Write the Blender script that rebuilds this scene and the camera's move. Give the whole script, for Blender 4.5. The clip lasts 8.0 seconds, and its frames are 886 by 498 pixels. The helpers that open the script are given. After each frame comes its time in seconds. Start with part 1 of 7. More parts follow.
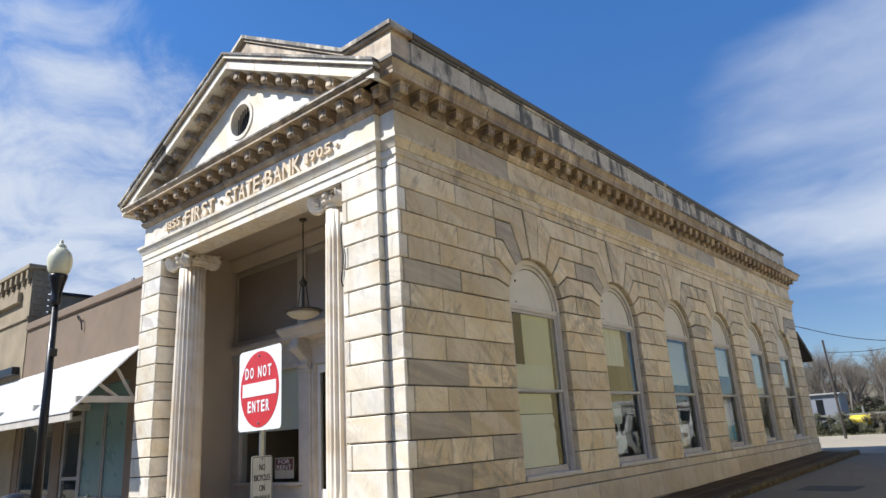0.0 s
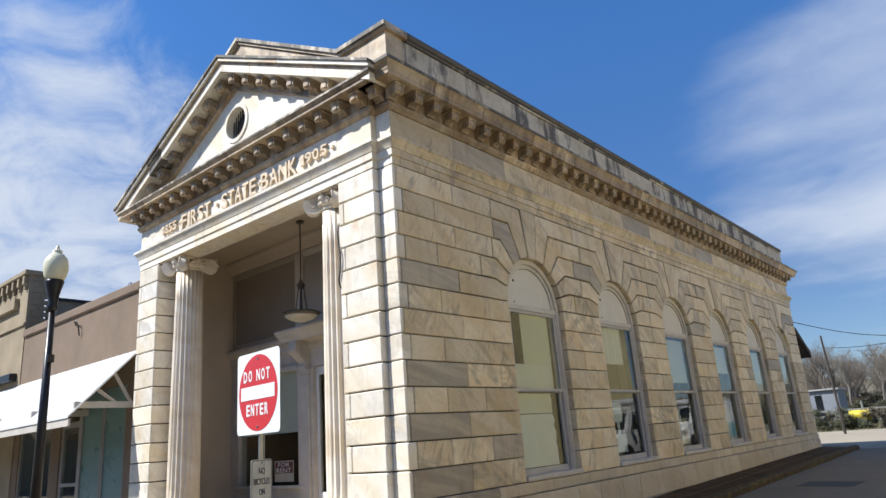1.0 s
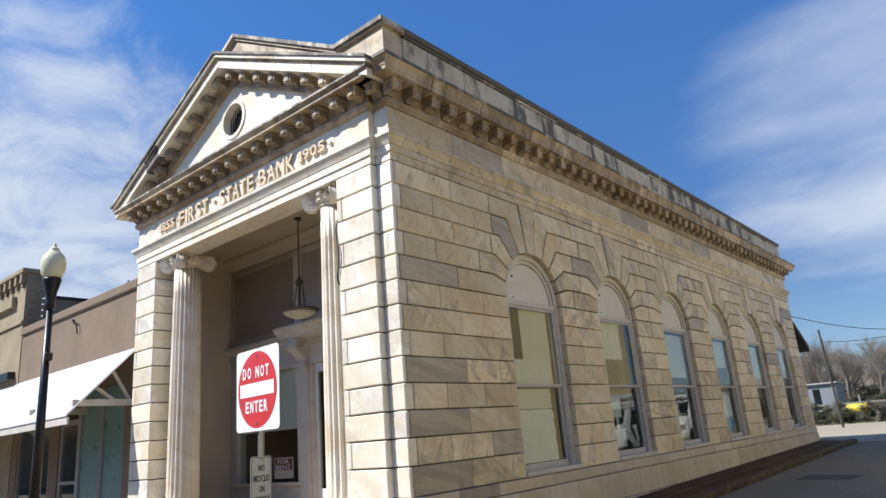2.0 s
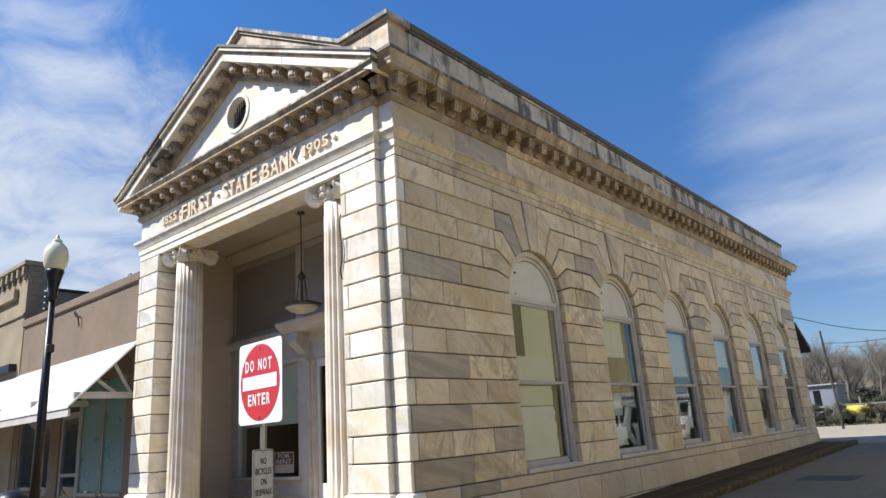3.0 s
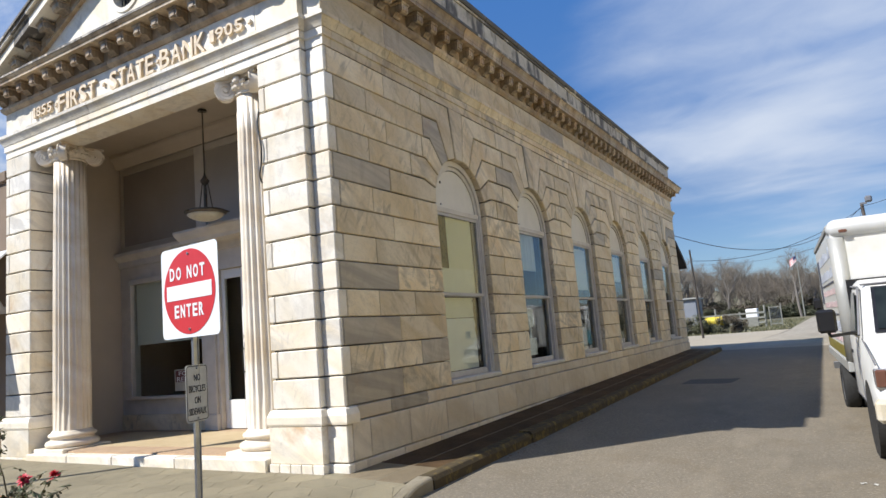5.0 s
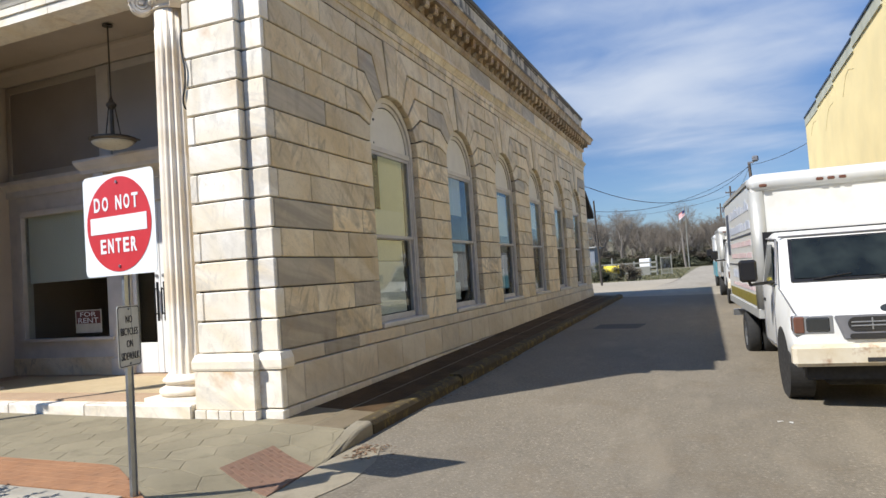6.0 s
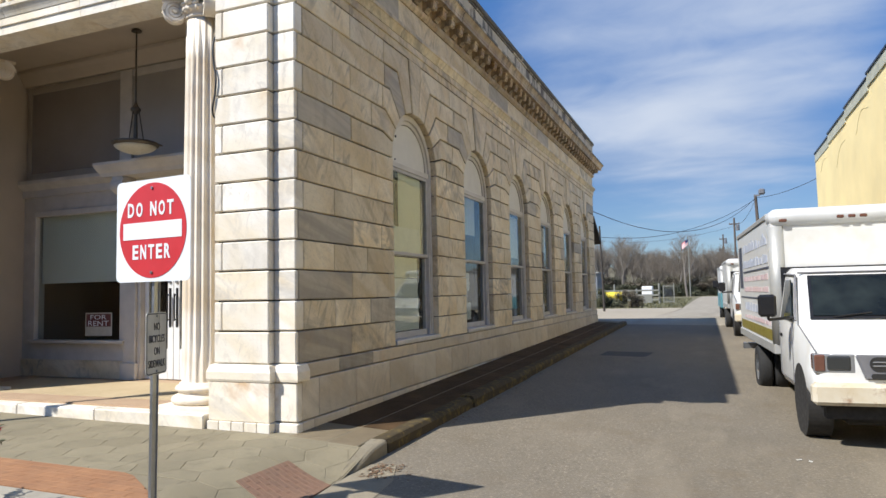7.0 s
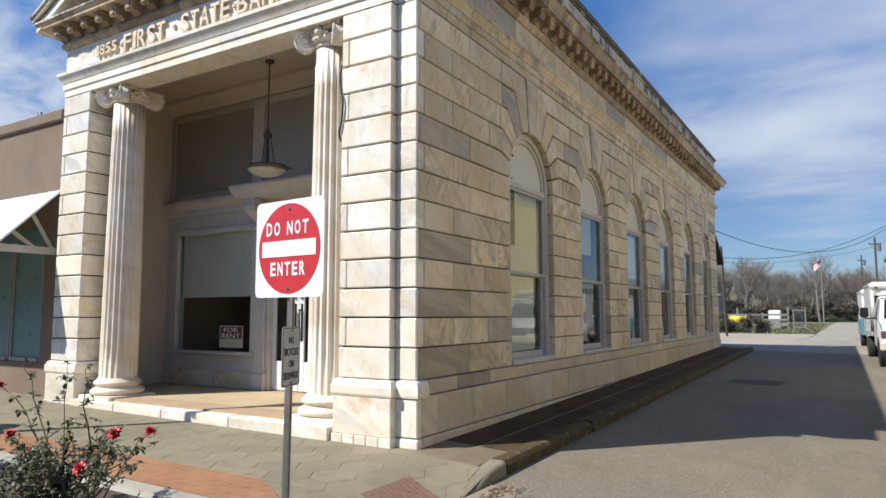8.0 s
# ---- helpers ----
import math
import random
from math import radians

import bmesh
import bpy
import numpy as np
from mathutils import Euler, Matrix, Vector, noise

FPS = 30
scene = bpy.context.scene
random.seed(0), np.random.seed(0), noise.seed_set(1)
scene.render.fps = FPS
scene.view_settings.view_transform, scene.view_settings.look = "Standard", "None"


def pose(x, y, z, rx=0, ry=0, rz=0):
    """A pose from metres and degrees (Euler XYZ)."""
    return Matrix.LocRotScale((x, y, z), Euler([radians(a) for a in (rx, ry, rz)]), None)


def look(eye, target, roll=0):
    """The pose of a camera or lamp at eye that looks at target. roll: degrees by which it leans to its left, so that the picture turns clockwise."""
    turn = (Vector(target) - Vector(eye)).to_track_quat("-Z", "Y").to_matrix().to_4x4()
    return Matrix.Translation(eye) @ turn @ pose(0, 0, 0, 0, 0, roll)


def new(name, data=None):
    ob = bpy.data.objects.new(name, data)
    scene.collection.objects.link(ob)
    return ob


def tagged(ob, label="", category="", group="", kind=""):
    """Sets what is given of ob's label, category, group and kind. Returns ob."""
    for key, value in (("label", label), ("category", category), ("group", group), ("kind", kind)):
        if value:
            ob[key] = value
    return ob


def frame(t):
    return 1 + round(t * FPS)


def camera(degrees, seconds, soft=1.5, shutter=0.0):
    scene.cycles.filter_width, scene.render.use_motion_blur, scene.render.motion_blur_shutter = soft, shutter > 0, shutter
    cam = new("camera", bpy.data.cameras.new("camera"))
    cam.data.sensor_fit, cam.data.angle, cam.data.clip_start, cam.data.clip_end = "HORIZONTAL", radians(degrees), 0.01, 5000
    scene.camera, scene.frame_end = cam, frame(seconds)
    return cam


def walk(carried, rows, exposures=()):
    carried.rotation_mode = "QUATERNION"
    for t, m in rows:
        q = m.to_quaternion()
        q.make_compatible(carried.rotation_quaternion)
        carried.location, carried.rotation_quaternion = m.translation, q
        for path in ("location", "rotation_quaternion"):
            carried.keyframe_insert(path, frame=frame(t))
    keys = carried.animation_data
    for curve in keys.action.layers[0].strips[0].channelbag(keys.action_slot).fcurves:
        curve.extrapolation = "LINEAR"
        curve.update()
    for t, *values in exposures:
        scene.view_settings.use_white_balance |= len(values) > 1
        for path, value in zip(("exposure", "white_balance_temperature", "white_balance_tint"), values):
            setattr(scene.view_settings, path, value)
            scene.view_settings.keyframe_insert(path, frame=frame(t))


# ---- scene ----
cam = camera(67.1, 8.0)
PATH = [
    (0, (5.92, -6.194, 1.396), (4.688, -4.718, 1.946), -3.6),
    (0.5, (5.909, -6.19, 1.393), (4.683, -4.71, 1.946), -4.2),
    (1, (5.904, -6.178, 1.397), (4.678, -4.697, 1.949), -4.4),
    (1.5, (5.892, -6.17, 1.404), (4.668, -4.684, 1.947), -4.9),
    (3, (5.843, -6.17, 1.377), (4.615, -4.685, 1.911), -4.1),
    (3.5, (5.718, -6.177, 1.37), (4.482, -4.686, 1.869), -4.4),
    (4, (5.527, -6.171, 1.348), (4.452, -4.518, 1.681), -5.0),
    (4.2, (5.424, -6.148, 1.358), (4.392, -4.461, 1.657), -4.9),
    (5.3, (4.852, -6.168, 1.397), (3.916, -4.416, 1.632), -4.9),
    (5.5, (4.752, -6.177, 1.395), (3.885, -4.381, 1.551), -5.1),
    (6, (4.471, -6.134, 1.417), (3.727, -4.279, 1.499), -3.9),
    (6.5, (4.301, -6.16, 1.424), (3.486, -4.338, 1.552), -2.5),
    (7, (4.234, -6.209, 1.452), (3.493, -4.356, 1.587), -1.2),
    (7.5, (4.148, -6.251, 1.46), (3.241, -4.479, 1.65), -0.3),
    (8, (4.118, -6.257, 1.452), (3.091, -4.552, 1.648), -0.1),
]
walk(cam, [(t, look(eye, target, roll)) for t, eye, target, roll in PATH], [(0.0, 0.47), (3.5, 0.48), (6.0, 0.47), (8.0, 0.40)])

# world, sun and exposure
SUN = Vector((-0.62, -0.785, 1.05)).normalized()


def make_world():
    w = bpy.data.worlds.new("sky")
    w.use_nodes = True
    nt = w.node_tree
    nt.nodes.clear()
    out = nt.nodes.new("ShaderNodeOutputWorld")
    bg = nt.nodes.new("ShaderNodeBackground")
    sky = nt.nodes.new("ShaderNodeTexSky")
    sky.sky_type = "NISHITA"
    sky.sun_disc = False
    sky.sun_elevation = math.asin(SUN.z)
    sky.sun_rotation = math.atan2(SUN.x, SUN.y)
    sky.air_density, sky.dust_density, sky.ozone_density = 1.0, 0.4, 3.0
    tc = nt.nodes.new("ShaderNodeTexCoord")
    sep = nt.nodes.new("ShaderNodeSeparateXYZ")
    nt.links.new(tc.outputs["Generated"], sep.inputs[0])
    # flatten directions onto a cloud layer: (x, y) / (z + 0.12)
    add = nt.nodes.new("ShaderNodeMath")
    add.operation = "ADD"
    add.inputs[1].default_value = 0.14
    nt.links.new(sep.outputs["Z"], add.inputs[0])
    mx = nt.nodes.new("ShaderNodeMath")
    mx.operation = "MAXIMUM"
    mx.inputs[1].default_value = 0.05
    nt.links.new(add.outputs[0], mx.inputs[0])
    div = nt.nodes.new("ShaderNodeVectorMath")
    div.operation = "DIVIDE"
    nt.links.new(tc.outputs["Generated"], div.inputs[0])
    comb = nt.nodes.new("ShaderNodeCombineXYZ")
    for i in range(3):
        nt.links.new(mx.outputs[0], comb.inputs[i])
    nt.links.new(comb.outputs[0], div.inputs[1])
    mp = nt.nodes.new("ShaderNodeMapping")
    mp.inputs["Rotation"].default_value = (0, 0, radians(CLOUD_TURN))
    mp.inputs["Location"].default_value = CLOUD_AT
    mp.inputs["Scale"].default_value = (0.55, 1.1, 0.0)
    nt.links.new(div.outputs[0], mp.inputs[0])
    n1 = nt.nodes.new("ShaderNodeTexNoise")
    n1.inputs["Scale"].default_value = 1.15
    n1.inputs["Detail"].default_value = 4
    n1.inputs["Roughness"].default_value = 0.46
    n1.inputs["Distortion"].default_value = 0.35
    nt.links.new(mp.outputs[0], n1.inputs["Vector"])
    ramp = nt.nodes.new("ShaderNodeMapRange")
    ramp.interpolation_type = "SMOOTHSTEP"
    # clearer towards one part of the sky
    clear = nt.nodes.new("ShaderNodeVectorMath")
    clear.operation = "DOT_PRODUCT"
    clear.inputs[1].default_value = Vector((-0.40, 0.68, 0.62)).normalized()
    nt.links.new(tc.outputs["Generated"], clear.inputs[0])
    lift = nt.nodes.new("ShaderNodeMapRange")
    lift.interpolation_type = "SMOOTHSTEP"
    for k, v in (("From Min", 0.86), ("From Max", 0.985), ("To Min", 0.63), ("To Max", 0.68)):
        lift.inputs[k].default_value = v
    nt.links.new(clear.outputs["Value"], lift.inputs["Value"])
    last = lift.outputs["Result"]
    flecked = None
    for way, amount, wide in (((-0.94, 0.24, 0.25), 0.36, 0.875), ((0.20, 0.93, 0.27), 0.07, 0.90), ((-0.03, 0.945, 0.33), 0.23, 0.945)):
        bank = nt.nodes.new("ShaderNodeVectorMath")
        bank.operation = "DOT_PRODUCT"
        bank.inputs[1].default_value = Vector(way).normalized()
        nt.links.new(tc.outputs["Generated"], bank.inputs[0])
        dense = nt.nodes.new("ShaderNodeMapRange")
        dense.interpolation_type = "SMOOTHSTEP"
        for k, v in (("From Min", wide), ("From Max", 0.99), ("To Min", 0.0), ("To Max", amount)):
            dense.inputs[k].default_value = v
        nt.links.new(bank.outputs["Value"], dense.inputs["Value"])
        flecked = flecked or bank
        less = nt.nodes.new("ShaderNodeMath")
        less.operation = "SUBTRACT"
        nt.links.new(last, less.inputs[0])
        nt.links.new(dense.outputs["Result"], less.inputs[1])
        last = less.outputs[0]
    top = nt.nodes.new("ShaderNodeMath")
    top.operation = "ADD"
    top.inputs[1].default_value = 0.36
    nt.links.new(less.outputs[0], top.inputs[0])
    nt.links.new(less.outputs[0], ramp.inputs["From Min"])
    nt.links.new(top.outputs[0], ramp.inputs["From Max"])
    # finer flecks break the edges of the banks
    n2 = nt.nodes.new("ShaderNodeTexNoise")
    for k, v in (("Scale", 5.0), ("Detail", 8), ("Roughness", 0.6), ("Distortion", 0.5)):
        n2.inputs[k].default_value = v
    mp2 = nt.nodes.new("ShaderNodeMapping")
    mp2.inputs["Rotation"].default_value = (0, 0, radians(CLOUD_TURN))
    mp2.inputs["Scale"].default_value = (0.8, 1.0, 0.0)
    nt.links.new(div.outputs[0], mp2.inputs[0])
    nt.links.new(mp2.outputs[0], n2.inputs["Vector"])
    blend = nt.nodes.new("ShaderNodeMix")
    # the first bank breaks up into small clouds, the others stay smooth
    share = nt.nodes.new("ShaderNodeMapRange")
    for k, v in (("From Min", 0.80), ("From Max", 0.95), ("To Min", 0.13), ("To Max", 0.6)):
        share.inputs[k].default_value = v
    nt.links.new(flecked.outputs["Value"], share.inputs["Value"])
    nt.links.new(share.outputs["Result"], blend.inputs[0])
    nt.links.new(n1.outputs["Fac"], blend.inputs[2])
    nt.links.new(n2.outputs["Fac"], blend.inputs[3])
    nt.links.new(blend.outputs[0], ramp.inputs["Value"])
    mix = nt.nodes.new("ShaderNodeMix")
    mix.data_type = "RGBA"
    mix.inputs[7].default_value = (7.9, 8.9, 10.7, 1)
    nt.links.new(ramp.outputs["Result"], mix.inputs[0])
    deep = nt.nodes.new("ShaderNodeMix")
    deep.data_type, deep.blend_type = "RGBA", "MULTIPLY"
    deep.inputs[0].default_value = 1.0
    # the blue deepens with height
    high = nt.nodes.new("ShaderNodeMapRange")
    for k, v in (("From Min", 0.18), ("From Max", 0.55)):
        high.inputs[k].default_value = v
    nt.links.new(sep.outputs["Z"], high.inputs["Value"])
    tint = nt.nodes.new("ShaderNodeMix")
    tint.data_type = "RGBA"
    tint.inputs[6].default_value = (0.86, 1.02, 1.30, 1)
    tint.inputs[7].default_value = (0.82, 1.56, 2.30, 1)
    nt.links.new(high.outputs["Result"], tint.inputs[0])
    nt.links.new(tint.outputs[2], deep.inputs[7])
    nt.links.new(sky.outputs[0], deep.inputs[6])
    nt.links.new(deep.outputs[2], mix.inputs[6])
    nt.links.new(mix.outputs[2], bg.inputs["Color"])
    bg.inputs["Strength"].default_value = SKY_STRENGTH
    nt.links.new(bg.outputs[0], out.inputs["Surface"])
    scene.world = w


CLOUD_TURN, CLOUD_AT, SKY_STRENGTH = 35.0, (0.3, 0.9, 0.0), 0.058
make_world()
sun_data = bpy.data.lights.new("sun", "SUN")
sun_data.energy, sun_data.angle, sun_data.color = 5.0, radians(0.53), (1.0, 0.97, 0.925)
sun = new("sun", sun_data)
sun.matrix_world = look(SUN * 50, (0, 0, 0))


# ---------------------------------------------------------------- materials
class Mat:
    """A small builder for node materials."""

    def __init__(self, name, rough=0.6, metal=0.0):
        self.mat = bpy.data.materials.new(name)
        self.mat.use_nodes = True
        self.nt = self.mat.node_tree
        self.b = self.nt.nodes["Principled BSDF"]
        self.b.inputs["Roughness"].default_value = rough
        self.b.inputs["Metallic"].default_value = metal
        self.tc = self.nt.nodes.new("ShaderNodeTexCoord")
        self.vec = self.tc.outputs["Object"]

    def node(self, kind, **sets):
        n = self.nt.nodes.new(kind)
        for k, v in sets.items():
            n.inputs[k].default_value = v
        return n

    def link(self, a, b):
        self.nt.links.new(a, b)

    def scaled(self, s):
        m = self.node("ShaderNodeMapping")
        m.inputs["Scale"].default_value = s
        self.link(self.vec, m.inputs[0])
        return m.outputs[0]

    def turned(self, vec, axis, s):
        """Coordinates turned so that axis becomes z, then stretched by s."""
        a = self.node("ShaderNodeMapping")
        a.inputs["Rotation"].default_value = Vector(axis).rotation_difference(Vector((0, 0, 1))).to_euler()
        self.link(vec, a.inputs[0])
        b = self.node("ShaderNodeMapping")
        b.inputs["Scale"].default_value = s
        self.link(a.outputs[0], b.inputs[0])
        return b.outputs[0]

    def noise(self, scale, detail=4, rough=0.55, vec=None, dist=0.0):
        n = self.node("ShaderNodeTexNoise", Scale=scale, Detail=detail, Roughness=rough, Distortion=dist)
        self.link(vec or self.vec, n.inputs["Vector"])
        return n.outputs["Fac"]

    def ramp(self, fac, lo, hi, a=0.0, b=1.0):
        r = self.node("ShaderNodeMapRange")
        for k, v in (("From Min", lo), ("From Max", hi), ("To Min", a), ("To Max", b)):
            r.inputs[k].default_value = v
        self.link(fac, r.inputs["Value"])
        return r.outputs["Result"]

    def math(self, op, a, b):
        m = self.node("ShaderNodeMath")
        m.operation = op
        for i, v in enumerate((a, b)):
            if isinstance(v, (int, float)):
                m.inputs[i].default_value = v
            else:
                self.link(v, m.inputs[i])
        return m.outputs[0]

    def mix(self, fac, a, b, blend="MIX"):
        m = self.node("ShaderNodeMix")
        m.data_type, m.blend_type = "RGBA", blend
        for k, v in (("Factor", fac), ("A", a), ("B", b)):
            s = [i for i in m.inputs if i.name == k and (i.type == "RGBA" or k == "Factor" and i.type == "VALUE")][0]
            if isinstance(v, tuple):
                s.default_value = (*v, 1)
            elif isinstance(v, (int, float)):
                s.default_value = v
            else:
                self.link(v, s)
        return [o for o in m.outputs if o.type == "RGBA"][0]

    def rand(self):
        return self.node("ShaderNodeObjectInfo").outputs["Random"]

    def island(self):
        return self.node("ShaderNodeNewGeometry").outputs["Random Per Island"]

    def color(self, c):
        if isinstance(c, tuple):
            self.b.inputs["Base Color"].default_value = (*c, 1)
        else:
            self.link(c, self.b.inputs["Base Color"])
        return self

    def rough(self, fac, a, b):
        self.link(self.ramp(fac, 0.3, 0.7, a, b), self.b.inputs["Roughness"])
        return self

    def bump(self, fac, strength, dist=0.01):
        bp = self.node("ShaderNodeBump", Strength=strength, Distance=dist)
        self.link(fac, bp.inputs["Height"])
        self.link(bp.outputs[0], self.b.inputs["Normal"])
        return self


def plain(name, c, rough=0.6, metal=0.0, vary=0.12, scale=6.0, bump=0.0):
    """Paint, metal and the like: a base colour with faint blotches and grime."""
    m = Mat(name, rough, metal)
    n = m.noise(scale, 5)
    dark = tuple(v * (1 - vary) for v in c)
    light = tuple(min(1, v * (1 + vary)) for v in c)
    m.color(m.mix(m.ramp(n, 0.3, 0.7), dark, light))
    m.rough(m.noise(scale * 3, 3), rough * 0.85, min(1, rough * 1.15))
    if bump:
        m.bump(m.noise(scale * 12, 4), bump, 0.004)
    return m.mat


def marble(name, pale, cream, grey, grime, vein=1.0, dirty=0.55, reach=0.0, tones=(0.57, 1.02), rusty=0.55, banded=0.0):
    """Weathered white marble ashlar: cloudy bands, grey veins, warm stains, streaks of grime."""
    m = Mat(name, 0.5)
    r = m.rand()
    shift = m.node("ShaderNodeVectorMath")
    shift.operation = "ADD"
    comb = m.node("ShaderNodeCombineXYZ")
    for i, k in enumerate((37.0, 91.0, 53.0)):
        m.link(m.math("MULTIPLY", r, k), comb.inputs[i])
    m.link(m.vec, shift.inputs[0])
    m.link(comb.outputs[0], shift.inputs[1])
    v = shift.outputs[0]
    tilt = m.turned(v, (0.35, 0.45, 0.8), (0.8, 0.8, 1.9))
    cloud = m.noise(1.2, 4, 0.5, tilt, 0.7)
    col = m.mix(m.ramp(cloud, 0.38, 0.66), pale, cream)
    # grey figure: strong on some blocks, absent on others
    fig = m.noise(1.15, 6, 0.62, tilt, 1.6)
    amount = m.ramp(m.math("FRACT", m.math("MULTIPLY", r, 17.3), 0.0), 0.42, 1.0, 0.0, 0.85 * vein)
    band = m.math("MULTIPLY", m.ramp(fig, 0.49, 0.62), amount)
    col = m.mix(band, col, grey)
    # fine veins
    wave = m.node("ShaderNodeTexNoise", Scale=2.6, Detail=8, Roughness=0.7, Distortion=2.2)
    m.link(tilt, wave.inputs["Vector"])
    thin = m.math("ABSOLUTE", m.math("SUBTRACT", wave.outputs["Fac"], 0.5), 0)
    col = m.mix(m.ramp(thin, 0.0, 0.02, 0.34 * vein, 0.0), col, grey)
    streak = m.turned(v, (-0.5, 0.55, 0.65), (0.8, 0.8, 3.4))
    sv = m.noise(1.0, 4, 0.5, streak, 0.8)
    col = m.mix(m.math("MULTIPLY", m.ramp(sv, 0.54, 0.66), m.math("MULTIPLY", amount, 0.6)), col, grey)
    # short slanting dabs of brown figure
    slant = m.turned(v, (0.55, 0.6, 0.55), (1.5, 1.5, 7.5))
    dab = m.noise(1.0, 5, 0.6, slant, 0.5)
    some = m.ramp(m.math("FRACT", m.math("MULTIPLY", r, 29.1), 0.0), 0.15, 0.9, 0.0, 0.75 * vein)
    col = m.mix(m.math("MULTIPLY", m.ramp(dab, 0.52, 0.64), some), col, tuple(0.5 * (p + q) for p, q in zip(grey, cream)))
    # brush-like strokes of dark figure, gathered in patches
    patch = m.ramp(m.noise(1.5, 3, 0.5, v), 0.44, 0.60)
    brush = m.noise(1.0, 4, 0.55, m.turned(v, (0.1, 0.42, 0.9), (8.0, 8.0, 1.9)), 1.1)
    col = m.mix(m.math("MULTIPLY", m.math("MULTIPLY", m.ramp(brush, 0.53, 0.64), patch), min(1.0, 0.55 * vein)), col, tuple(0.75 * g + 0.1 * c for g, c in zip(grey, cream)))
    if banded:
        bed = m.noise(1.0, 5, 0.6, m.turned(v, (0.0, 0.22, 0.97), (0.5, 0.5, 6.0)), 0.6)
        col = m.mix(m.ramp(bed, 0.38, 0.66, banded, 0.1), col, grey)
    rust = m.noise(0.75, 5, 0.65, v, 0.4)
    col = m.mix(m.ramp(rust, 0.60, 0.74, 0.0, rusty), col, (0.52, 0.29, 0.10))
    # tone of each block
    tone = m.ramp(m.math("FRACT", m.math("MULTIPLY", r, 5.7), 0.0), 0, 1, *tones)
    bc = m.node("ShaderNodeCombineColor")
    for i in range(3):
        m.link(tone, bc.inputs[i])
    col = m.mix(1.0, col, bc.outputs[0], "MULTIPLY")
    # streaks of dirt running down and specks
    run = m.noise(1.0, 6, 0.65, m.scaled((5.0, 5.0, 0.5)))
    blot = m.noise(0.9, 4, 0.6)
    dirt = m.math("MULTIPLY", m.ramp(run, 0.5 - reach, 0.75 - reach), m.ramp(blot, 0.42 - reach, 0.7 - reach))
    col = m.mix(m.math("MULTIPLY", dirt, dirty), col, grime)
    speck = m.noise(38.0, 3, 0.6)
    col = m.mix(m.ramp(speck, 0.64, 0.8, 0.0, 0.22), col, grime)
    m.color(col)
    m.rough(m.noise(9, 4), 0.4, 0.66)
    m.bump(m.noise(30, 6, 0.65), 0.16, 0.006)
    return m.mat


def concrete(name, a, b, c, scale=1.0, bump=0.2, rand=False, speck=0.0):
    m = Mat(name, 0.85)
    big = m.noise(0.7 * scale, 6, 0.6)
    fine = m.noise(40 * scale, 4, 0.6)
    grain = m.noise(160 * scale, 2, 0.6)
    col = m.mix(m.ramp(big, 0.35, 0.65), a, b)
    col = m.mix(m.ramp(m.noise(3.5 * scale, 5, 0.7), 0.52, 0.75, 0, 0.6), col, c)
    col = m.mix(m.ramp(grain, 0.35, 0.7, 0, 0.35), col, tuple(v * 0.55 for v in a))
    if speck:
        st = m.noise(34, 3, 0.75)
        col = m.mix(m.ramp(st, 0.56, 0.66, 0, speck), col, tuple(min(1, v * 2.2) for v in a))
        col = m.mix(m.ramp(st, 0.48, 0.34, 0, speck), col, tuple(v * 0.45 for v in a))
        col = m.mix(m.ramp(m.noise(0.35, 5, 0.7, m.scaled((1, 0.35, 1))), 0.48, 0.68, 0, 0.5), col, tuple(v * 0.6 for v in a))
        col = m.mix(m.ramp(m.noise(1.4, 5, 0.65), 0.55, 0.72, 0, 0.45), col, (a[0] * 0.75, a[1] * 0.66, a[2] * 0.55))
        col = m.mix(m.ramp(m.noise(0.9, 4, 0.6, m.scaled((1.6, 0.5, 1))), 0.56, 0.7, 0, 0.35), col, tuple(min(1, v * 1.45) for v in a))
    if rand:
        col = m.mix(m.ramp(m.rand(), 0, 1, 0.0, 0.35), col, c)
    m.color(col)
    m.bump(m.math("ADD", m.math("MULTIPLY", fine, 0.6), grain), bump, 0.006)
    return m.mat


STONE = marble("white_marble", (0.90, 0.775, 0.56), (0.77, 0.60, 0.35), (0.30, 0.262, 0.205), (0.15, 0.105, 0.07), tones=(0.67, 0.94), rusty=0.4)
# Front blocks: less veining, same marble otherwise, lightened to paint in the sun.
LITSTONE = marble("sunlit_front_marble", (0.89, 0.84, 0.735), (0.81, 0.70, 0.51), (0.42, 0.39, 0.35), (0.22, 0.155, 0.10), 0.6, 0.5, tones=(0.80, 0.99), rusty=0.75)
SLABSTONE = marble("grey_white_marble", (0.74, 0.655, 0.515), (0.64, 0.53, 0.375), (0.36, 0.325, 0.27), (0.17, 0.125, 0.085), 0.5, 0.5, tones=(0.76, 0.96), rusty=0.5)
GREYSTONE = marble("grey_banded_marble", (0.62, 0.55, 0.43), (0.55, 0.455, 0.325), (0.315, 0.28, 0.225), (0.15, 0.105, 0.07), 0.6, tones=(0.82, 1.0), rusty=0.3, banded=0.8)
# Brown-stained carved stone, darkened further to paint in shade under the cornice.
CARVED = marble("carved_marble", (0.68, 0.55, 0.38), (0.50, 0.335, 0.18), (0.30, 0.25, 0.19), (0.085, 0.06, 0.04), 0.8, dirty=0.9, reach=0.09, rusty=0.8)


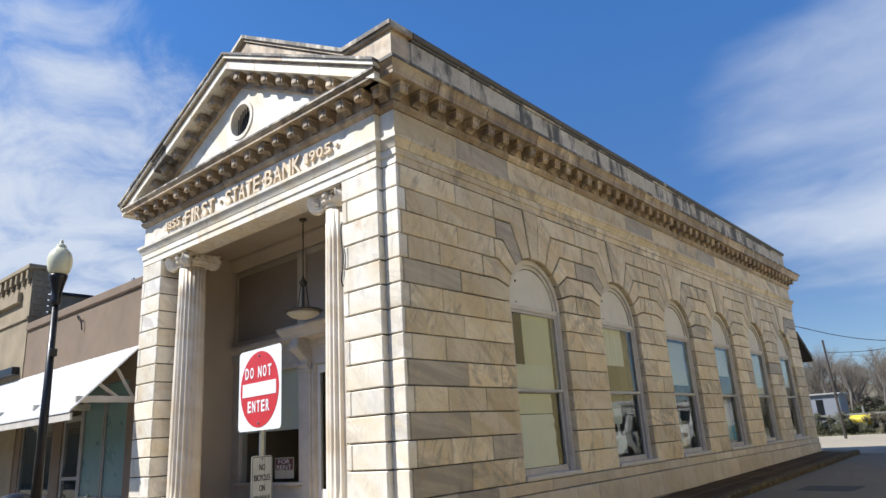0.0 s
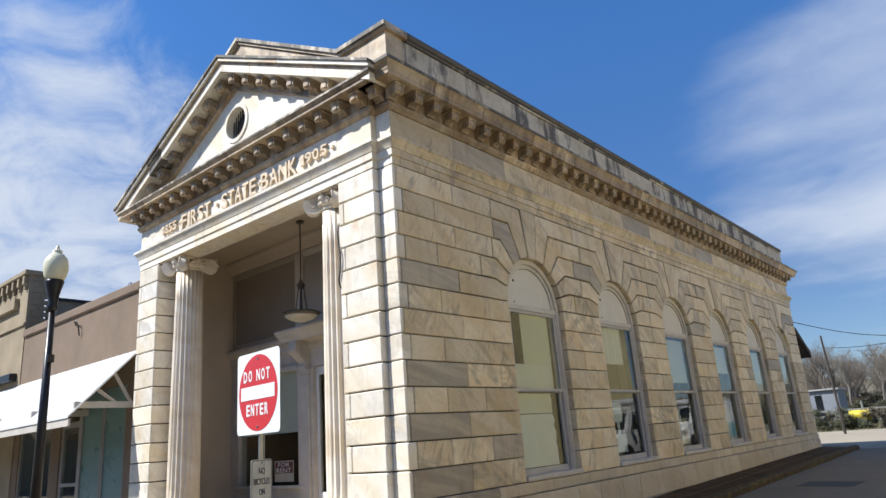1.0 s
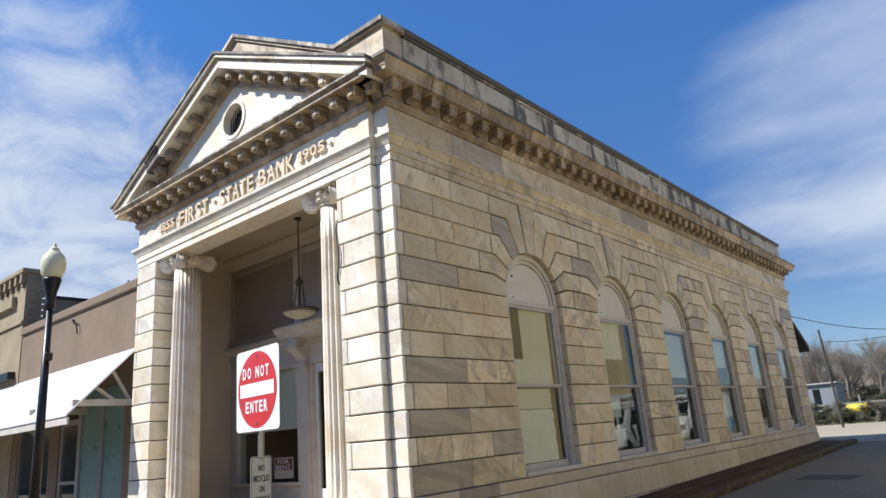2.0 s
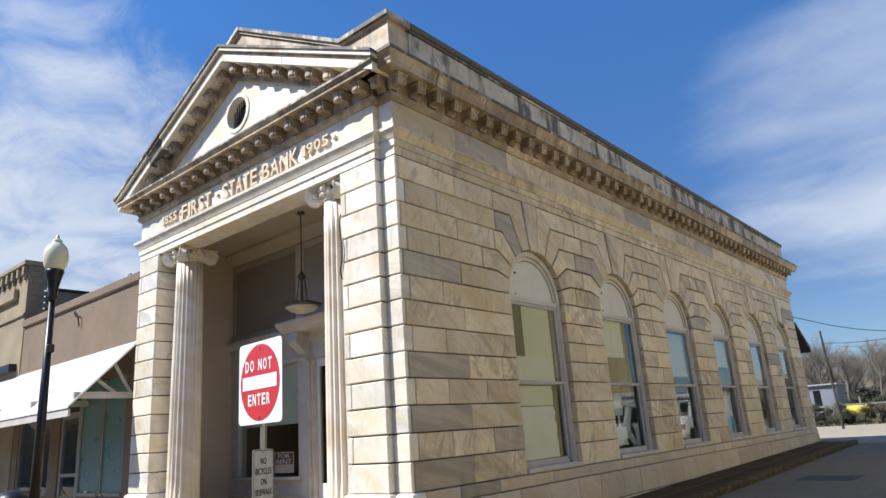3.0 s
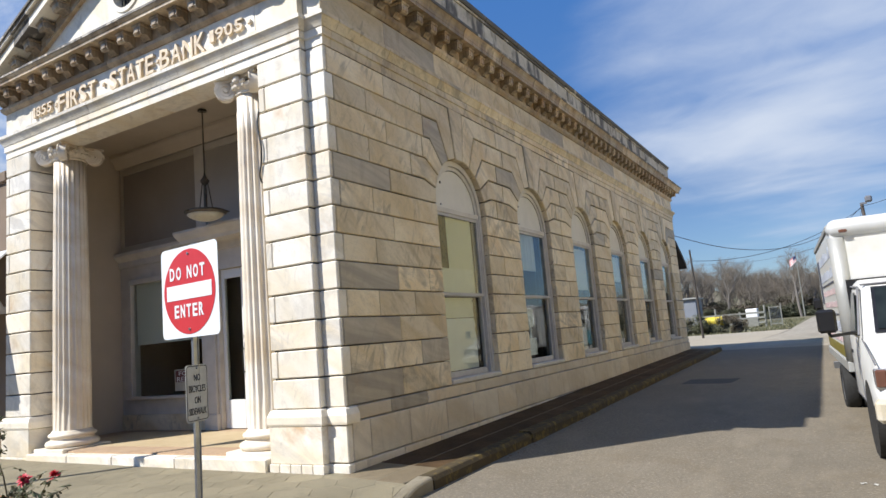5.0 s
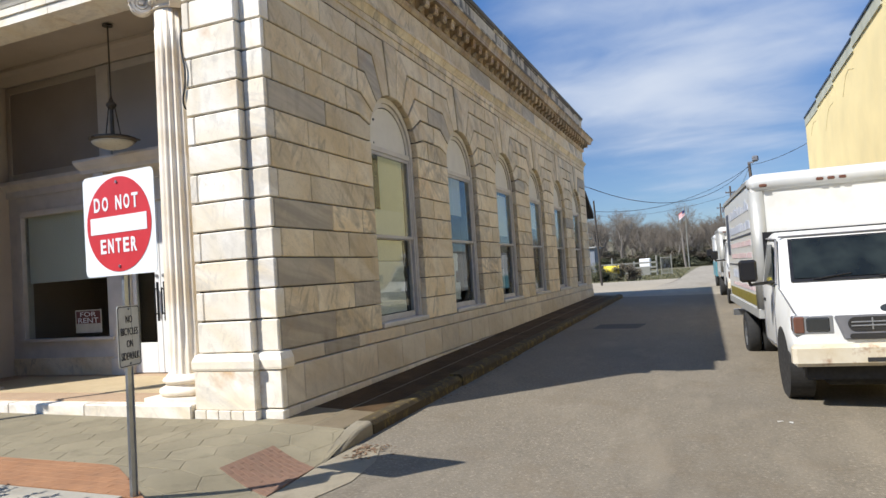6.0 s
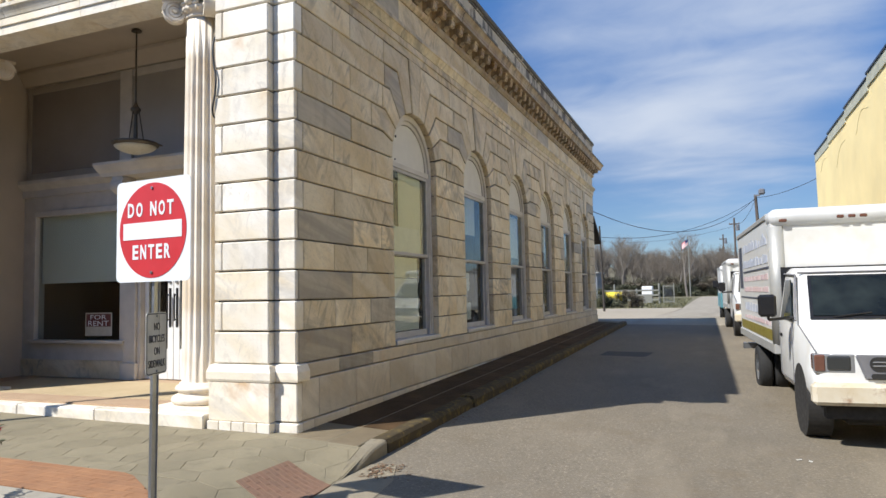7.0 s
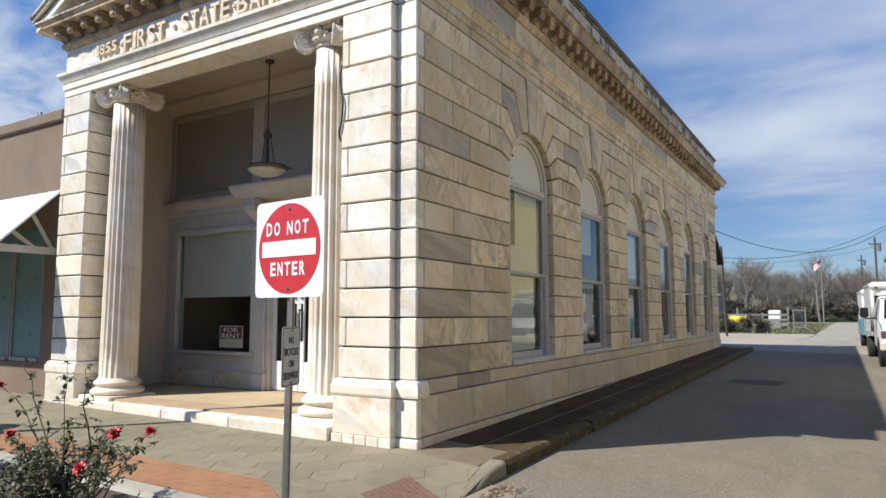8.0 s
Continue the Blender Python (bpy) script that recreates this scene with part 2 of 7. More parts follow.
def weathered(name, more=0.0):
    """Marble of the cornice and parapet, blackened by lichen and soot in runs, some blocks more than others."""
    m = Mat(name, 0.7)
    r = m.rand()
    base = m.mix(m.ramp(m.noise(1.3, 5), 0.35, 0.65), (0.66, 0.60, 0.50), (0.50, 0.43, 0.32))
    run = m.noise(1.0, 6, 0.65, m.scaled((3.2, 3.2, 0.8)), 0.6)
    blot = m.noise(1.1, 5, 0.6)
    soot = m.math("ADD", m.math("ADD", m.math("MULTIPLY", run, 0.62), m.math("MULTIPLY", blot, 0.38)), m.ramp(r, 0, 1, more - 0.045, more + 0.085))
    col = m.mix(m.ramp(soot, 0.45, 0.54, 0, 0.92), base, (0.085, 0.076, 0.066))
    m.color(m.mix(m.ramp(m.noise(9, 5, 0.7), 0.5, 0.7, 0, 0.35), col, (0.16, 0.14, 0.11)))
    m.bump(m.noise(22, 6, 0.7), 0.3, 0.008)
    return m.mat


COLUMNM = marble("column_marble", (0.88, 0.80, 0.67), (0.76, 0.64, 0.47), (0.45, 0.40, 0.33), (0.17, 0.125, 0.08), 0.12, tones=(0.85, 1.0))
SOOT = weathered("weathered_marble")
BLACKED = weathered("blackened_marble", 0.2)
STREAKED = weathered("streaked_marble", -0.06)
JOINT = concrete("dark_mortar", (0.06, 0.048, 0.035), (0.085, 0.068, 0.05), (0.04, 0.033, 0.025))
ASPHALT = concrete("asphalt", (0.18, 0.152, 0.11), (0.205, 0.174, 0.127), (0.135, 0.113, 0.08), 0.6, 0.5, False, 0.5)
PATCH = concrete("asphalt_patch", (0.06, 0.058, 0.055), (0.075, 0.072, 0.068), (0.05, 0.05, 0.048), 0.8, 0.5)
PAVING = concrete("sidewalk_concrete", (0.225, 0.192, 0.122), (0.285, 0.243, 0.155), (0.125, 0.105, 0.064), 1.2, 0.3, True)
KERB = concrete("kerb_concrete", (0.33, 0.30, 0.24), (0.40, 0.37, 0.30), (0.22, 0.19, 0.15), 1.2, 0.3)
DIRT = concrete("pale_dirt", (0.36, 0.305, 0.22), (0.40, 0.345, 0.255), (0.28, 0.23, 0.16), 0.25, 0.4)
BRICKP = concrete("brick_paver", (0.29, 0.135, 0.06), (0.38, 0.19, 0.088), (0.19, 0.105, 0.058), 2.0, 0.3, True)
WOODW = plain("white_painted_wood", (0.56, 0.52, 0.46), 0.5, 0, 0.1, 4, 0.1)
WOODB = plain("blue_grey_painted_wood", (0.45, 0.43, 0.41), 0.55, 0, 0.12, 5, 0.1)
PLASTER = plain("grey_painted_plaster", (0.53, 0.455, 0.36), 0.75, 0, 0.08, 1.2, 0.15)
PANEL = plain("brown_panel", (0.26, 0.225, 0.19), 0.6, 0, 0.12, 0.8, 0.1)
GREYT = plain("grey_board", (0.40, 0.365, 0.32), 0.7, 0, 0.1, 0.8, 0.1)
TAUPE = plain("taupe_painted_wood", (0.40, 0.35, 0.285), 0.65, 0, 0.1, 1.0, 0.1)
# Near-black for undersides; in rooms and recesses it paints in the missing light.
DARK = plain("painted_dark", (0.02, 0.019, 0.018), 0.8)
INTERIOR = plain("interior_wall", (0.30, 0.28, 0.24), 0.8)
STEEL = plain("galvanised_steel", (0.38, 0.39, 0.40), 0.38, 0.85, 0.15, 10)
BLACKM = plain("black_painted_metal", (0.02, 0.02, 0.022), 0.35, 0.3)
WHITEP = plain("white_sheeting", (0.78, 0.78, 0.76), 0.4, 0, 0.04)
REDP = plain("red_sheeting", (0.52, 0.035, 0.04), 0.38, 0, 0.06)
BROWNST = plain("brown_stucco", (0.205, 0.148, 0.102), 0.9, 0, 0.12, 1.0, 0.4)
YELLOW = plain("yellow_stucco", (0.84, 0.68, 0.34), 0.85, 0, 0.08, 0.6, 0.3)


def glass(name, tint=(0.93, 0.96, 0.95)):
    """A clear pane: light goes straight through, each face mirrors by its angle."""
    m = Mat(name, 0.0)
    clear = m.node("ShaderNodeBsdfTransparent", Color=(*tint, 1))
    shine = m.node("ShaderNodeBsdfGlossy", Roughness=0.015)
    tilt = m.node("ShaderNodeLayerWeight", Blend=0.5).outputs["Facing"]
    edge = m.math("ADD", m.math("MULTIPLY", m.math("POWER", tilt, 5.0), 0.96), 0.04)
    both = m.node("ShaderNodeMixShader")
    m.link(edge, both.inputs[0])
    m.link(clear.outputs[0], both.inputs[1])
    m.link(shine.outputs[0], both.inputs[2])
    m.link(both.outputs[0], m.nt.nodes["Material Output"].inputs["Surface"])
    return m.mat


GLASS = glass("window_glass")


# ---------------------------------------------------------------- mesh helpers
def put(bm, name, mat, parent=None, label="", smooth=False):
    bmesh.ops.recalc_face_normals(bm, faces=bm.faces)
    me = bpy.data.meshes.new(name)
    bm.to_mesh(me)
    bm.free()
    if smooth:
        for p in me.polygons:
            p.use_smooth = True
    me.materials.append(mat)
    ob = new(name, me)
    if parent:
        ob.parent = parent
    if label:
        ob["label"] = label
    return ob


def part(name, bm, mat, parent, label="", smooth=False):
    return put(bm, name, mat, parent, label, smooth)


def thing(name, label, category, at=(0, 0, 0), rz=0.0, group="", kind=""):
    ob = new(name)
    ob.empty_display_size = 0.1
    ob.matrix_world = pose(*at, 0, 0, rz)
    return tagged(ob, label, category, group, kind)


def box(bm, x0, x1, y0, y1, z0, z1, bevel=0.0, m=None):
    r = bmesh.ops.create_cube(bm, size=1)
    vs = r["verts"]
    for v in vs:
        v.co = Vector(((x0 + x1) / 2 + v.co.x * (x1 - x0), (y0 + y1) / 2 + v.co.y * (y1 - y0), (z0 + z1) / 2 + v.co.z * (z1 - z0)))
    if bevel:
        es = {e for v in vs for e in v.link_edges}
        r = bmesh.ops.bevel(bm, geom=list(es), offset=bevel, segments=1, affect="EDGES", profile=0.7)
        vs = list({v for f in r["faces"] for v in f.verts} | {v for v in vs if v.is_valid})
    if m is not None:
        bmesh.ops.transform(bm, matrix=m, verts=[v for v in vs if v.is_valid])
    return bm


def boxed(x0, x1, y0, y1, z0, z1, bevel=0.0):
    return box(bmesh.new(), x0, x1, y0, y1, z0, z1, bevel)


def tube(bm, a, b, r0, r1=None, n=12, caps=True):
    a, b = Vector(a), Vector(b)
    r1 = r0 if r1 is None else r1
    q = (b - a).to_track_quat("Z", "Y")
    rings = []
    for p, r in ((a, r0), (b, r1)):
        rings.append([bm.verts.new(p + q @ Vector((r * math.cos(k * math.tau / n), r * math.sin(k * math.tau / n), 0))) for k in range(n)])
    for k in range(n):
        bm.faces.new((rings[0][k], rings[0][(k + 1) % n], rings[1][(k + 1) % n], rings[1][k]))
    if caps:
        bm.faces.new(rings[0][::-1])
        bm.faces.new(rings[1])
    return bm


def lathe(bm, profile, at=(0, 0, 0), n=24, cap=True):
    """profile: (radius, height) from bottom to top."""
    rings = []
    for r, z in profile:
        rings.append([bm.verts.new((at[0] + r * math.cos(k * math.tau / n), at[1] + r * math.sin(k * math.tau / n), at[2] + z)) for k in range(n)])
    for lo, hi in zip(rings, rings[1:]):
        for k in range(n):
            bm.faces.new((lo[k], lo[(k + 1) % n], hi[(k + 1) % n], hi[k]))
    if cap:
        bm.faces.new(rings[0][::-1])
        bm.faces.new(rings[-1])
    return bm


def prism(bm, pts, off):
    """A polygon (3D points) pushed along off."""
    off = Vector(off)
    a = [bm.verts.new(p) for p in pts]
    b = [bm.verts.new(Vector(p) + off) for p in pts]
    n = len(a)
    bm.faces.new(a)
    bm.faces.new(b[::-1])
    for k in range(n):
        bm.faces.new((a[k], b[k], b[(k + 1) % n], a[(k + 1) % n]))
    return bm


def moulding(bm, profile, a, b, out, m0=0.0, m1=0.0):
    """A profile of (out, height) run from a to b (2D points); out: the outward 2D direction; m0, m1: mitres."""
    a, b, out = Vector(a), Vector(b), Vector(out)
    d = (b - a).normalized()
    ends = []
    for p, s in ((a, -m0), (b, m1)):
        ends.append([bm.verts.new((*(p + out * o + d * (s * o)), z)) for o, z in profile])
    n = len(profile)
    for k in range(n):
        bm.faces.new((ends[0][k], ends[0][(k + 1) % n], ends[1][(k + 1) % n], ends[1][k]))
    bm.faces.new(ends[0][::-1])
    bm.faces.new(ends[1])
    return bm


def inset(poly, g):
    n = len(poly)
    area = sum(p[0] * q[1] - q[0] * p[1] for p, q in zip(poly, poly[1:] + poly[:1]))
    if area < 0:
        poly = poly[::-1]
    res = []
    for k in range(n):
        p, a, c = Vector(poly[k]), Vector(poly[k - 1]), Vector(poly[(k + 1) % n])
        if (p - a).length < 1e-6 or (c - p).length < 1e-6:
            return None
        e0, e1 = (p - a).normalized(), (c - p).normalized()
        n0, n1 = Vector((-e0.y, e0.x)), Vector((-e1.y, e1.x))
        res.append(p + (n0 + n1) * (g / max(0.4, 1 + n0.dot(n1))))
    return [tuple(p) for p in res]


def slab(bm, poly, to3, back, front, cham=0.012):
    """A stone: a flat polygon (u, v), its chamfered face at front and its back at back; to3 maps (u, v, n)."""
    n = len(poly)
    cx, cy = sum(p[0] for p in poly) / n, sum(p[1] for p in poly) / n
    inner = []
    for k in range(n):
        p, a, c = Vector(poly[k]), Vector(poly[k - 1]), Vector(poly[(k + 1) % n])
        e0, e1 = (p - a).normalized(), (c - p).normalized()
        n0, n1 = Vector((-e0.y, e0.x)), Vector((-e1.y, e1.x))
        s = n0 + n1
        inner.append(p + s * (cham / max(0.3, 1 + n0.dot(n1))))
    rows = [[bm.verts.new(to3(p[0], p[1], h)) for p in q] for q, h in ((poly, back), (poly, front - cham), (inner, front))]
    for lo, hi in zip(rows, rows[1:]):
        for k in range(n):
            bm.faces.new((lo[k], lo[(k + 1) % n], hi[(k + 1) % n], hi[k]))
    bm.faces.new(rows[2])
    return bm


def rect(u0, u1, v0, v1, gap=0.003, gv=0.0065):
    return [(u0 + gap, v0 + gv), (u1 - gap, v0 + gv), (u1 - gap, v1 - gv), (u0 + gap, v1 - gv)]


def text(body, w, h, depth, mat, name, parent, m, label="", weight=0.0):
    """Raised lettering in the built-in font, stretched to w x h, centred, as one mesh."""
    cu = bpy.data.curves.new("lettering", "FONT")
    cu.body, cu.size, cu.extrude, cu.offset = body, 1.0, 0.5, weight
    cu.resolution_u = 3
    tmp = new("lettering", cu)
    me = bpy.data.meshes.new_from_object(tmp.evaluated_get(bpy.context.evaluated_depsgraph_get()))
    bpy.data.objects.remove(tmp)
    bpy.data.curves.remove(cu)
    lo = [min(v.co[i] for v in me.vertices) for i in range(3)]
    hi = [max(v.co[i] for v in me.vertices) for i in range(3)]
    size = (w, h, depth)
    for v in me.vertices:
        v.co = [((v.co[i] - lo[i]) / (hi[i] - lo[i]) - 0.5) * size[i] for i in range(3)]
    me.materials.clear()
    me.materials.append(mat)
    ob = new(name, me)
    ob.parent = parent
    ob.matrix_local = m
    if label:
        ob["label"] = label
    return ob


def word(body, x0, x1, h, depth, mat, name, parent, place, space=0.18, weight=0.012):
    """Raised lettering, letter by letter, between x0 and x1; place maps x to a pose."""
    wide = {"I": 0.42, "1": 0.55, " ": 0.5, "J": 0.7}
    ws = [wide.get(c, 1.0) for c in body]
    unit = (x1 - x0) / (sum(ws) + space * (len(ws) - 1))
    x = x0
    for c, w in zip(body, ws):
        if c != " ":
            text(c, w * unit, h, depth, mat, name, parent, place(x + w * unit / 2), "", weight)
        x += (w + space) * unit


# ---------------------------------------------------------------- ground
def zs(x, y):
    """Height of the sidewalk."""
    return 0.013 * y - 0.011 * min(0.0, x) - 0.06 * max(0.0, x)


def zr(x, y):
    """Height of the road and land."""
    fall = 0.045 * min(max(x - 1.1, 0), 6.0) * min(1, max(0, (1 - y / 25)))
    return -0.18 + 0.013 * min(max(y, -12), 60.0) - fall * (1 if y > -2 else max(0, 1 + (y + 2) / 6))


ROADX = 1.12


def ground_sheet():
    xs = [-900, -300, -120, -60, -30, -16, -8, 0, 1.1, 4, 7.1, 14, 30, 60, 120, 300, 900]
    ys = [-900, -300, -100, -40, -20, -12, -8, -5, -3.2, -2, -0.5, 2, 6, 12, 20, 25, 30, 45, 60, 85, 100, 160, 300, 600, 1500]
    bm = bmesh.new()
    g = [[bm.verts.new((x, y, zr(x, y) - 0.03)) for x in xs] for y in ys]
    for j in range(len(ys) - 1):
        for i in range(len(xs) - 1):
            bm.faces.new((g[j][i], g[j][i + 1], g[j + 1][i + 1], g[j + 1][i]))
    return bm


GRASSG = concrete("rough_grass_soil", (0.13, 0.12, 0.055), (0.18, 0.15, 0.08), (0.09, 0.10, 0.04), 0.3, 0.5)
tagged(put(ground_sheet(), "ground", GRASSG), "rough grass and bare soil reaching to the woods", "ground", kind="structure")


def strip(poly, zf, lift, mat, name, label, thick=0.0, cuts=1):
    bm = bmesh.new()
    vs = [bm.verts.new((x, y, zf(x, y) + lift)) for x, y in poly]
    f = bm.faces.new(vs)
    if thick:
        r = bmesh.ops.extrude_face_region(bm, geom=[f])
        for v in r["geom"]:
            if isinstance(v, bmesh.types.BMVert):
                v.co.z -= thick
    return tagged(put(bm, name, mat), label, name.rstrip("_0123456789").replace("_", " "), kind="structure")


def road_sheet():
    bm = bmesh.new()
    rows = []
    ys = [-40, -12, -8, -5, -3.2, -2.0, -0.5, 2, 6, 12, 20, 25, 30, 37]
    for y in ys:
        w0 = -60 if y < -2.7 else ROADX - 0.15
        w1 = 60 if y < -2.7 else (30 if y < -0.5 else 7.9)
        rows.append([bm.verts.new((x, y, zr(x, y))) for x in (w0, 1.1 if w0 < 0 else 1.6, 4.5, 7.1, w1)])
    for lo, hi in zip(rows, rows[1:]):
        for k in range(4):
            bm.faces.new((lo[k], lo[k + 1], hi[k + 1], hi[k]))
    return bm


tagged(put(road_sheet(), "road", ASPHALT), "worn grey asphalt side street", "road", kind="structure")

# ---------------------------------------------------------------- the bank
BANK = thing("bank_building", "old white marble bank with columned portico and pediment", "building")
CX = -3.69            # middle of the portico
BACK, FLOOR = 2.0, 0.19   # rear wall and floor of the porch
PF = -0.10            # plane of the portico front
LEN = 20.55           # length of the side wall
BAY, BAY0, HALF, SPRING = 3.03, 3.315, 0.825, 3.46
Z0, PITCH, PLINTH, SOFFIT = 0.745, 0.3377, 0.722, 5.14
CENTRES = [BAY0 + BAY * i for i in range(6)]


def side3(u, v, n):
    return (n, u, v)


def level(k):
    return Z0 + PITCH * k if k else PLINTH


def arch_pt(deg):
    return (HALF * math.cos(radians(deg)), SPRING + HALF * math.sin(radians(deg)))


def bend(deg, z):
    x, za = arch_pt(deg)
    return (x + (z - za) / math.tan(radians(deg)), z)


def arc(a, b, n=4):
    return [arch_pt(a + (b - a) * k / n) for k in range(n + 1)]


CUTS = [0.0, 16.0, 32.0, 48.5, 65.0, 82.0]


SIDE = part("side_wall", boxed(-0.45, -0.075, 0.16, LEN - 0.075, -0.3, 0.72), JOINT, BANK, "side wall of coursed marble blocks with arched openings")


def side_core():
    x0, x1 = -0.45, -0.075
    edges = [0.16] + [e for c in CENTRES for e in (c - HALF - 0.045, c + HALF + 0.045)] + [LEN - 0.075]
    for a, b in zip(edges[::2], edges[1::2]):
        part("wall_pier", boxed(x0, x1, a, b, 0.721, SOFFIT), JOINT, SIDE)
    for c in CENTRES:
        bm = bmesh.new()
        top = [(c + u * 1.05, SPRING + (v - SPRING) * 1.05) for u, v in arc(0, 180, 20)]
        pts = [(x1, u, v) for u, v in [(c + HALF + 0.045, SOFFIT), (c - HALF - 0.045, SOFFIT), (c - HALF - 0.045, SPRING)] + top[::-1] + [(c + HALF + 0.045, SPRING)]]
        prism(bm, pts, (x0 - x1, 0, 0))
        part("wall_arch", bm, JOINT, SIDE)


side_core()
STONES = []            # (polygon, mapping, back, front, parent), built last


def stone(poly, to3, back=-0.22, front=0.0, parent=None, mat=None):
    STONES.append((poly, to3, back, front, parent, mat or STONE))


# joints of the wall between the corner and the first window, course by course from the plinth up
FIRST = [[1.23], [0.84, 1.745], [1.265], [0.82, 1.67], [1.30, 2.09], [0.838], [1.276], [0.833], [1.266], [0.824, 1.83], [1.256, 2.18], [0.824, 2.25], [1.264, 2.23]]
GREY_STONES = {(0, 0), (1, 2), (2, 0), (4, 0), (8, 0), (11, 2)}


def return_of(k):
    """How far the corner quoin of a course reaches along the side."""
    return 0.165 if k % 2 else 0.062


def lay_side():
    rnd = random.Random(7)
    spans = [(a + HALF, b - HALF) for a, b in zip(CENTRES, CENTRES[1:])] + [(CENTRES[-1] + HALF, LEN)]
    for k in range(8):
        cuts = [return_of(k)] + FIRST[k] + [CENTRES[0] - HALF]
        for j, (p, q) in enumerate(zip(cuts, cuts[1:])):
            stone(rect(p, q, level(k), level(k + 1)), side3, -0.22, rnd.uniform(-0.003, 0.003), SIDE, GREYSTONE if (k, j) in GREY_STONES else STONE)
        for a, b in spans:
            if b - a > 2:
                cuts = [a, a + 0.75 + 0.5 * rnd.random(), b - 0.3 - 0.5 * rnd.random(), b] if k % 2 else [a, a + 0.35 + 0.9 * rnd.random(), b]
            elif k in (4, 5) or rnd.random() < 0.22:
                cuts = [a, a + (b - a) * rnd.choice((0.42, 0.5, 0.62)), b]
            else:
                cuts = [a, b]
            for p, q in zip(cuts, cuts[1:]):
                stone(rect(p, q, level(k), level(k + 1)), side3, -0.22, rnd.uniform(-0.003, 0.003), SIDE, GREYSTONE if rnd.random() < 0.05 else STONE)
    # voussoirs bent into the courses
    for i, c in enumerate(CENTRES):
        for s in (-1, 1):
            for k in range(8, 13):
                z0, z1 = level(k), level(k + 1)
                d0, d1 = CUTS[k - 8], CUTS[k - 7]
                jog = ((k * 7 + 3 * i) % 5 - 2) * 0.11
                if s < 0:
                    outer = c - FIRST[k][-1] if i == 0 else BAY / 2 + jog
                else:
                    outer = LEN - c if i == 5 else BAY / 2 - (((k * 7 + 3 * (i + 1)) % 5 - 2) * 0.11)
                first = [(HALF, z0)] if k == 8 else [arch_pt(d0), bend(d0, z0)]
                pts = first + [(outer, z0), (outer, z1), bend(d1, z1)] + arc(d1, d0, 3)
                if k != 8:
                    pts = pts[:-1]
                pts = inset(pts, 0.013) or pts
                q = [(c + s * u, v) for u, v in pts]
                grey = (k, len(FIRST[k])) in GREY_STONES if i == 0 and s < 0 else rnd.random() < 0.05
                stone(q if s > 0 else q[::-1], side3, -0.22, rnd.uniform(-0.003, 0.003), SIDE, GREYSTONE if grey else STONE)
                if i == 0 and s < 0:
                    cuts = [return_of(k)] + FIRST[k]
                    for j, (a, b) in enumerate(zip(cuts, cuts[1:])):
                        stone(rect(a, b, z0, z1), side3, -0.22, 0, SIDE, GREYSTONE if (k, j) in GREY_STONES else STONE)
        kx, kt = arch_pt(82)[0] - 0.007, bend(82, 5.135)[0] - 0.007
        stone([(c - kx, arch_pt(82)[1]), (c + kx, arch_pt(82)[1]), (c + kt, 5.13), (c - kt, 5.13)], side3, -0.22, 0.012, SIDE)
    # plinth: low base course, upright slabs, water table
    for z0, z1, o, starts, step, jit in ((-0.25, 0.10, 0.05, [0.06, 0.288], 0.85, 0.2), (0.10, 0.55, 0.035, [0.064, 0.41, 1.264], 0.95, 0.25), (0.55, PLINTH, 0.02, [0.19, 0.894, 1.767], 1.1, 0.3)):
        cuts = list(starts)
        while cuts[-1] < LEN - 0.05:
            w = step * (1 + rnd.uniform(-jit, jit))
            cuts.append(LEN if LEN - cuts[-1] - w < 0.5 else cuts[-1] + w)
        for u, e in zip(cuts, cuts[1:]):
            stone(rect(u, e, z0, z1, 0.004, 0.006), side3, -0.2, o + rnd.uniform(-0.002, 0.002), SIDE, GREYSTONE if o == 0.02 and 0.8 < u < 1.0 else SLABSTONE)


lay_side()


# corner quoins: narrow strip of the front beside the portico
def lay_corner():
    rnd = random.Random(3)
    w = -0.285

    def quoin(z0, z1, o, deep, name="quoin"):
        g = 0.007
        part(name, boxed(w, o, -o, deep, z0 + g, z1 - g, 0.012), LITSTONE, BANK)

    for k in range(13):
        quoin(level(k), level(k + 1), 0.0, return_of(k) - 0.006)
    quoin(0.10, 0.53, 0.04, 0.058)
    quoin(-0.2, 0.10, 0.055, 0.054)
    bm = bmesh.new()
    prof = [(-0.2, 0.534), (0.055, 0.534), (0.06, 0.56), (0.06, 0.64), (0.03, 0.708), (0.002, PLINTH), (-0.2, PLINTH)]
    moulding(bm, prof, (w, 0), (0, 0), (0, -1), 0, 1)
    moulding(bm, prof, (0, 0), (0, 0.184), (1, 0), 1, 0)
    part("plinth_moulding", bm, LITSTONE, BANK)


lay_corner()


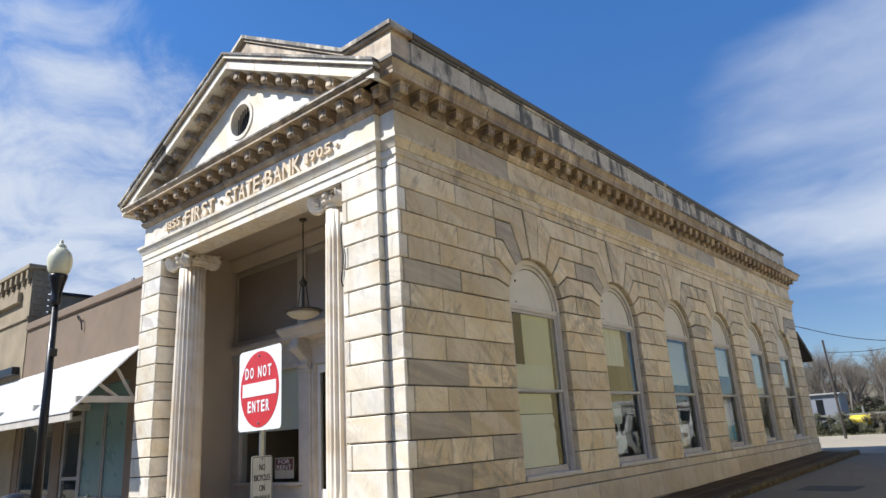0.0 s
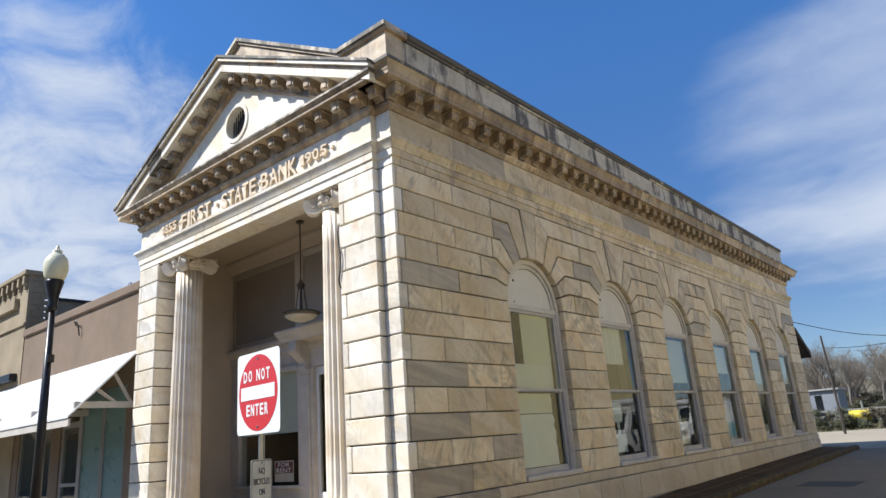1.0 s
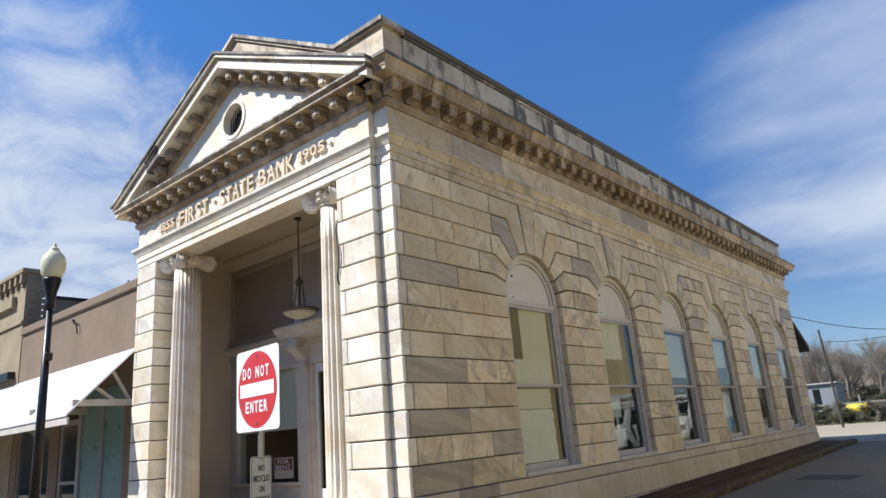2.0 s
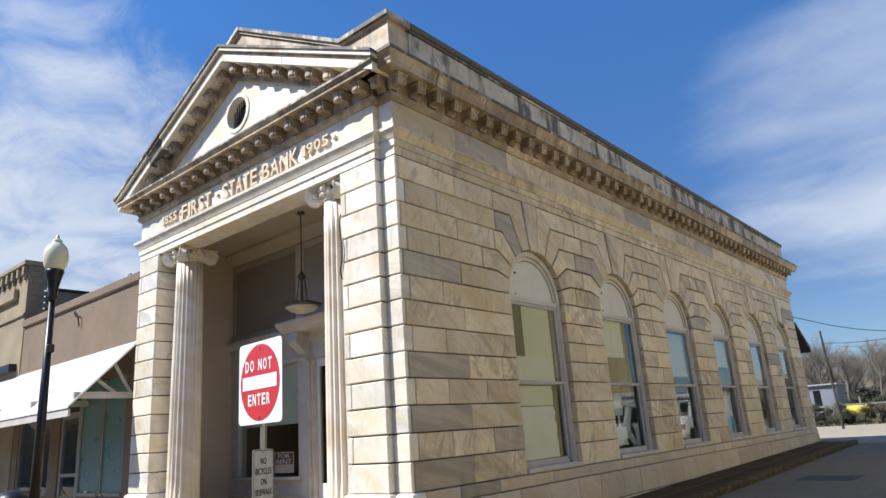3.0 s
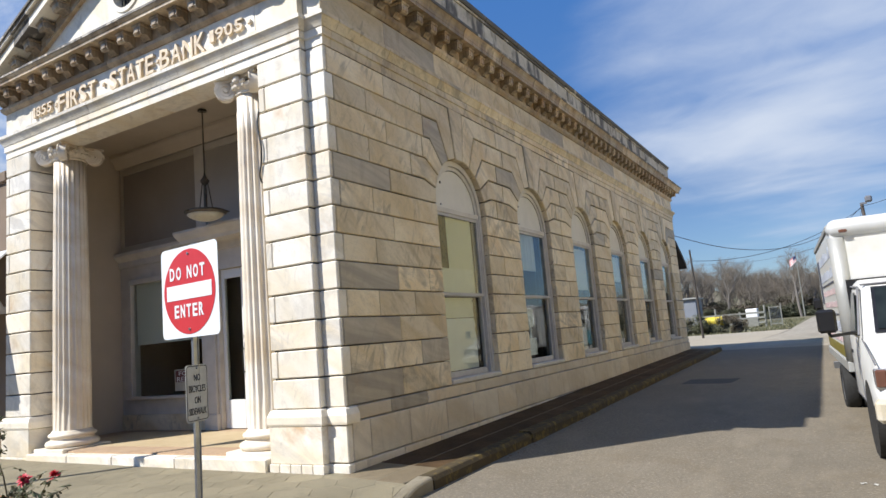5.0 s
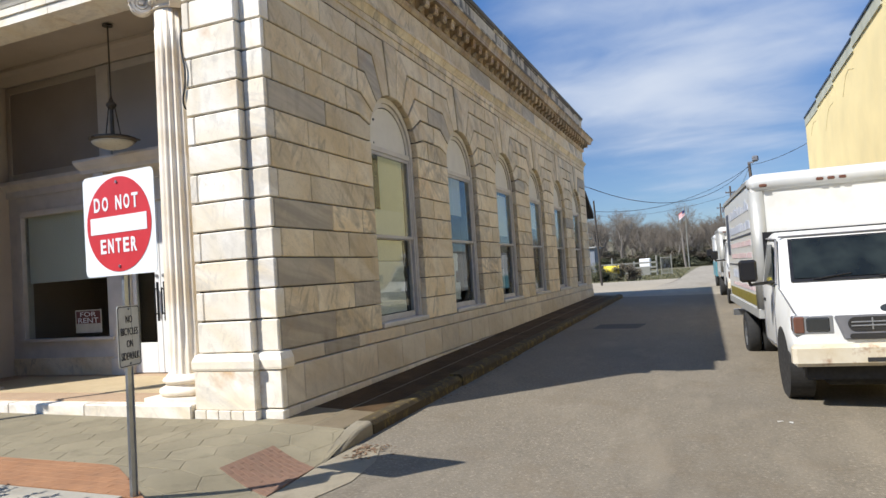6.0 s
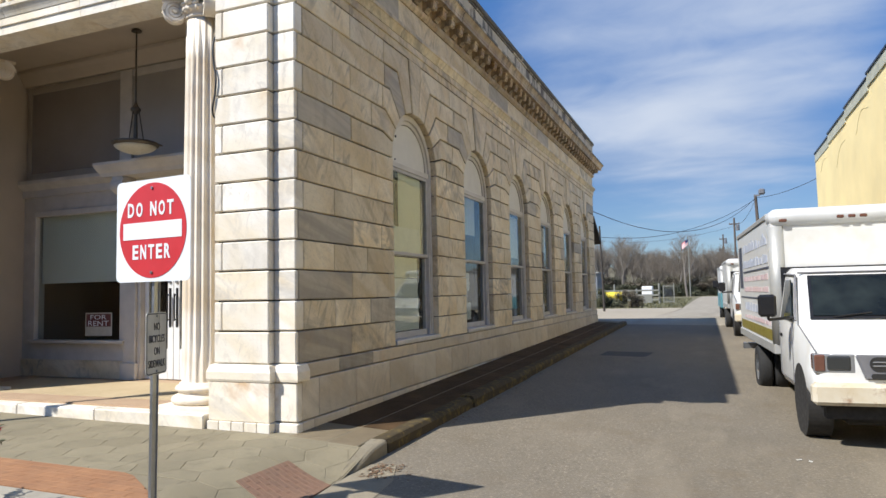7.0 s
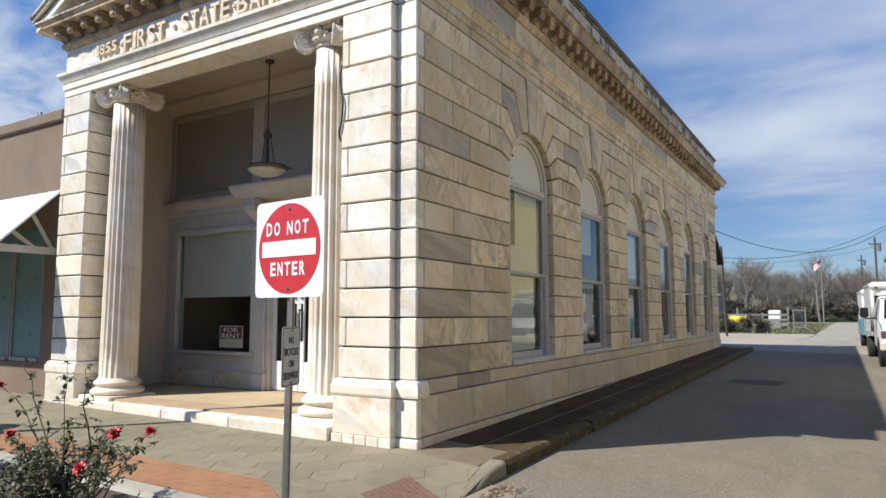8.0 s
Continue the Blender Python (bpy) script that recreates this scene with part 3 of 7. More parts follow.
# portico piers
def pier(x0, x1, name):
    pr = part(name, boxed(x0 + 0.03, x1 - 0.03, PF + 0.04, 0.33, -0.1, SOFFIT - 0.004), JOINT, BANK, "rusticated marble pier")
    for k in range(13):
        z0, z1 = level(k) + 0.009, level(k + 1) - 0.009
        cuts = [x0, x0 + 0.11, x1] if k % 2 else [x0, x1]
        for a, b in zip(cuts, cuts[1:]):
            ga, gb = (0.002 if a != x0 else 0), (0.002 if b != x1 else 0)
            part("stone_block", boxed(a + ga, b - gb, PF, 0.34, z0, z1, 0.012), LITSTONE, pr)
    part("stone_block", boxed(x0 - 0.04, x1 + 0.04, PF - 0.045, 0.36, 0.10, 0.53, 0.008), LITSTONE, pr)
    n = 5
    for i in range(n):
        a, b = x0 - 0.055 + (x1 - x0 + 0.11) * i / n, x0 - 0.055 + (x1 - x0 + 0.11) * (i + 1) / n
        part("base_stone", boxed(a + 0.003, b - 0.003, PF - 0.06, 0.37, -0.12, 0.098, 0.006), LITSTONE, pr)
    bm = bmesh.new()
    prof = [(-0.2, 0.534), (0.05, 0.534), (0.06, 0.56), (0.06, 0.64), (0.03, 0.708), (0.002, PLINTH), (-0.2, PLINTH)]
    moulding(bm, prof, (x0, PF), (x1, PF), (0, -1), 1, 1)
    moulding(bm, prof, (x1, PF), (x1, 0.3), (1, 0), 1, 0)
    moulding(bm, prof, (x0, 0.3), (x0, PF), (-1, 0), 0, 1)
    part("plinth_moulding", bm, LITSTONE, pr)
    return pr


pier(-1.03, -0.285, "pier")
pier(-7.10, -6.355, "pier")

# entablature profiles: (out, height)
ARCHITRAVE = [(-0.44, SOFFIT), (0, SOFFIT), (0, 5.255), (0.022, 5.262), (0.022, 5.36), (-0.44, 5.36)]
BAND = [(-0.3, 5.364), (0.03, 5.364), (0.045, 5.40), (0.085, 5.47), (0.10, 5.48), (0.10, 5.53), (-0.3, 5.53)]
BED = [(-0.3, 5.953), (0.02, 5.953), (0.06, 6.0), (0.07, 6.05), (0.045, 6.055), (0.045, 6.267), (-0.3, 6.267)]
CORONA = [(-0.3, 6.27), (0.33, 6.27), (0.33, 6.325), (0.338, 6.33), (0.345, 6.375), (0.37, 6.42), (0.40, 6.45), (-0.3, 6.45)]
LIP = [(-0.3, 6.453), (0.41, 6.453), (0.41, 6.50), (0.0, 6.53), (-0.3, 6.53)]


def around(prof, name, mat, front_mat, side_prof=None, label="", cuts=(), front_cuts=(), gap=0.010):
    """The profile on the side wall, the corner strip and the portico, each length a piece of its own."""
    sp = side_prof or prof
    ends = [0, *cuts, LEN]
    for a, b in zip(ends, ends[1:]):
        bm = bmesh.new()
        moulding(bm, sp, (0, a + (gap if a else 0)), (0, b - (gap if b < LEN else 0)), (1, 0), 0 if a else 1, 1 if b == LEN else 0)
        part(name, bm, mat, BANK, label)
        if a:
            # mortar in narrow gaps; wide ones get near-black filler that paints their shade
            bm = bmesh.new()
            moulding(bm, [(u - 0.014 if u > 0 else u - 0.006, min(max(z, sp[0][1] + 0.008), sp[-1][1] - 0.008)) for u, z in sp], (0, a - gap * 0.8), (0, a + gap * 0.8), (1, 0), 0, 0)
            part("joint_filler", bm, DARK if gap > 0.005 else JOINT, BANK)
    bm = bmesh.new()
    moulding(bm, sp, (-0.28, 0), (0, 0), (0, -1), 0, 1)
    part(name, bm, front_mat, BANK)
    ends = [-7.1, *front_cuts, -0.285]
    for a, b in zip(ends, ends[1:]):
        bm = bmesh.new()
        moulding(bm, prof, (a + (0.003 if a > -7.1 else 0), PF), (b - (0.003 if b < -0.285 else 0), PF), (0, -1), 1 if a == -7.1 else 0, 1 if b == -0.285 else 0)
        if b == -0.285:
            moulding(bm, prof, (-0.285, PF), (-0.285, 0.0), (1, 0), 1, 0)
        if a == -7.1:
            moulding(bm, prof, (-7.1, 0.0), (-7.1, PF), (-1, 0), 0, 1)
        part(name, bm, front_mat, BANK)


LONG = (1.37, 2.75, 4.2, 5.6, 7.0, 8.5, 9.9, 11.4, 12.8, 14.3, 15.8, 17.2, 18.8)
around(ARCHITRAVE, "architrave", STONE, LITSTONE, None, "", (0.17, 1.25, 2.72, 4.3, 5.75, 7.3, 8.8, 10.3, 11.8, 13.4, 14.9, 16.4, 18.2), (-5.0, -3.2, -1.62), 0.003)
around(BAND, "band_moulding", STONE, LITSTONE, None, "", (0.24,) + LONG, (-4.6, -2.5), 0.003)
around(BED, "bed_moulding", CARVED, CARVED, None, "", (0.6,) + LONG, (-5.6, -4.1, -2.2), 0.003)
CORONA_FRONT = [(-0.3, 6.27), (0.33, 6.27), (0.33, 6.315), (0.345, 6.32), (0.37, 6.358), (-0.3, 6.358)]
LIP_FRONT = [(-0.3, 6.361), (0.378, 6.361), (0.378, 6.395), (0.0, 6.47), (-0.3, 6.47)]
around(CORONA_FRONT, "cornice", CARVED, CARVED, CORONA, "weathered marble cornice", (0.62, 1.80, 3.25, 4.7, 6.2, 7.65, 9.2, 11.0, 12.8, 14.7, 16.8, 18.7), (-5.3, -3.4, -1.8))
around(LIP_FRONT, "cornice_lip", SOOT, SOOT, LIP, "blackened top edge of the cornice", (1.7, 3.65, 5.5, 7.3, 9.3, 11.2, 13.3, 15.2, 17.7))


def frieze():
    rnd = random.Random(11)
    cuts = [0.0, 1.38, 2.76]
    while cuts[-1] < LEN:
        w = 1.4 + rnd.uniform(-0.2, 0.25)
        cuts.append(LEN if LEN - cuts[-1] - w < 0.6 else cuts[-1] + w)
    for i, (u, e) in enumerate(zip(cuts, cuts[1:])):
        bm = bmesh.new()
        slab(bm, rect(u, e, 5.533, 5.952, 0.002, 0.001), side3, -0.3, 0.0, 0.004)
        part("frieze_block", bm, GREYSTONE if i in (1, 5, 8) else STONE, BANK)
    part("frieze_block", boxed(-0.28, -0.002, 0.0, 0.3, 5.533, 5.952, 0.004), LITSTONE, BANK)
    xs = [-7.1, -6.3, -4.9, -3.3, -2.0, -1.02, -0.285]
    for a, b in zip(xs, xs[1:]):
        part("frieze_block", boxed(a + 0.002, b - 0.002, PF, 0.3, 5.533, 5.952, 0.004), LITSTONE, BANK)


frieze()


def modillion_mesh():
    """A bracket: scroll below, capped by a small slab; out along -y, top at z = 0."""
    bm = bmesh.new()
    prof = [(0, 0.0), (-0.205, 0.0), (-0.205, -0.04), (-0.20, -0.07), (-0.20, -0.125), (-0.185, -0.155), (-0.16, -0.165), (-0.13, -0.15), (-0.10, -0.14), (-0.06, -0.17), (-0.04, -0.20), (0, -0.20)]
    prism(bm, [(-0.08, y, z) for y, z in prof], (0.16, 0, 0))
    box(bm, -0.10, 0.10, -0.218, 0, -0.045, -0.002, 0.006)
    box(bm, -0.05, 0.05, -0.212, -0.15, -0.14, -0.055, 0.008)
    bmesh.ops.recalc_face_normals(bm, faces=bm.faces)
    me = bpy.data.meshes.new("modillion")
    bm.to_mesh(me)
    bm.free()
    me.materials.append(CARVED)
    return me


MODILLION = modillion_mesh()


def modillion(m):
    ob = new("modillion", MODILLION)
    ob.parent = BANK
    ob.matrix_local = m


for i in range(51):
    modillion(pose(0.045, -0.02 + 0.4086 * i, 6.268, 0, 0, 90))
for i in range(18):
    modillion(pose(-7.02 + (7.02 - 0.365) * i / 17, PF - 0.045, 6.268))
modillion(pose(-0.09, -0.045, 6.268))


# pediment
EAVE, APEX, RISE = 3.83, 8.34, 1.84


def top_line(x):
    return APEX - RISE * abs(x - CX) / EAVE


def raking(d0, d1, y_out, name, mat, y_in=0.2, reach=EAVE):
    """A layer of the sloping cornice between depths d0 and d1, in lengths; one length on the far slope is black with soot."""
    for s in (-1, 1):
        cuts = [0.0, 1.15, 2.05, 2.5, reach] if s < 0 else [0.0, 0.9, 1.75, 2.6, reach]
        for i, (a, b) in enumerate(zip(cuts, cuts[1:])):
            bm = bmesh.new()
            xa, xe = CX + s * (a + (0.010 if i else 0)), CX + s * b
            pts = [(xa, y_in, top_line(xa) - d0), (xe, y_in, top_line(xe) - d0), (xe, y_in, top_line(xe) - d1), (xa, y_in, top_line(xa) - d1)]
            prism(bm, pts, (0, y_out - y_in, 0))
            part(name, bm, SOOT if s < 0 and i == 2 and d1 < 0.31 else mat, BANK)


raking(0.0, 0.045, -0.53, "raking_cornice", SOOT)
raking(0.047, 0.11, -0.50, "raking_cornice", LITSTONE, 0.2, EAVE - 0.02)
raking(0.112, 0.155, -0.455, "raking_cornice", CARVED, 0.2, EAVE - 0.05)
raking(0.157, 0.30, -0.44, "raking_cornice", LITSTONE, 0.2, EAVE - 0.06)
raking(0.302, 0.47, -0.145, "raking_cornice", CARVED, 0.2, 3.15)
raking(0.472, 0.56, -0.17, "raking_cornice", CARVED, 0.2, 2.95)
slope = math.atan2(RISE, EAVE)
for s in (-1, 1):
    for i in range(7):
        x = CX + s * (0.22 + 0.42 * i)
        ob = new("modillion", MODILLION)
        ob.parent = BANK
        ob.matrix_local = pose(x, -0.145, top_line(x) - 0.302) @ Matrix(((1, 0, 0, 0), (0, 1, 0, 0), (-s * math.tan(slope), 0, 1, 0), (0, 0, 0, 1)))


def tympanum():
    """A triangular field with a round hole."""
    bm = bmesh.new()
    c = Vector((CX, 7.13))
    tri = [Vector((CX - 3.4, 6.46)), Vector((CX + 3.4, 6.46)), Vector((CX, 6.46 + 3.4 * RISE / EAVE))]
    N = 48
    angs = sorted([k * math.tau / N for k in range(N)] + [math.atan2((t - c).y, (t - c).x) % math.tau for t in tri])
    inner, outer = [], []
    for a in angs:
        d = Vector((math.cos(a), math.sin(a)))
        best = 9
        for p, q in zip(tri, tri[1:] + tri[:1]):
            e = q - p
            den = d.x * e.y - d.y * e.x
            if abs(den) > 1e-9:
                t = ((p - c).x * e.y - (p - c).y * e.x) / den
                if t > 0:
                    best = min(best, t)
        inner.append(bm.verts.new((c.x + d.x * 0.30, PF, c.y + d.y * 0.30)))
        outer.append(bm.verts.new((c.x + d.x * best, PF, c.y + d.y * best)))
    n = len(angs)
    for k in range(n):
        bm.faces.new((inner[k], inner[(k + 1) % n], outer[(k + 1) % n], outer[k]))
    r = bmesh.ops.extrude_face_region(bm, geom=list(bm.faces))
    for v in r["geom"]:
        if isinstance(v, bmesh.types.BMVert):
            v.co.y += 0.25
    part("tympanum", bm, LITSTONE, BANK, "white marble tympanum with a round vent")
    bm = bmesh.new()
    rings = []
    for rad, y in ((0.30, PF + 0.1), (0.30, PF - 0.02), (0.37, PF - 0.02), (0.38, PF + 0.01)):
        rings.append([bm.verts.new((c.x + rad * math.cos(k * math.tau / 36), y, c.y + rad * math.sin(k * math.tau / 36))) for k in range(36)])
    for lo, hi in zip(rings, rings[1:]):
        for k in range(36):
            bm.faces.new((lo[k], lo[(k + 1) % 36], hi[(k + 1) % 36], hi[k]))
    oc = part("oculus", bm, LITSTONE, BANK, "round vent with a dark grille")
    bm = bmesh.new()
    tube(bm, (c.x, PF + 0.20, c.y), (c.x, PF + 0.22, c.y), 0.33, n=32)
    part("backing", bm, DARK, oc)
    for k in range(-4, 5):
        h = math.sqrt(0.09 - (k * 0.065) ** 2)
        bm = bmesh.new()
        tube(bm, (c.x + k * 0.065, PF + 0.12, c.y - h), (c.x + k * 0.065, PF + 0.12, c.y + h), 0.008, n=6)
        part("bar", bm, BLACKM, oc)


tympanum()


# attic behind the pediment, parapets and roof
def attic():
    bm = bmesh.new()
    a, b, top, flat = -7.45, 0.06, 8.82, 7.19
    k = (top - 7.26) / 2.75
    xs = [(b, 6.5), (b, flat), (-0.95, flat), (CX, flat + 2.74 * k), (2 * CX + 0.95, flat), (-7.44, flat), (-7.44, 6.5), (CX - 3.6, 6.5), (CX, APEX - 0.12), (CX + 3.6, 6.5)]
    prism(bm, [(x, -0.06, z) for x, z in xs], (0, 0.36, 0))
    part("attic_wall", bm, CARVED, BANK, "stained marble attic wall")
    for pts in (((b + 0.06, flat), (-0.93, flat)), ((-0.93, flat), (CX, flat + 2.76 * k)), ((CX, flat + 2.76 * k), (2 * CX + 0.93, flat)), ((2 * CX + 0.93, flat), (-7.5, flat))):
        bm = bmesh.new()
        (x0, z0), (x1, z1) = pts
        prism(bm, [(x0, -0.10, z0 + 0.001), (x1, -0.10, z1 + 0.001), (x1, -0.10, z1 + 0.05), (x0, -0.10, z0 + 0.05)], (0, 0.45, 0))
        part("coping", bm, CARVED, BANK)
        bm = bmesh.new()
        prism(bm, [(x0, -0.14, z0 + 0.052), (x1, -0.14, z1 + 0.052), (x1, -0.14, z1 + 0.12), (x0, -0.14, z0 + 0.12)], (0, 0.52, 0))
        part("coping", bm, SOOT, BANK)


attic()
bm = boxed(-0.28, 0.058, 0.30, LEN - 0.1, 6.5, 7.16)
part("parapet", bm, SOOT, BANK, "soot-streaked marble parapet")
for i in range(14):
    a, b = 0.352 + (LEN - 0.452) * i / 14, 0.352 + (LEN - 0.452) * (i + 1) / 14
    part("parapet_panel", boxed(0.05, 0.075, a + 0.005, b - 0.005, 6.53, 7.155, 0.006), STREAKED, BANK)
    part("coping", boxed(-0.34, 0.10, a + 0.003, b - 0.003, 7.161, 7.205, 0.004), SOOT, BANK)
    part("coping", boxed(-0.36, 0.14, a + 0.003, b - 0.003, 7.207, 7.31, 0.02), BLACKED, BANK)
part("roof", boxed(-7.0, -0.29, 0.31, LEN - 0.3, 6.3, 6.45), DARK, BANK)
part("party_wall", boxed(-7.42, -7.08, BACK + 0.21, LEN, -0.2, 6.9), BROWNST, BANK)
part("rear_wall", boxed(-6.97, -0.46, LEN - 0.35, LEN, -0.2, 6.9), BROWNST, BANK)
part("interior_floor", boxed(-6.97, -0.46, 2.2, LEN - 0.36, 0.1, 0.25), INTERIOR, BANK)
part("interior_ceiling", boxed(-6.97, -0.46, 2.2, LEN - 0.36, 4.6, 4.7), INTERIOR, BANK)


# ---------------------------------------------------------------- portico interior
MOSAIC = concrete("porch_mosaic", (0.47, 0.36, 0.205), (0.53, 0.415, 0.25), (0.34, 0.235, 0.13), 3.0, 0.15)
MOSAICR = concrete("porch_border_mosaic", (0.40, 0.27, 0.165), (0.46, 0.325, 0.205), (0.33, 0.21, 0.13), 3.0, 0.15)
part("porch_floor", boxed(-7.04, -0.34, -0.02, BACK + 0.2, -0.1, FLOOR - 0.004), MOSAICR, BANK, "worn mosaic porch floor with red border")
part("porch_field", boxed(-6.45, -0.95, 0.42, BACK - 0.2, FLOOR - 0.05, FLOOR), MOSAIC, BANK)
xs = [-6.30, -5.2, -4.1, -2.75, -1.09]
for a, b in zip(xs, xs[1:]):
    part("porch_step", boxed(a + 0.004, b - 0.004, -0.20, 0.13, -0.12, FLOOR - 0.03, 0.012), LITSTONE, BANK, "cracked white marble step")
part("porch_side_wall", boxed(-7.38, -7.05, 0.345, BACK + 0.2, -0.1, 5.7), PLASTER, BANK)
part("porch_side_wall", boxed(-0.455, -0.33, 0.345, BACK + 0.2, -0.1, 5.7), PLASTER, BANK)
part("porch_ceiling", boxed(-7.36, -0.332, 0.343, BACK + 0.3, 5.56, 5.7), PLASTER, BANK)
for s in (-1, 1):
    a = CX + s * 3.03
    part("pier_back", boxed(a - 0.33, a + 0.33, 0.343, 0.40, 0.1, 5.55), PLASTER, BANK)


# ---------------------------------------------------------------- columns
def fluted(r0, r1, z0, z1, flutes=20, per=6, rows=9):
    """A fluted shaft with a slight swelling."""
    bm = bmesh.new()
    n = flutes * per
    rings = []
    for j in range(rows + 1):
        t = j / rows
        r = r0 + (r1 - r0) * (t ** 1.6)
        ends = min(1.0, min(t, 1 - t) * rows)
        ring = []
        for k in range(n):
            f = (k % per) / per
            dip = 0.0 if f == 0 or f > 0.8 else math.sin(math.pi * f / 0.83) * 0.028 * ends
            a = k * math.tau / n
            ring.append(bm.verts.new(((r - dip) * math.cos(a), (r - dip) * math.sin(a), z0 + (z1 - z0) * t)))
        rings.append(ring)
    for lo, hi in zip(rings, rings[1:]):
        for k in range(n):
            bm.faces.new((lo[k], lo[(k + 1) % n], hi[(k + 1) % n], hi[k]))
    bm.faces.new(rings[-1])
    return bm


def volute(bm, m, r=0.125, w=0.10):
    """A scroll: a tapering spiral band round a boss, its axis along local y."""
    for side in (-1, 1):
        pts = []
        for k in range(40):
            a = k / 39 * 2.6 * math.tau
            pts.append((r * (1 - 0.8 * k / 39), a))
        last = None
        for rad, a in pts:
            ring = []
            for dr, dy in ((0.012, 0.0), (0.012, 0.014), (-0.012, 0.014), (-0.012, 0.0)):
                rr = max(0.004, rad + dr * (0.4 + rad / r))
                ring.append(bm.verts.new(m @ Vector((rr * math.cos(a), side * (w / 2 + dy), rr * math.sin(a)))))
            if last:
                for q in range(4):
                    bm.faces.new((last[q], last[(q + 1) % 4], ring[(q + 1) % 4], ring[q]))
            last = ring
    start = len(bm.verts)
    bm2 = bmesh.new()
    tube(bm2, (0, -w / 2, 0), (0, w / 2, 0), r, n=28)
    for sd in (-1, 1):
        tube(bm2, (0, sd * w / 2, 0), (0, sd * (w / 2 + 0.02), 0), 0.026, 0.018, n=12)
    for v in bm2.verts:
        v.co = m @ v.co
    tmp = bpy.data.meshes.new("tmp")
    bm2.to_mesh(tmp)
    bm2.free()
    bm.from_mesh(tmp)
    bpy.data.meshes.remove(tmp)


def column(x, y):
    col = part("column", fluted(0.235, 0.205, 0.47, 4.90), COLUMNM, BANK, "fluted marble column with scrolled capital", True)
    bm = boxed(-0.335, 0.335, -0.335, 0.335, 0.06, 0.22, 0.01)
    part("plinth", bm, COLUMNM, col)
    prof = [(0.30, 0.222), (0.322, 0.24), (0.33, 0.27), (0.322, 0.30), (0.30, 0.318), (0.275, 0.325), (0.262, 0.345), (0.265, 0.365), (0.285, 0.375), (0.295, 0.40), (0.285, 0.425), (0.262, 0.435), (0.255, 0.455), (0.24, 0.475)]
    part("base", lathe(bmesh.new(), prof, n=40), COLUMNM, col, "", True)
    prof = [(0.205, 4.90), (0.222, 4.906), (0.225, 4.922), (0.21, 4.935), (0.215, 4.95), (0.262, 4.985), (0.27, 5.02), (0.24, 5.06)]
    part("necking", lathe(bmesh.new(), prof, n=36), COLUMNM, col, "", True)
    bm = bmesh.new()
    for k in range(20):
        a = k * math.tau / 20
        bmesh.ops.create_uvsphere(bm, u_segments=6, v_segments=5, radius=0.034, matrix=pose(0.25 * math.cos(a), 0.25 * math.sin(a), 5.0) @ Matrix.Diagonal((0.8, 0.8, 1.2, 1)))
    part("egg_moulding", bm, COLUMNM, col, "", True)
    for k in range(4):
        bm = bmesh.new()
        a = 45 + 90 * k
        volute(bm, pose(0, 0, 4.985, 0, 0, a) @ pose(0.315, 0, 0) @ Matrix.Diagonal((1, 1, 1.2, 1)), 0.112, 0.085)
        bm3 = bm
        # band from the middle to the scroll
        prism(bm3, [pose(0, 0, 0, 0, 0, a) @ Vector(p) for p in ((0.10, -0.05, 5.04), (0.33, -0.05, 5.07), (0.37, -0.05, 5.092), (0.10, -0.05, 5.092))], pose(0, 0, 0, 0, 0, a).to_3x3() @ Vector((0, 0.1, 0)))
        part("volute", bm3, COLUMNM, col)
        bm = bmesh.new()
        b = 90 * k
        mm = pose(0, 0, 0, 0, 0, b)
        bmesh.ops.create_uvsphere(bm, u_segments=8, v_segments=6, radius=0.055, matrix=mm @ pose(0.27, 0, 5.075) @ Matrix.Diagonal((0.7, 1, 1.1, 1)))
        for s in (-1, 1):
            bmesh.ops.create_uvsphere(bm, u_segments=8, v_segments=5, radius=0.05, matrix=mm @ pose(0.25, s * 0.07, 5.05) @ Matrix.Diagonal((0.6, 1, 0.6, 1)))
        part("flower", bm, COLUMNM, col, "", True)
    bm = bmesh.new()
    N, pts = 8, []
    for k in range(4):
        a0 = radians(45 + 90 * k)
        p = Vector((math.cos(a0), math.sin(a0))) * 0.44
        q = Vector((math.cos(a0 + math.pi / 2), math.sin(a0 + math.pi / 2))) * 0.44
        mid = (p + q) / 2
        for j in range(N):
            t = j / N
            c = p.lerp(q, t)
            pts.append(c - mid.normalized() * 0.07 * math.sin(math.pi * t))
    prism(bm, [(p.x, p.y, 5.094) for p in pts], (0, 0, 0.044))
    part("abacus", bm, COLUMNM, col)
    for o in (col,):
        o.matrix_local = pose(x, y, 0) @ Matrix.Diagonal((1.2, 1.2, 1, 1))
    return col


column(CX + 2.19, 0.31)
column(CX - 2.19, 0.31)

# ---------------------------------------------------------------- lettering on the frieze
# Same marble as the frieze; the tan puts the letters' brown shadows into it.
LETM = plain("shaded_letter_marble", (0.62, 0.51, 0.37), 0.7, 0, 0.25, 9)
for body, x0, x1, z, h in (("1855", -6.17, -5.62, 5.74, 0.17), ("FIRST", -5.44, -4.42, 5.72, 0.285), ("STATE", -4.06, -3.02, 5.72, 0.285), ("BANK", -2.88, -1.93, 5.72, 0.285), ("1905", -1.83, -1.20, 5.74, 0.17)):
    word(body, x0, x1, h, 0.05, LETM, "letter", BANK, lambda x, z=z: pose(x, PF - 0.025, z, 90, 0, 0))
for x in (-5.52, -4.24, -2.95, -1.09):
    part("letter_dot", boxed(x - 0.03, x + 0.03, PF - 0.04, PF, 5.70, 5.76, 0.01), LETM, BANK)

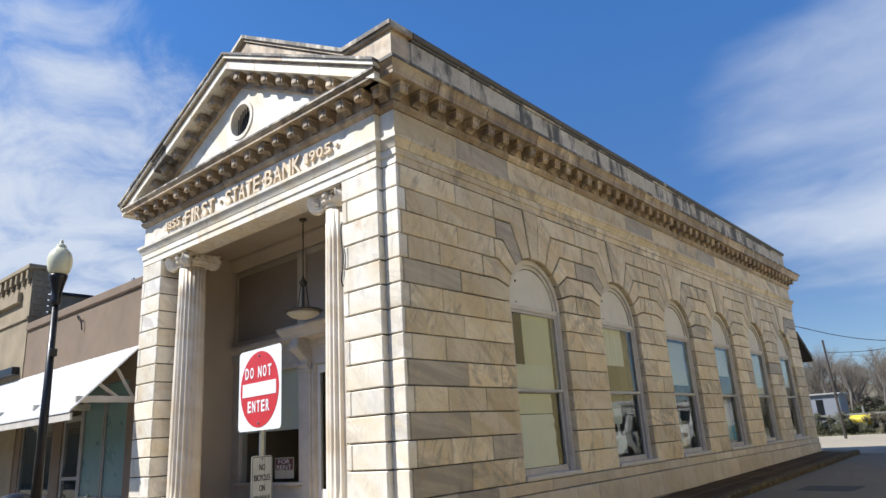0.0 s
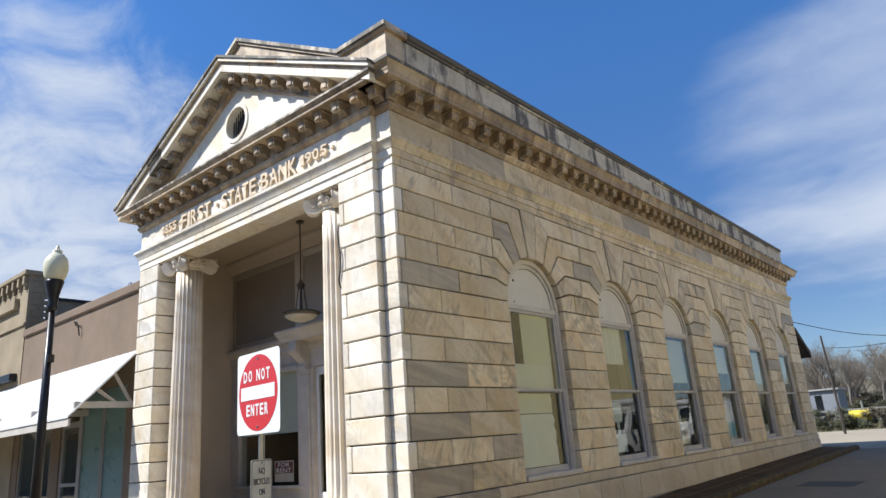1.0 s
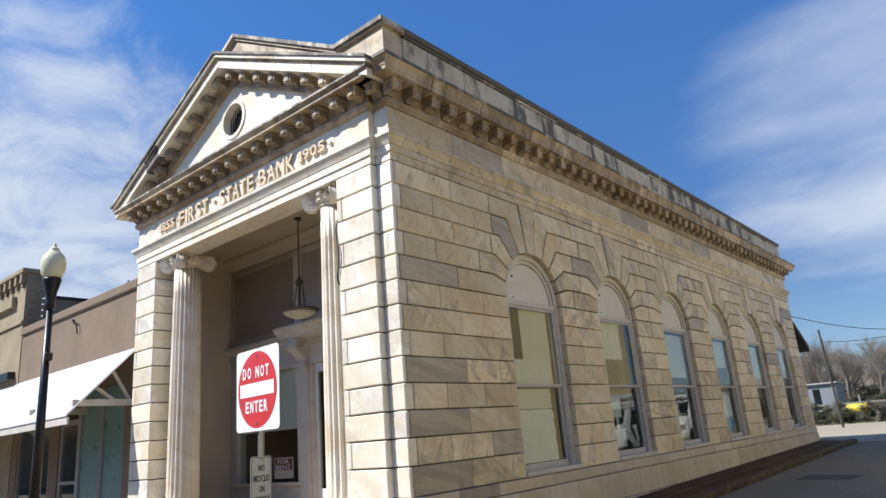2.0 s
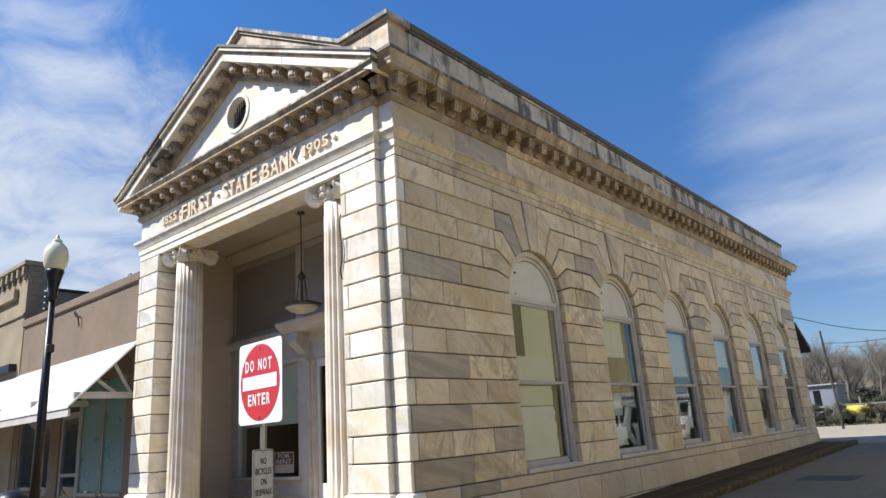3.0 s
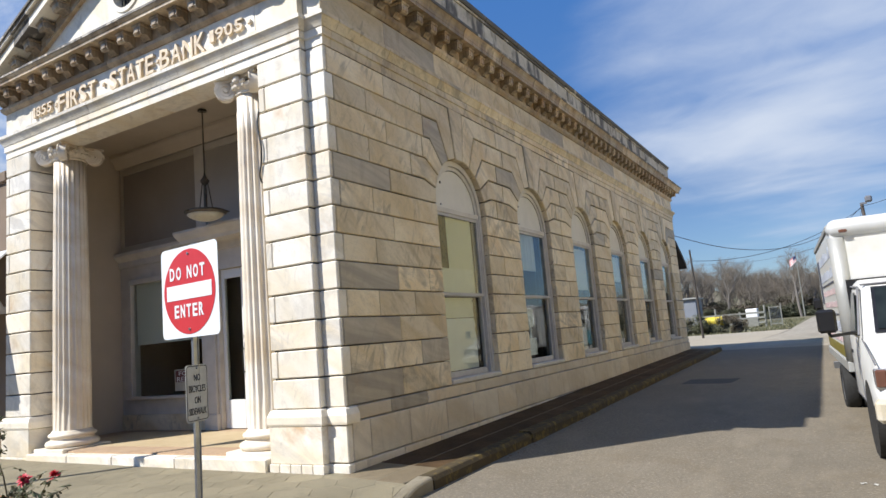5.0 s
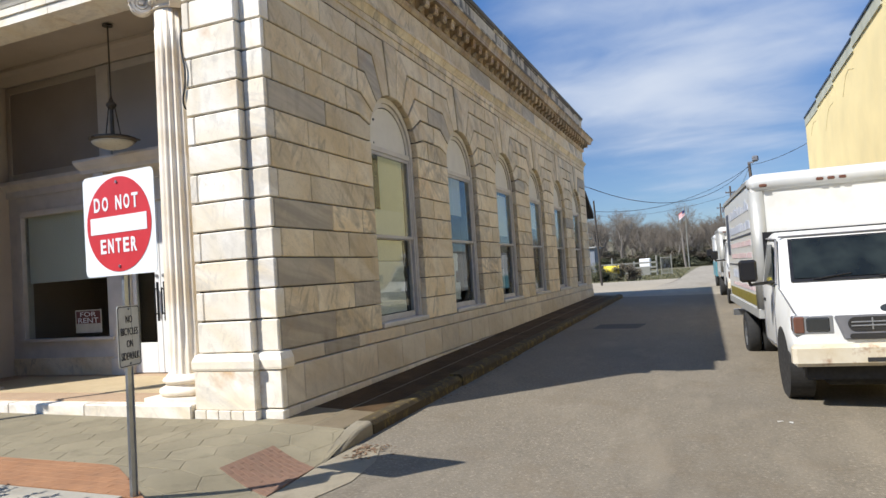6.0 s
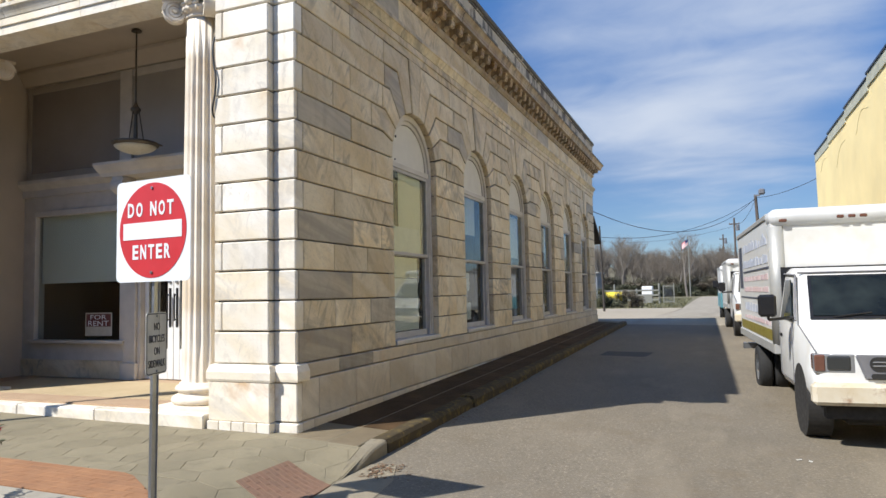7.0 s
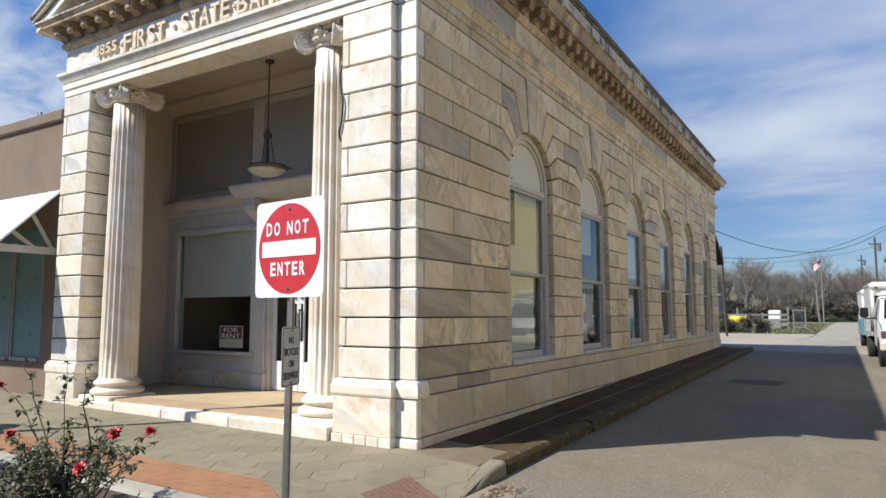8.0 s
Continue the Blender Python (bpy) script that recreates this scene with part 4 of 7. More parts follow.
# ---------------------------------------------------------------- back wall of the portico
CURT = plain("roller_shade", (0.68, 0.67, 0.58), 0.8, 0, 0.06, 1.5)
DOORP = plain("white_painted_door", (0.72, 0.72, 0.70), 0.4, 0, 0.05, 2)
WX0, WX1 = -6.70, -4.72
MX = 2 * CX


def porch_back():
    y = BACK
    # solid wall behind, with openings left for the windows and door
    for a, b, z0, z1 in ((-7.05, WX0 - 0.08, FLOOR, 3.35), (WX1 + 0.10, -4.30, FLOOR, 3.35), (WX0 - 0.08, WX1 + 0.10, FLOOR, 0.80), (WX0 - 0.08, WX1 + 0.10, 3.02, 3.35)):
        for m in (False, True):
            u, v = (MX - b, MX - a) if m else (a, b)
            part("porch_rear_wall", boxed(u, v, y, y + 0.2, z0, z1), WOODW, BANK)
    part("porch_rear_wall", boxed(-7.05, -0.33, y + 0.02, y + 0.2, 3.352, 5.55), WOODW, BANK)
    part("porch_rear_wall", boxed(-4.298, MX + 4.298, y, y + 0.2, 2.95, 3.35), WOODW, BANK)
    part("dado", boxed(-7.045, -4.36, y - 0.03, y - 0.002, FLOOR, 0.48, 0.006), STONE, BANK)
    part("dado", boxed(MX + 4.36, -0.335, y - 0.03, y - 0.002, FLOOR, 0.48, 0.006), STONE, BANK)
    for m in (False, True):
        sx = (lambda x: MX - x) if m else (lambda x: x)

        def bx(name, x0, x1, y0, y1, z0, z1, mat, par=BANK, bev=0.006, label=""):
            a, b = sorted((sx(x0), sx(x1)))
            return part(name, boxed(a, b, y0, y1, z0, z1, bev), mat, par, label)

        fr = bx("window_frame", WX0 - 0.10, WX0, y - 0.05, y + 0.05, 0.80, 3.04, WOODW, BANK, 0.008, "painted wooden shop window frame")
        bx("stile", WX1, WX1 + 0.12, y - 0.05, y + 0.05, 0.80, 3.04, WOODW, fr)
        bx("head", WX0 + 0.001, WX1 - 0.001, y - 0.05, y + 0.05, 2.94, 3.04, WOODW, fr)
        bx("window_sill", WX0 - 0.12, WX1 + 0.14, y - 0.10, y + 0.05, 0.76, 0.815, WOODW, fr)
        gl = bx("pane", WX0 + 0.002, WX1 - 0.002, y + 0.03, y + 0.036, 0.816, 2.938, GLASS, fr, 0)
        gl.visible_shadow = False
        bx("roller_shade", WX0 + 0.02, WX1 - 0.02, y + 0.08, y + 0.09, 1.78, 2.95, CURT, fr, 0, "half-drawn grey shade")
        # upper lights, boarded
        up = bx("transom_panel", -6.90, -4.76, y + 0.0, y + 0.018, 3.72, 5.16, PANEL, BANK, 0.0, "brown boarded transom panel")
        bx("frame", -7.0, -6.90, y - 0.02, y + 0.018, 3.6, 5.28, TAUPE, up)
        bx("frame", -4.76, -4.50, y - 0.05, y + 0.018, 3.6, 5.28, WOODW, up)
        bx("frame", -6.899, -4.761, y - 0.02, y + 0.018, 5.16, 5.28, TAUPE, up)
        bx("frame", -6.899, -4.761, y - 0.02, y + 0.018, 3.6, 3.72, TAUPE, up)
        # pilaster and scroll bracket of the door hood
        pl = bx("pilaster", -4.62, -4.36, y - 0.07, y - 0.001, FLOOR, 2.88, WOODW, BANK, 0.01, "painted pilaster beside the door")
        bx("pilaster_base", -4.65, -4.33, y - 0.10, y - 0.001, FLOOR, 0.46, WOODW, pl)
        bx("pilaster_cap", -4.66, -4.32, y - 0.11, y - 0.001, 2.82, 2.90, WOODW, pl)
        bm = bmesh.new()
        prof = [(0, 2.90), (-0.09, 2.90), (-0.10, 2.98), (-0.13, 3.06), (-0.22, 3.14), (-0.30, 3.22), (-0.34, 3.32), (-0.33, 3.44), (0, 3.44)]
        x0 = sx(-4.60)
        prism(bm, [(x0, y - 0.001 + o, z) for o, z in prof], ((0.22 if not m else -0.22), 0, 0))
        br = part("bracket", bm, WOODW, BANK, "carved scroll bracket")
        for zz, r, oy in ((3.30, 0.125, -0.235), (2.95, 0.07, -0.07)):
            bm = bmesh.new()
            volute(bm, pose(sx(-4.49), y + oy, zz, 0, 0, 90), r, 0.235)
            part("scroll", bm, WOODW, br)
    # continuous transom cornice and the hood over the door
    bm = bmesh.new()
    prof = [(0, 3.30), (0.05, 3.30), (0.05, 3.42), (0.10, 3.46), (0.15, 3.52), (0.15, 3.58), (0, 3.60)]
    moulding(bm, prof, (-7.045, y), (-0.335, y), (0, -1))
    part("transom_cornice", bm, WOODW, BANK, "painted transom cornice")
    bm = bmesh.new()
    prof = [(0, 3.445), (0.34, 3.445), (0.36, 3.50), (0.42, 3.56), (0.46, 3.62), (0.46, 3.66), (0, 3.70)]
    moulding(bm, prof, (-4.70, y), (MX + 4.70, y), (0, -1), 0.4, 0.4)
    part("door_hood", bm, WOODW, BANK, "moulded door hood on scroll brackets")
    part("frame", boxed(-4.499, MX + 4.499, y - 0.03, y + 0.018, 5.16, 5.28), WOODW, BANK)
    part("transom_panel", boxed(-4.498, MX + 4.498, y, y + 0.018, 3.702, 5.158), GREYT, BANK, "grey boarded transom panel")
    # doors
    for s in (-1, 1):
        a, b = sorted((CX + s * 0.005, CX + s * 0.60))
        e0, e1 = (a + 0.075, b - 0.115) if s < 0 else (a + 0.115, b - 0.075)
        d = part("door", boxed(a, e0, y + 0.06, y + 0.105, FLOOR + 0.01, 2.94, 0.004), DOORP, BANK, "white double door with tall dark glass")
        part("stile", boxed(e1, b, y + 0.06, y + 0.105, FLOOR + 0.01, 2.94, 0.004), DOORP, d)
        part("bottom_panel", boxed(e0 + 0.002, e1 - 0.002, y + 0.06, y + 0.10, FLOOR + 0.01, 0.68, 0.004), DOORP, d)
        part("top_rail", boxed(e0 + 0.002, e1 - 0.002, y + 0.06, y + 0.10, 2.78, 2.94, 0.004), DOORP, d)
        part("pane", boxed(e0 + 0.002, e1 - 0.002, y + 0.08, y + 0.086, 0.682, 2.778), GLASS, d)
        hx = CX + s * 0.07
        bm = bmesh.new()
        tube(bm, (hx, y - 0.0, 1.12), (hx, y - 0.0, 1.55), 0.013, n=8)
        for zz in (1.14, 1.53):
            tube(bm, (hx, y, zz), (hx, y + 0.06, zz), 0.011, n=8)
        box(bm, hx - 0.024, hx + 0.024, y + 0.052, y + 0.062, 1.02, 1.64, 0.004)
        part("handle", bm, BLACKM, d, "black pull handle")
        bm = bmesh.new()
        tube(bm, (hx, y + 0.04, 1.74), (hx, y + 0.062, 1.74), 0.028, n=12)
        part("lock", bm, STEEL, d)
    for s in (-1, 1):
        a, b = sorted((CX + s * 0.602, CX + s * 0.665))
        part("door_jamb", boxed(a, b, y - 0.03, y + 0.12, FLOOR, 2.949, 0.006), WOODW, BANK)


porch_back()
# wall painted near-black so the room behind the porch looks unlit
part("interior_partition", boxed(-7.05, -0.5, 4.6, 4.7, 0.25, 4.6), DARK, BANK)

# crown along the porch ceiling
bm = bmesh.new()
moulding(bm, [(0, 5.30), (0.06, 5.30), (0.14, 5.44), (0.2, 5.50), (0.2, 5.555), (0, 5.555)], (-7.045, BACK), (-0.335, BACK), (0, -1))
part("ceiling_moulding", bm, PLASTER, BANK)

# for rent notice in the window
notice = thing("for_rent_sign", "red and white for rent sign taped inside window", "sign", (-5.26, BACK + 0.024, 1.065))
part("board", boxed(-0.30, 0.30, 0.0, 0.004, -0.185, 0.20, 0), plain("cream_card", (0.5, 0.46, 0.36), 0.7), notice)
# print kept dark: the shade behind the glass is put into the red
part("red_panel", boxed(-0.275, 0.275, -0.003, -0.001, -0.03, 0.18), plain("shaded_red_print", (0.13, 0.04, 0.032), 0.6), notice)
text("FOR", 0.36, 0.075, 0.002, WHITEP, "lettering", notice, pose(0, -0.005, 0.125, 90, 0, 0))
text("RENT", 0.46, 0.085, 0.002, WHITEP, "lettering", notice, pose(0, -0.005, 0.022, 90, 0, 0))

# ---------------------------------------------------------------- hanging lamp in the portico
BRASS = plain("tarnished_bronze", (0.12, 0.10, 0.075), 0.5, 0.5, 0.2, 12)
OPAL = plain("opal_glass", (0.55, 0.52, 0.42), 0.3, 0, 0.06)
lamp = thing("pendant_lamp", "bronze bowl pendant lamp hanging from porch ceiling", "lamp", (CX, 1.27, 0))
bm = bmesh.new()
tube(bm, (0, 0, 4.30), (0, 0, 5.56), 0.012, n=8)
part("rod", bm, BRASS, lamp)
part("canopy", lathe(bmesh.new(), [(0.075, 5.52), (0.07, 5.545), (0.04, 5.558)], n=16), BRASS, lamp)
part("hub", lathe(bmesh.new(), [(0.02, 4.24), (0.07, 4.30), (0.075, 4.33), (0.04, 4.37), (0.02, 4.42), (0.012, 4.46)], n=14), BRASS, lamp)
bm = bmesh.new()
tube(bm, (0, 0, 3.75), (0, 0, 4.28), 0.032, 0.024, n=10)
part("stem", bm, BRASS, lamp)
part("bowl", lathe(bmesh.new(), [(0.02, 3.64), (0.12, 3.655), (0.22, 3.69), (0.28, 3.73), (0.30, 3.765), (0.27, 3.765), (0.2, 3.72), (0.05, 3.69)], n=32), OPAL, lamp, "opal glass bowl", True)
part("rim", lathe(bmesh.new(), [(0.295, 3.755), (0.33, 3.775), (0.34, 3.80), (0.32, 3.815), (0.28, 3.79)], n=32), BRASS, lamp, "", True)
for k in range(3):
    a = k * math.tau / 3 + 0.5
    bm = bmesh.new()
    tube(bm, (0.13 * math.cos(a), 0.13 * math.sin(a), 3.76), (0.045 * math.cos(a), 0.045 * math.sin(a), 4.31), 0.009, n=6)
    part("rod", bm, BRASS, lamp)
    bm = bmesh.new()
    tube(bm, (0.32 * math.cos(a), 0.32 * math.sin(a), 3.79), (0.39 * math.cos(a), 0.39 * math.sin(a), 3.77), 0.022, 0.012, n=8)
    part("knob", bm, BRASS, lamp)

# ---------------------------------------------------------------- side windows
BLINDS = [plain("cream_curtain", (0.55, 0.52, 0.36), 0.85, 0, 0.05), plain("pale_curtain", (0.62, 0.62, 0.57), 0.85, 0, 0.05), plain("pale_cream_sheet", (0.58, 0.56, 0.44), 0.85, 0, 0.05)]
ARCHP = plain("white_arch_board", (0.66, 0.63, 0.56), 0.6, 0, 0.06, 3, 0.1)


def half_ring(bm, r0, r1, x0, x1, c, n=24):
    """A half ring standing over the springing, r0 inside, r1 outside, from x0 to x1."""
    rows = []
    for k in range(n + 1):
        a = math.pi * k / n
        rows.append([bm.verts.new((x, c + r * math.cos(a), SPRING + r * math.sin(a))) for x, r in ((x1, r0), (x1, r1), (x0, r1), (x0, r0))])
    for lo, hi in zip(rows, rows[1:]):
        for k in range(4):
            bm.faces.new((lo[k], lo[(k + 1) % 4], hi[(k + 1) % 4], hi[k]))
    bm.faces.new(rows[0])
    bm.faces.new(rows[-1][::-1])


def side_window(i, c):
    xi, xo = -0.24, -0.095
    h = HALF - 0.004
    bm = bmesh.new()
    half_ring(bm, h - 0.085, h, xi, xo, c)
    w = part("window", bm, WOODW, BANK, "tall arched sash window in painted wooden frame")
    bm = bmesh.new()
    half_ring(bm, h - 0.15, h - 0.088, xi, xo - 0.035, c)
    part("arch_moulding", bm, WOODW, w)
    bm = bmesh.new()
    pts = [(xo - 0.06, c + (h - 0.14) * math.cos(math.pi * k / 20), SPRING - 0.02 + (h - 0.14) * math.sin(math.pi * k / 20)) for k in range(21)]
    prism(bm, pts, (-0.04, 0, 0))
    ap = part("arch_panel", bm, ARCHP, w, "plain white boarded lunette")
    bm = bmesh.new()
    tube(bm, (xo - 0.062, c - 0.42, SPRING + 0.42), (xo - 0.05, c - 0.42, SPRING + 0.42), 0.022, n=10)
    tube(bm, (xo - 0.062, c - 0.45, SPRING + 0.06), (xo - 0.05, c - 0.45, SPRING + 0.06), 0.012, n=8)
    part("vent_plug", bm, BLACKM, ap)
    for s in (-1, 1):
        a, b = sorted((c + s * h, c + s * (h - 0.085)))
        part("jamb", boxed(xi, xo, a, b, 0.726, SPRING - 0.002, 0.004), WOODB, w)
        a, b = sorted((c + s * (h - 0.087), c + s * (h - 0.125)))
        part("stop", boxed(xi, xo - 0.012, a, b, 0.80, SPRING - 0.06, 0.003), WOODB, w)
    part("transom_bar", boxed(xi, xo - 0.01, c - h + 0.086, c + h - 0.086, SPRING - 0.08, SPRING + 0.005, 0.006), WOODW, w)
    part("window_sill", boxed(xi, 0.03, c - h, c + h, 0.726, 0.80, 0.012), WOODW, w)
    y0, y1 = c - h + 0.127, c + h - 0.127
    for nm, z0, z1, x in (("upper_sash", 2.06, SPRING - 0.082, -0.138), ("lower_sash", 0.802, 2.10, -0.18)):
        s1 = part(nm, boxed(x - 0.02, x + 0.02, y0, y1, z1 - 0.05, z1, 0.003), WOODB, w)
        part(nm + "_rail", boxed(x - 0.02, x + 0.02, y0, y1, z0, z0 + (0.05 if nm[0] == "u" else 0.09), 0.003), WOODB, w)
        for a, b in ((y0, y0 + 0.045), (y1 - 0.045, y1)):
            part(nm + "_stile", boxed(x - 0.02, x + 0.02, a, b, z0 + 0.05, z1 - 0.052, 0.003), WOODB, w)
        g = part("pane", boxed(x - 0.003, x + 0.003, y0 + 0.046, y1 - 0.046, z0 + 0.052, z1 - 0.052), GLASS, w)
        g.visible_shadow = False
    w0, w1 = y0 + 0.047, y1 - 0.047
    if i == 0:
        part("cream_panel", boxed(-0.176, -0.170, w0 + 0.33, w1 - 0.14, 2.106, 3.36), BLINDS[0], w, "cream board behind the glass")
        part("white_panel", boxed(-0.168, -0.164, w0 - 0.03, w1 - 0.20, 2.106, 2.50), BLINDS[2], w, "pale sheet behind the upper pane")
        part("cream_strip", torn(w0, w1 - 0.20, -0.214, 1.72, 2.04, 3), BLINDS[2], w, "cream sheet behind the lower pane")
        part("white_panel", torn(w0 + 0.10, w1 - 0.16, -0.220, 0.90, 1.71, 5), BLINDS[1], w, "torn white sheet behind the lower pane")
        bm = bmesh.new()
        tube(bm, (-0.205, w0 + 0.05, 0.84), (-0.205, w0 + 0.06, 1.62), 0.016, n=8)
        part("pipe", bm, BLACKM, w, "black pipe behind the lower pane")
    if i == 1:
        part("curtain", wavy(w0 + 0.12, w1 - 0.3, -0.23, 2.62, SPRING - 0.1), BLINDS[1], w, "pale gathered curtain")
        part("white_paper", torn(w0 + 0.14, w0 + 0.60, -0.215, 1.50, 1.86, 8), BLINDS[1], w, "torn white paper on the pane")
        part("white_paper", torn(w0 + 0.20, w0 + 0.66, -0.215, 0.95, 1.28, 9), BLINDS[1], w, "torn white paper on the pane")
        part("white_strip", boxed(-0.219, -0.215, w0 + 0.34, w0 + 0.44, 1.281, 1.499), BLINDS[1], w)
    if i >= 2:
        part("blind", boxed(-0.26, -0.25, y0, y1, (2.3, 2.6, 2.15, 2.4)[i - 2], 3.3), BLINDS[1], w, "pale roller blind")
        part("white_paper", torn(w0 + 0.15, w0 + 0.5, -0.22, 0.95, (1.7, 1.5, 1.3, 1.2)[i - 2], 20 + i), BLINDS[1], w, "torn white paper on the pane")
        part("board", boxed(-0.42, -0.41, y0, y1, 0.85, (1.5, 2.0, 1.9, 1.7)[i - 2]), PLASTER, w, "grey board behind the lower pane")


def torn(y0, y1, x, z0, z1, seed):
    """A thin sheet with one ragged upright edge."""
    r = random.Random(seed)
    n = 14
    edge = [(y1 - (0.0 if r.random() > 0.35 else r.uniform(0.015, 0.05)), z0 + (z1 - z0) * k / n) for k in range(n + 1)]
    return prism(bmesh.new(), [(x, y0, z0)] + [(x, y, z) for y, z in edge] + [(x, y0, z1)], (-0.004, 0, 0))


def wavy(y0, y1, x, z0, z1):
    bm = bmesh.new()
    n = 40
    rows = [[bm.verts.new((x + 0.025 * math.sin(k * 1.35) + dx, y0 + (y1 - y0) * k / n, z)) for k in range(n + 1)] for dx in (0, -0.006) for z in (z0, z1)]
    for r in (0, 2):
        for k in range(n):
            bm.faces.new((rows[r][k], rows[r][k + 1], rows[r + 1][k + 1], rows[r + 1][k]))
    return bm


for i, c in enumerate(CENTRES):
    side_window(i, c)

# cable clipped to the pier beside the column
CABLE = plain("black_cable", (0.015, 0.015, 0.015), 0.5)


def wire(name, pts, r, mat, parent=None, label="", res=6):
    cu = bpy.data.curves.new(name, "CURVE")
    cu.dimensions, cu.bevel_depth, cu.bevel_resolution, cu.resolution_u = "3D", r, 2, res
    sp = cu.splines.new("BEZIER")
    sp.bezier_points.add(len(pts) - 1)
    for p, q in zip(sp.bezier_points, pts):
        p.co = q
        p.handle_left_type = p.handle_right_type = "AUTO"
    tmp = new(name, cu)
    me = bpy.data.meshes.new_from_object(tmp.evaluated_get(bpy.context.evaluated_depsgraph_get()))
    bpy.data.objects.remove(tmp)
    bpy.data.curves.remove(cu)
    me.materials.clear()
    me.materials.append(mat)
    ob = new(name, me)
    if parent:
        ob.parent = parent
    if label:
        ob["label"] = label
    return ob


cab = wire("cable", [(-1.05, -0.03, 4.60), (-1.055, -0.09, 4.46), (-1.03, -0.115, 4.18), (-0.99, -0.125, 4.02), (-1.0, -0.12, 3.86), (-1.06, -0.08, 3.58), (-1.06, -0.02, 3.56)], 0.011, CABLE)
tagged(cab, "loose black cable hanging on marble pier", "cable")


# ---------------------------------------------------------------- sidewalk, kerbs, paving
def sidewalk():
    # flat slab of the corner with ramp towards the street
    poly = [(-18, -2.42), (-18, 0.4), (-7.4, 0.4), (-7.0, -0.05), (0.02, -0.02), (0.02, 21.2), (0.86, 21.2), (0.86, 0.05), (0.86, -0.25), (0.145, -0.25), (0.145, -2.42)]
    bm = bmesh.new()
    f = bm.faces.new([bm.verts.new((x, y, zs(x, y) - 0.0025)) for x, y in poly])
    r = bmesh.ops.extrude_face_region(bm, geom=[f])
    for v in r["geom"]:
        if isinstance(v, bmesh.types.BMVert):
            v.co.z -= 0.5
    return tagged(put(bm, "sidewalk", JOINTC), "stained concrete sidewalk of hexagonal slabs", "sidewalk", kind="structure")


JOINTC = concrete("sidewalk_joint", (0.20, 0.17, 0.11), (0.245, 0.21, 0.135), (0.16, 0.136, 0.086), 1.0, 0.2)
WALKWAY = sidewalk()


def clip_poly(poly, a, b, c):
    """The part of a polygon where a*x + b*y <= c."""
    out = []
    for p, q in zip(poly, poly[1:] + poly[:1]):
        fp, fq = a * p[0] + b * p[1] - c, a * q[0] + b * q[1] - c
        if fp <= 0:
            out.append(p)
        if (fp < 0 < fq) or (fq < 0 < fp):
            t = fp / (fp - fq)
            out.append((p[0] + t * (q[0] - p[0]), p[1] + t * (q[1] - p[1])))
    return out


def flag(poly, zf, top, mat, name, parent, thick=0.05, gap=0.002):
    poly = [p for k, p in enumerate(poly) if (Vector(p) - Vector(poly[k - 1])).length > 0.012]
    q = inset(poly, gap) if len(poly) > 2 else None
    if not q or len(q) < 3 or abs(sum(p[0] * r[1] - r[0] * p[1] for p, r in zip(q, q[1:] + q[:1]))) < 0.001:
        return
    i2 = inset(q, 0.003) or q
    bm = bmesh.new()
    rows = [[bm.verts.new((x, y, zf(x, y) + top + d)) for x, y in pl] for pl, d in ((q, -thick), (q, -0.002), (i2, 0.0))]
    n = len(q)
    for lo, hi in zip(rows, rows[1:]):
        for k in range(n):
            bm.faces.new((lo[k], lo[(k + 1) % n], hi[(k + 1) % n], hi[k]))
    bm.faces.new(rows[2])
    part(name, bm, mat, parent)


def slope_slab(poly, gap=0.002, mat=None, name="paving_slab", parent=None, lift=0.0):
    """A slab bent over the fall of the ramp: its top is a fine fan that follows the slope."""
    q = inset(poly, gap)
    if not q or len(q) < 3:
        return
    c = Vector((sum(p[0] for p in q) / len(q), sum(p[1] for p in q) / len(q)))
    ring = [Vector(a).lerp(Vector(b), k / 4) for a, b in zip(q, q[1:] + q[:1]) for k in range(4)]
    n = len(ring)
    bm = bmesh.new()
    rows = []
    for f, d in ((1.0, -0.02), (1.0, -0.003), (0.97, 0.0), (0.66, 0.0), (0.33, 0.0)):
        rows.append([bm.verts.new((*c.lerp(p, f), zramp(*c.lerp(p, f)) + d + lift)) for p in ring])
    for lo, hi in zip(rows, rows[1:]):
        for k in range(n):
            bm.faces.new((lo[k], lo[(k + 1) % n], hi[(k + 1) % n], hi[k]))
    m = bm.verts.new((*c, zramp(*c) + lift))
    for k in range(n):
        bm.faces.new((rows[-1][k], rows[-1][(k + 1) % n], m))
    part(name, bm, mat or PAVING, parent or WALKWAY)


def zramp(x, y):
    """The ramp falls from the walk to the street."""
    def ease(v):
        v = min(1.0, max(0.0, v))
        return v * v * (3 - 2 * v)
    t = ease((x - 0.15) / 0.97) * min(1.0, max(0.0, (-0.22 - y) / 0.6))
    return zs(x, y) * (1 - t) + (zr(x, y) + 0.004) * t


def cut_poly(poly, limits):
    for a, b, c in limits:
        if len(poly) >= 3:
            poly = clip_poly(poly, a, b, c)
    return poly if len(poly) >= 3 else None


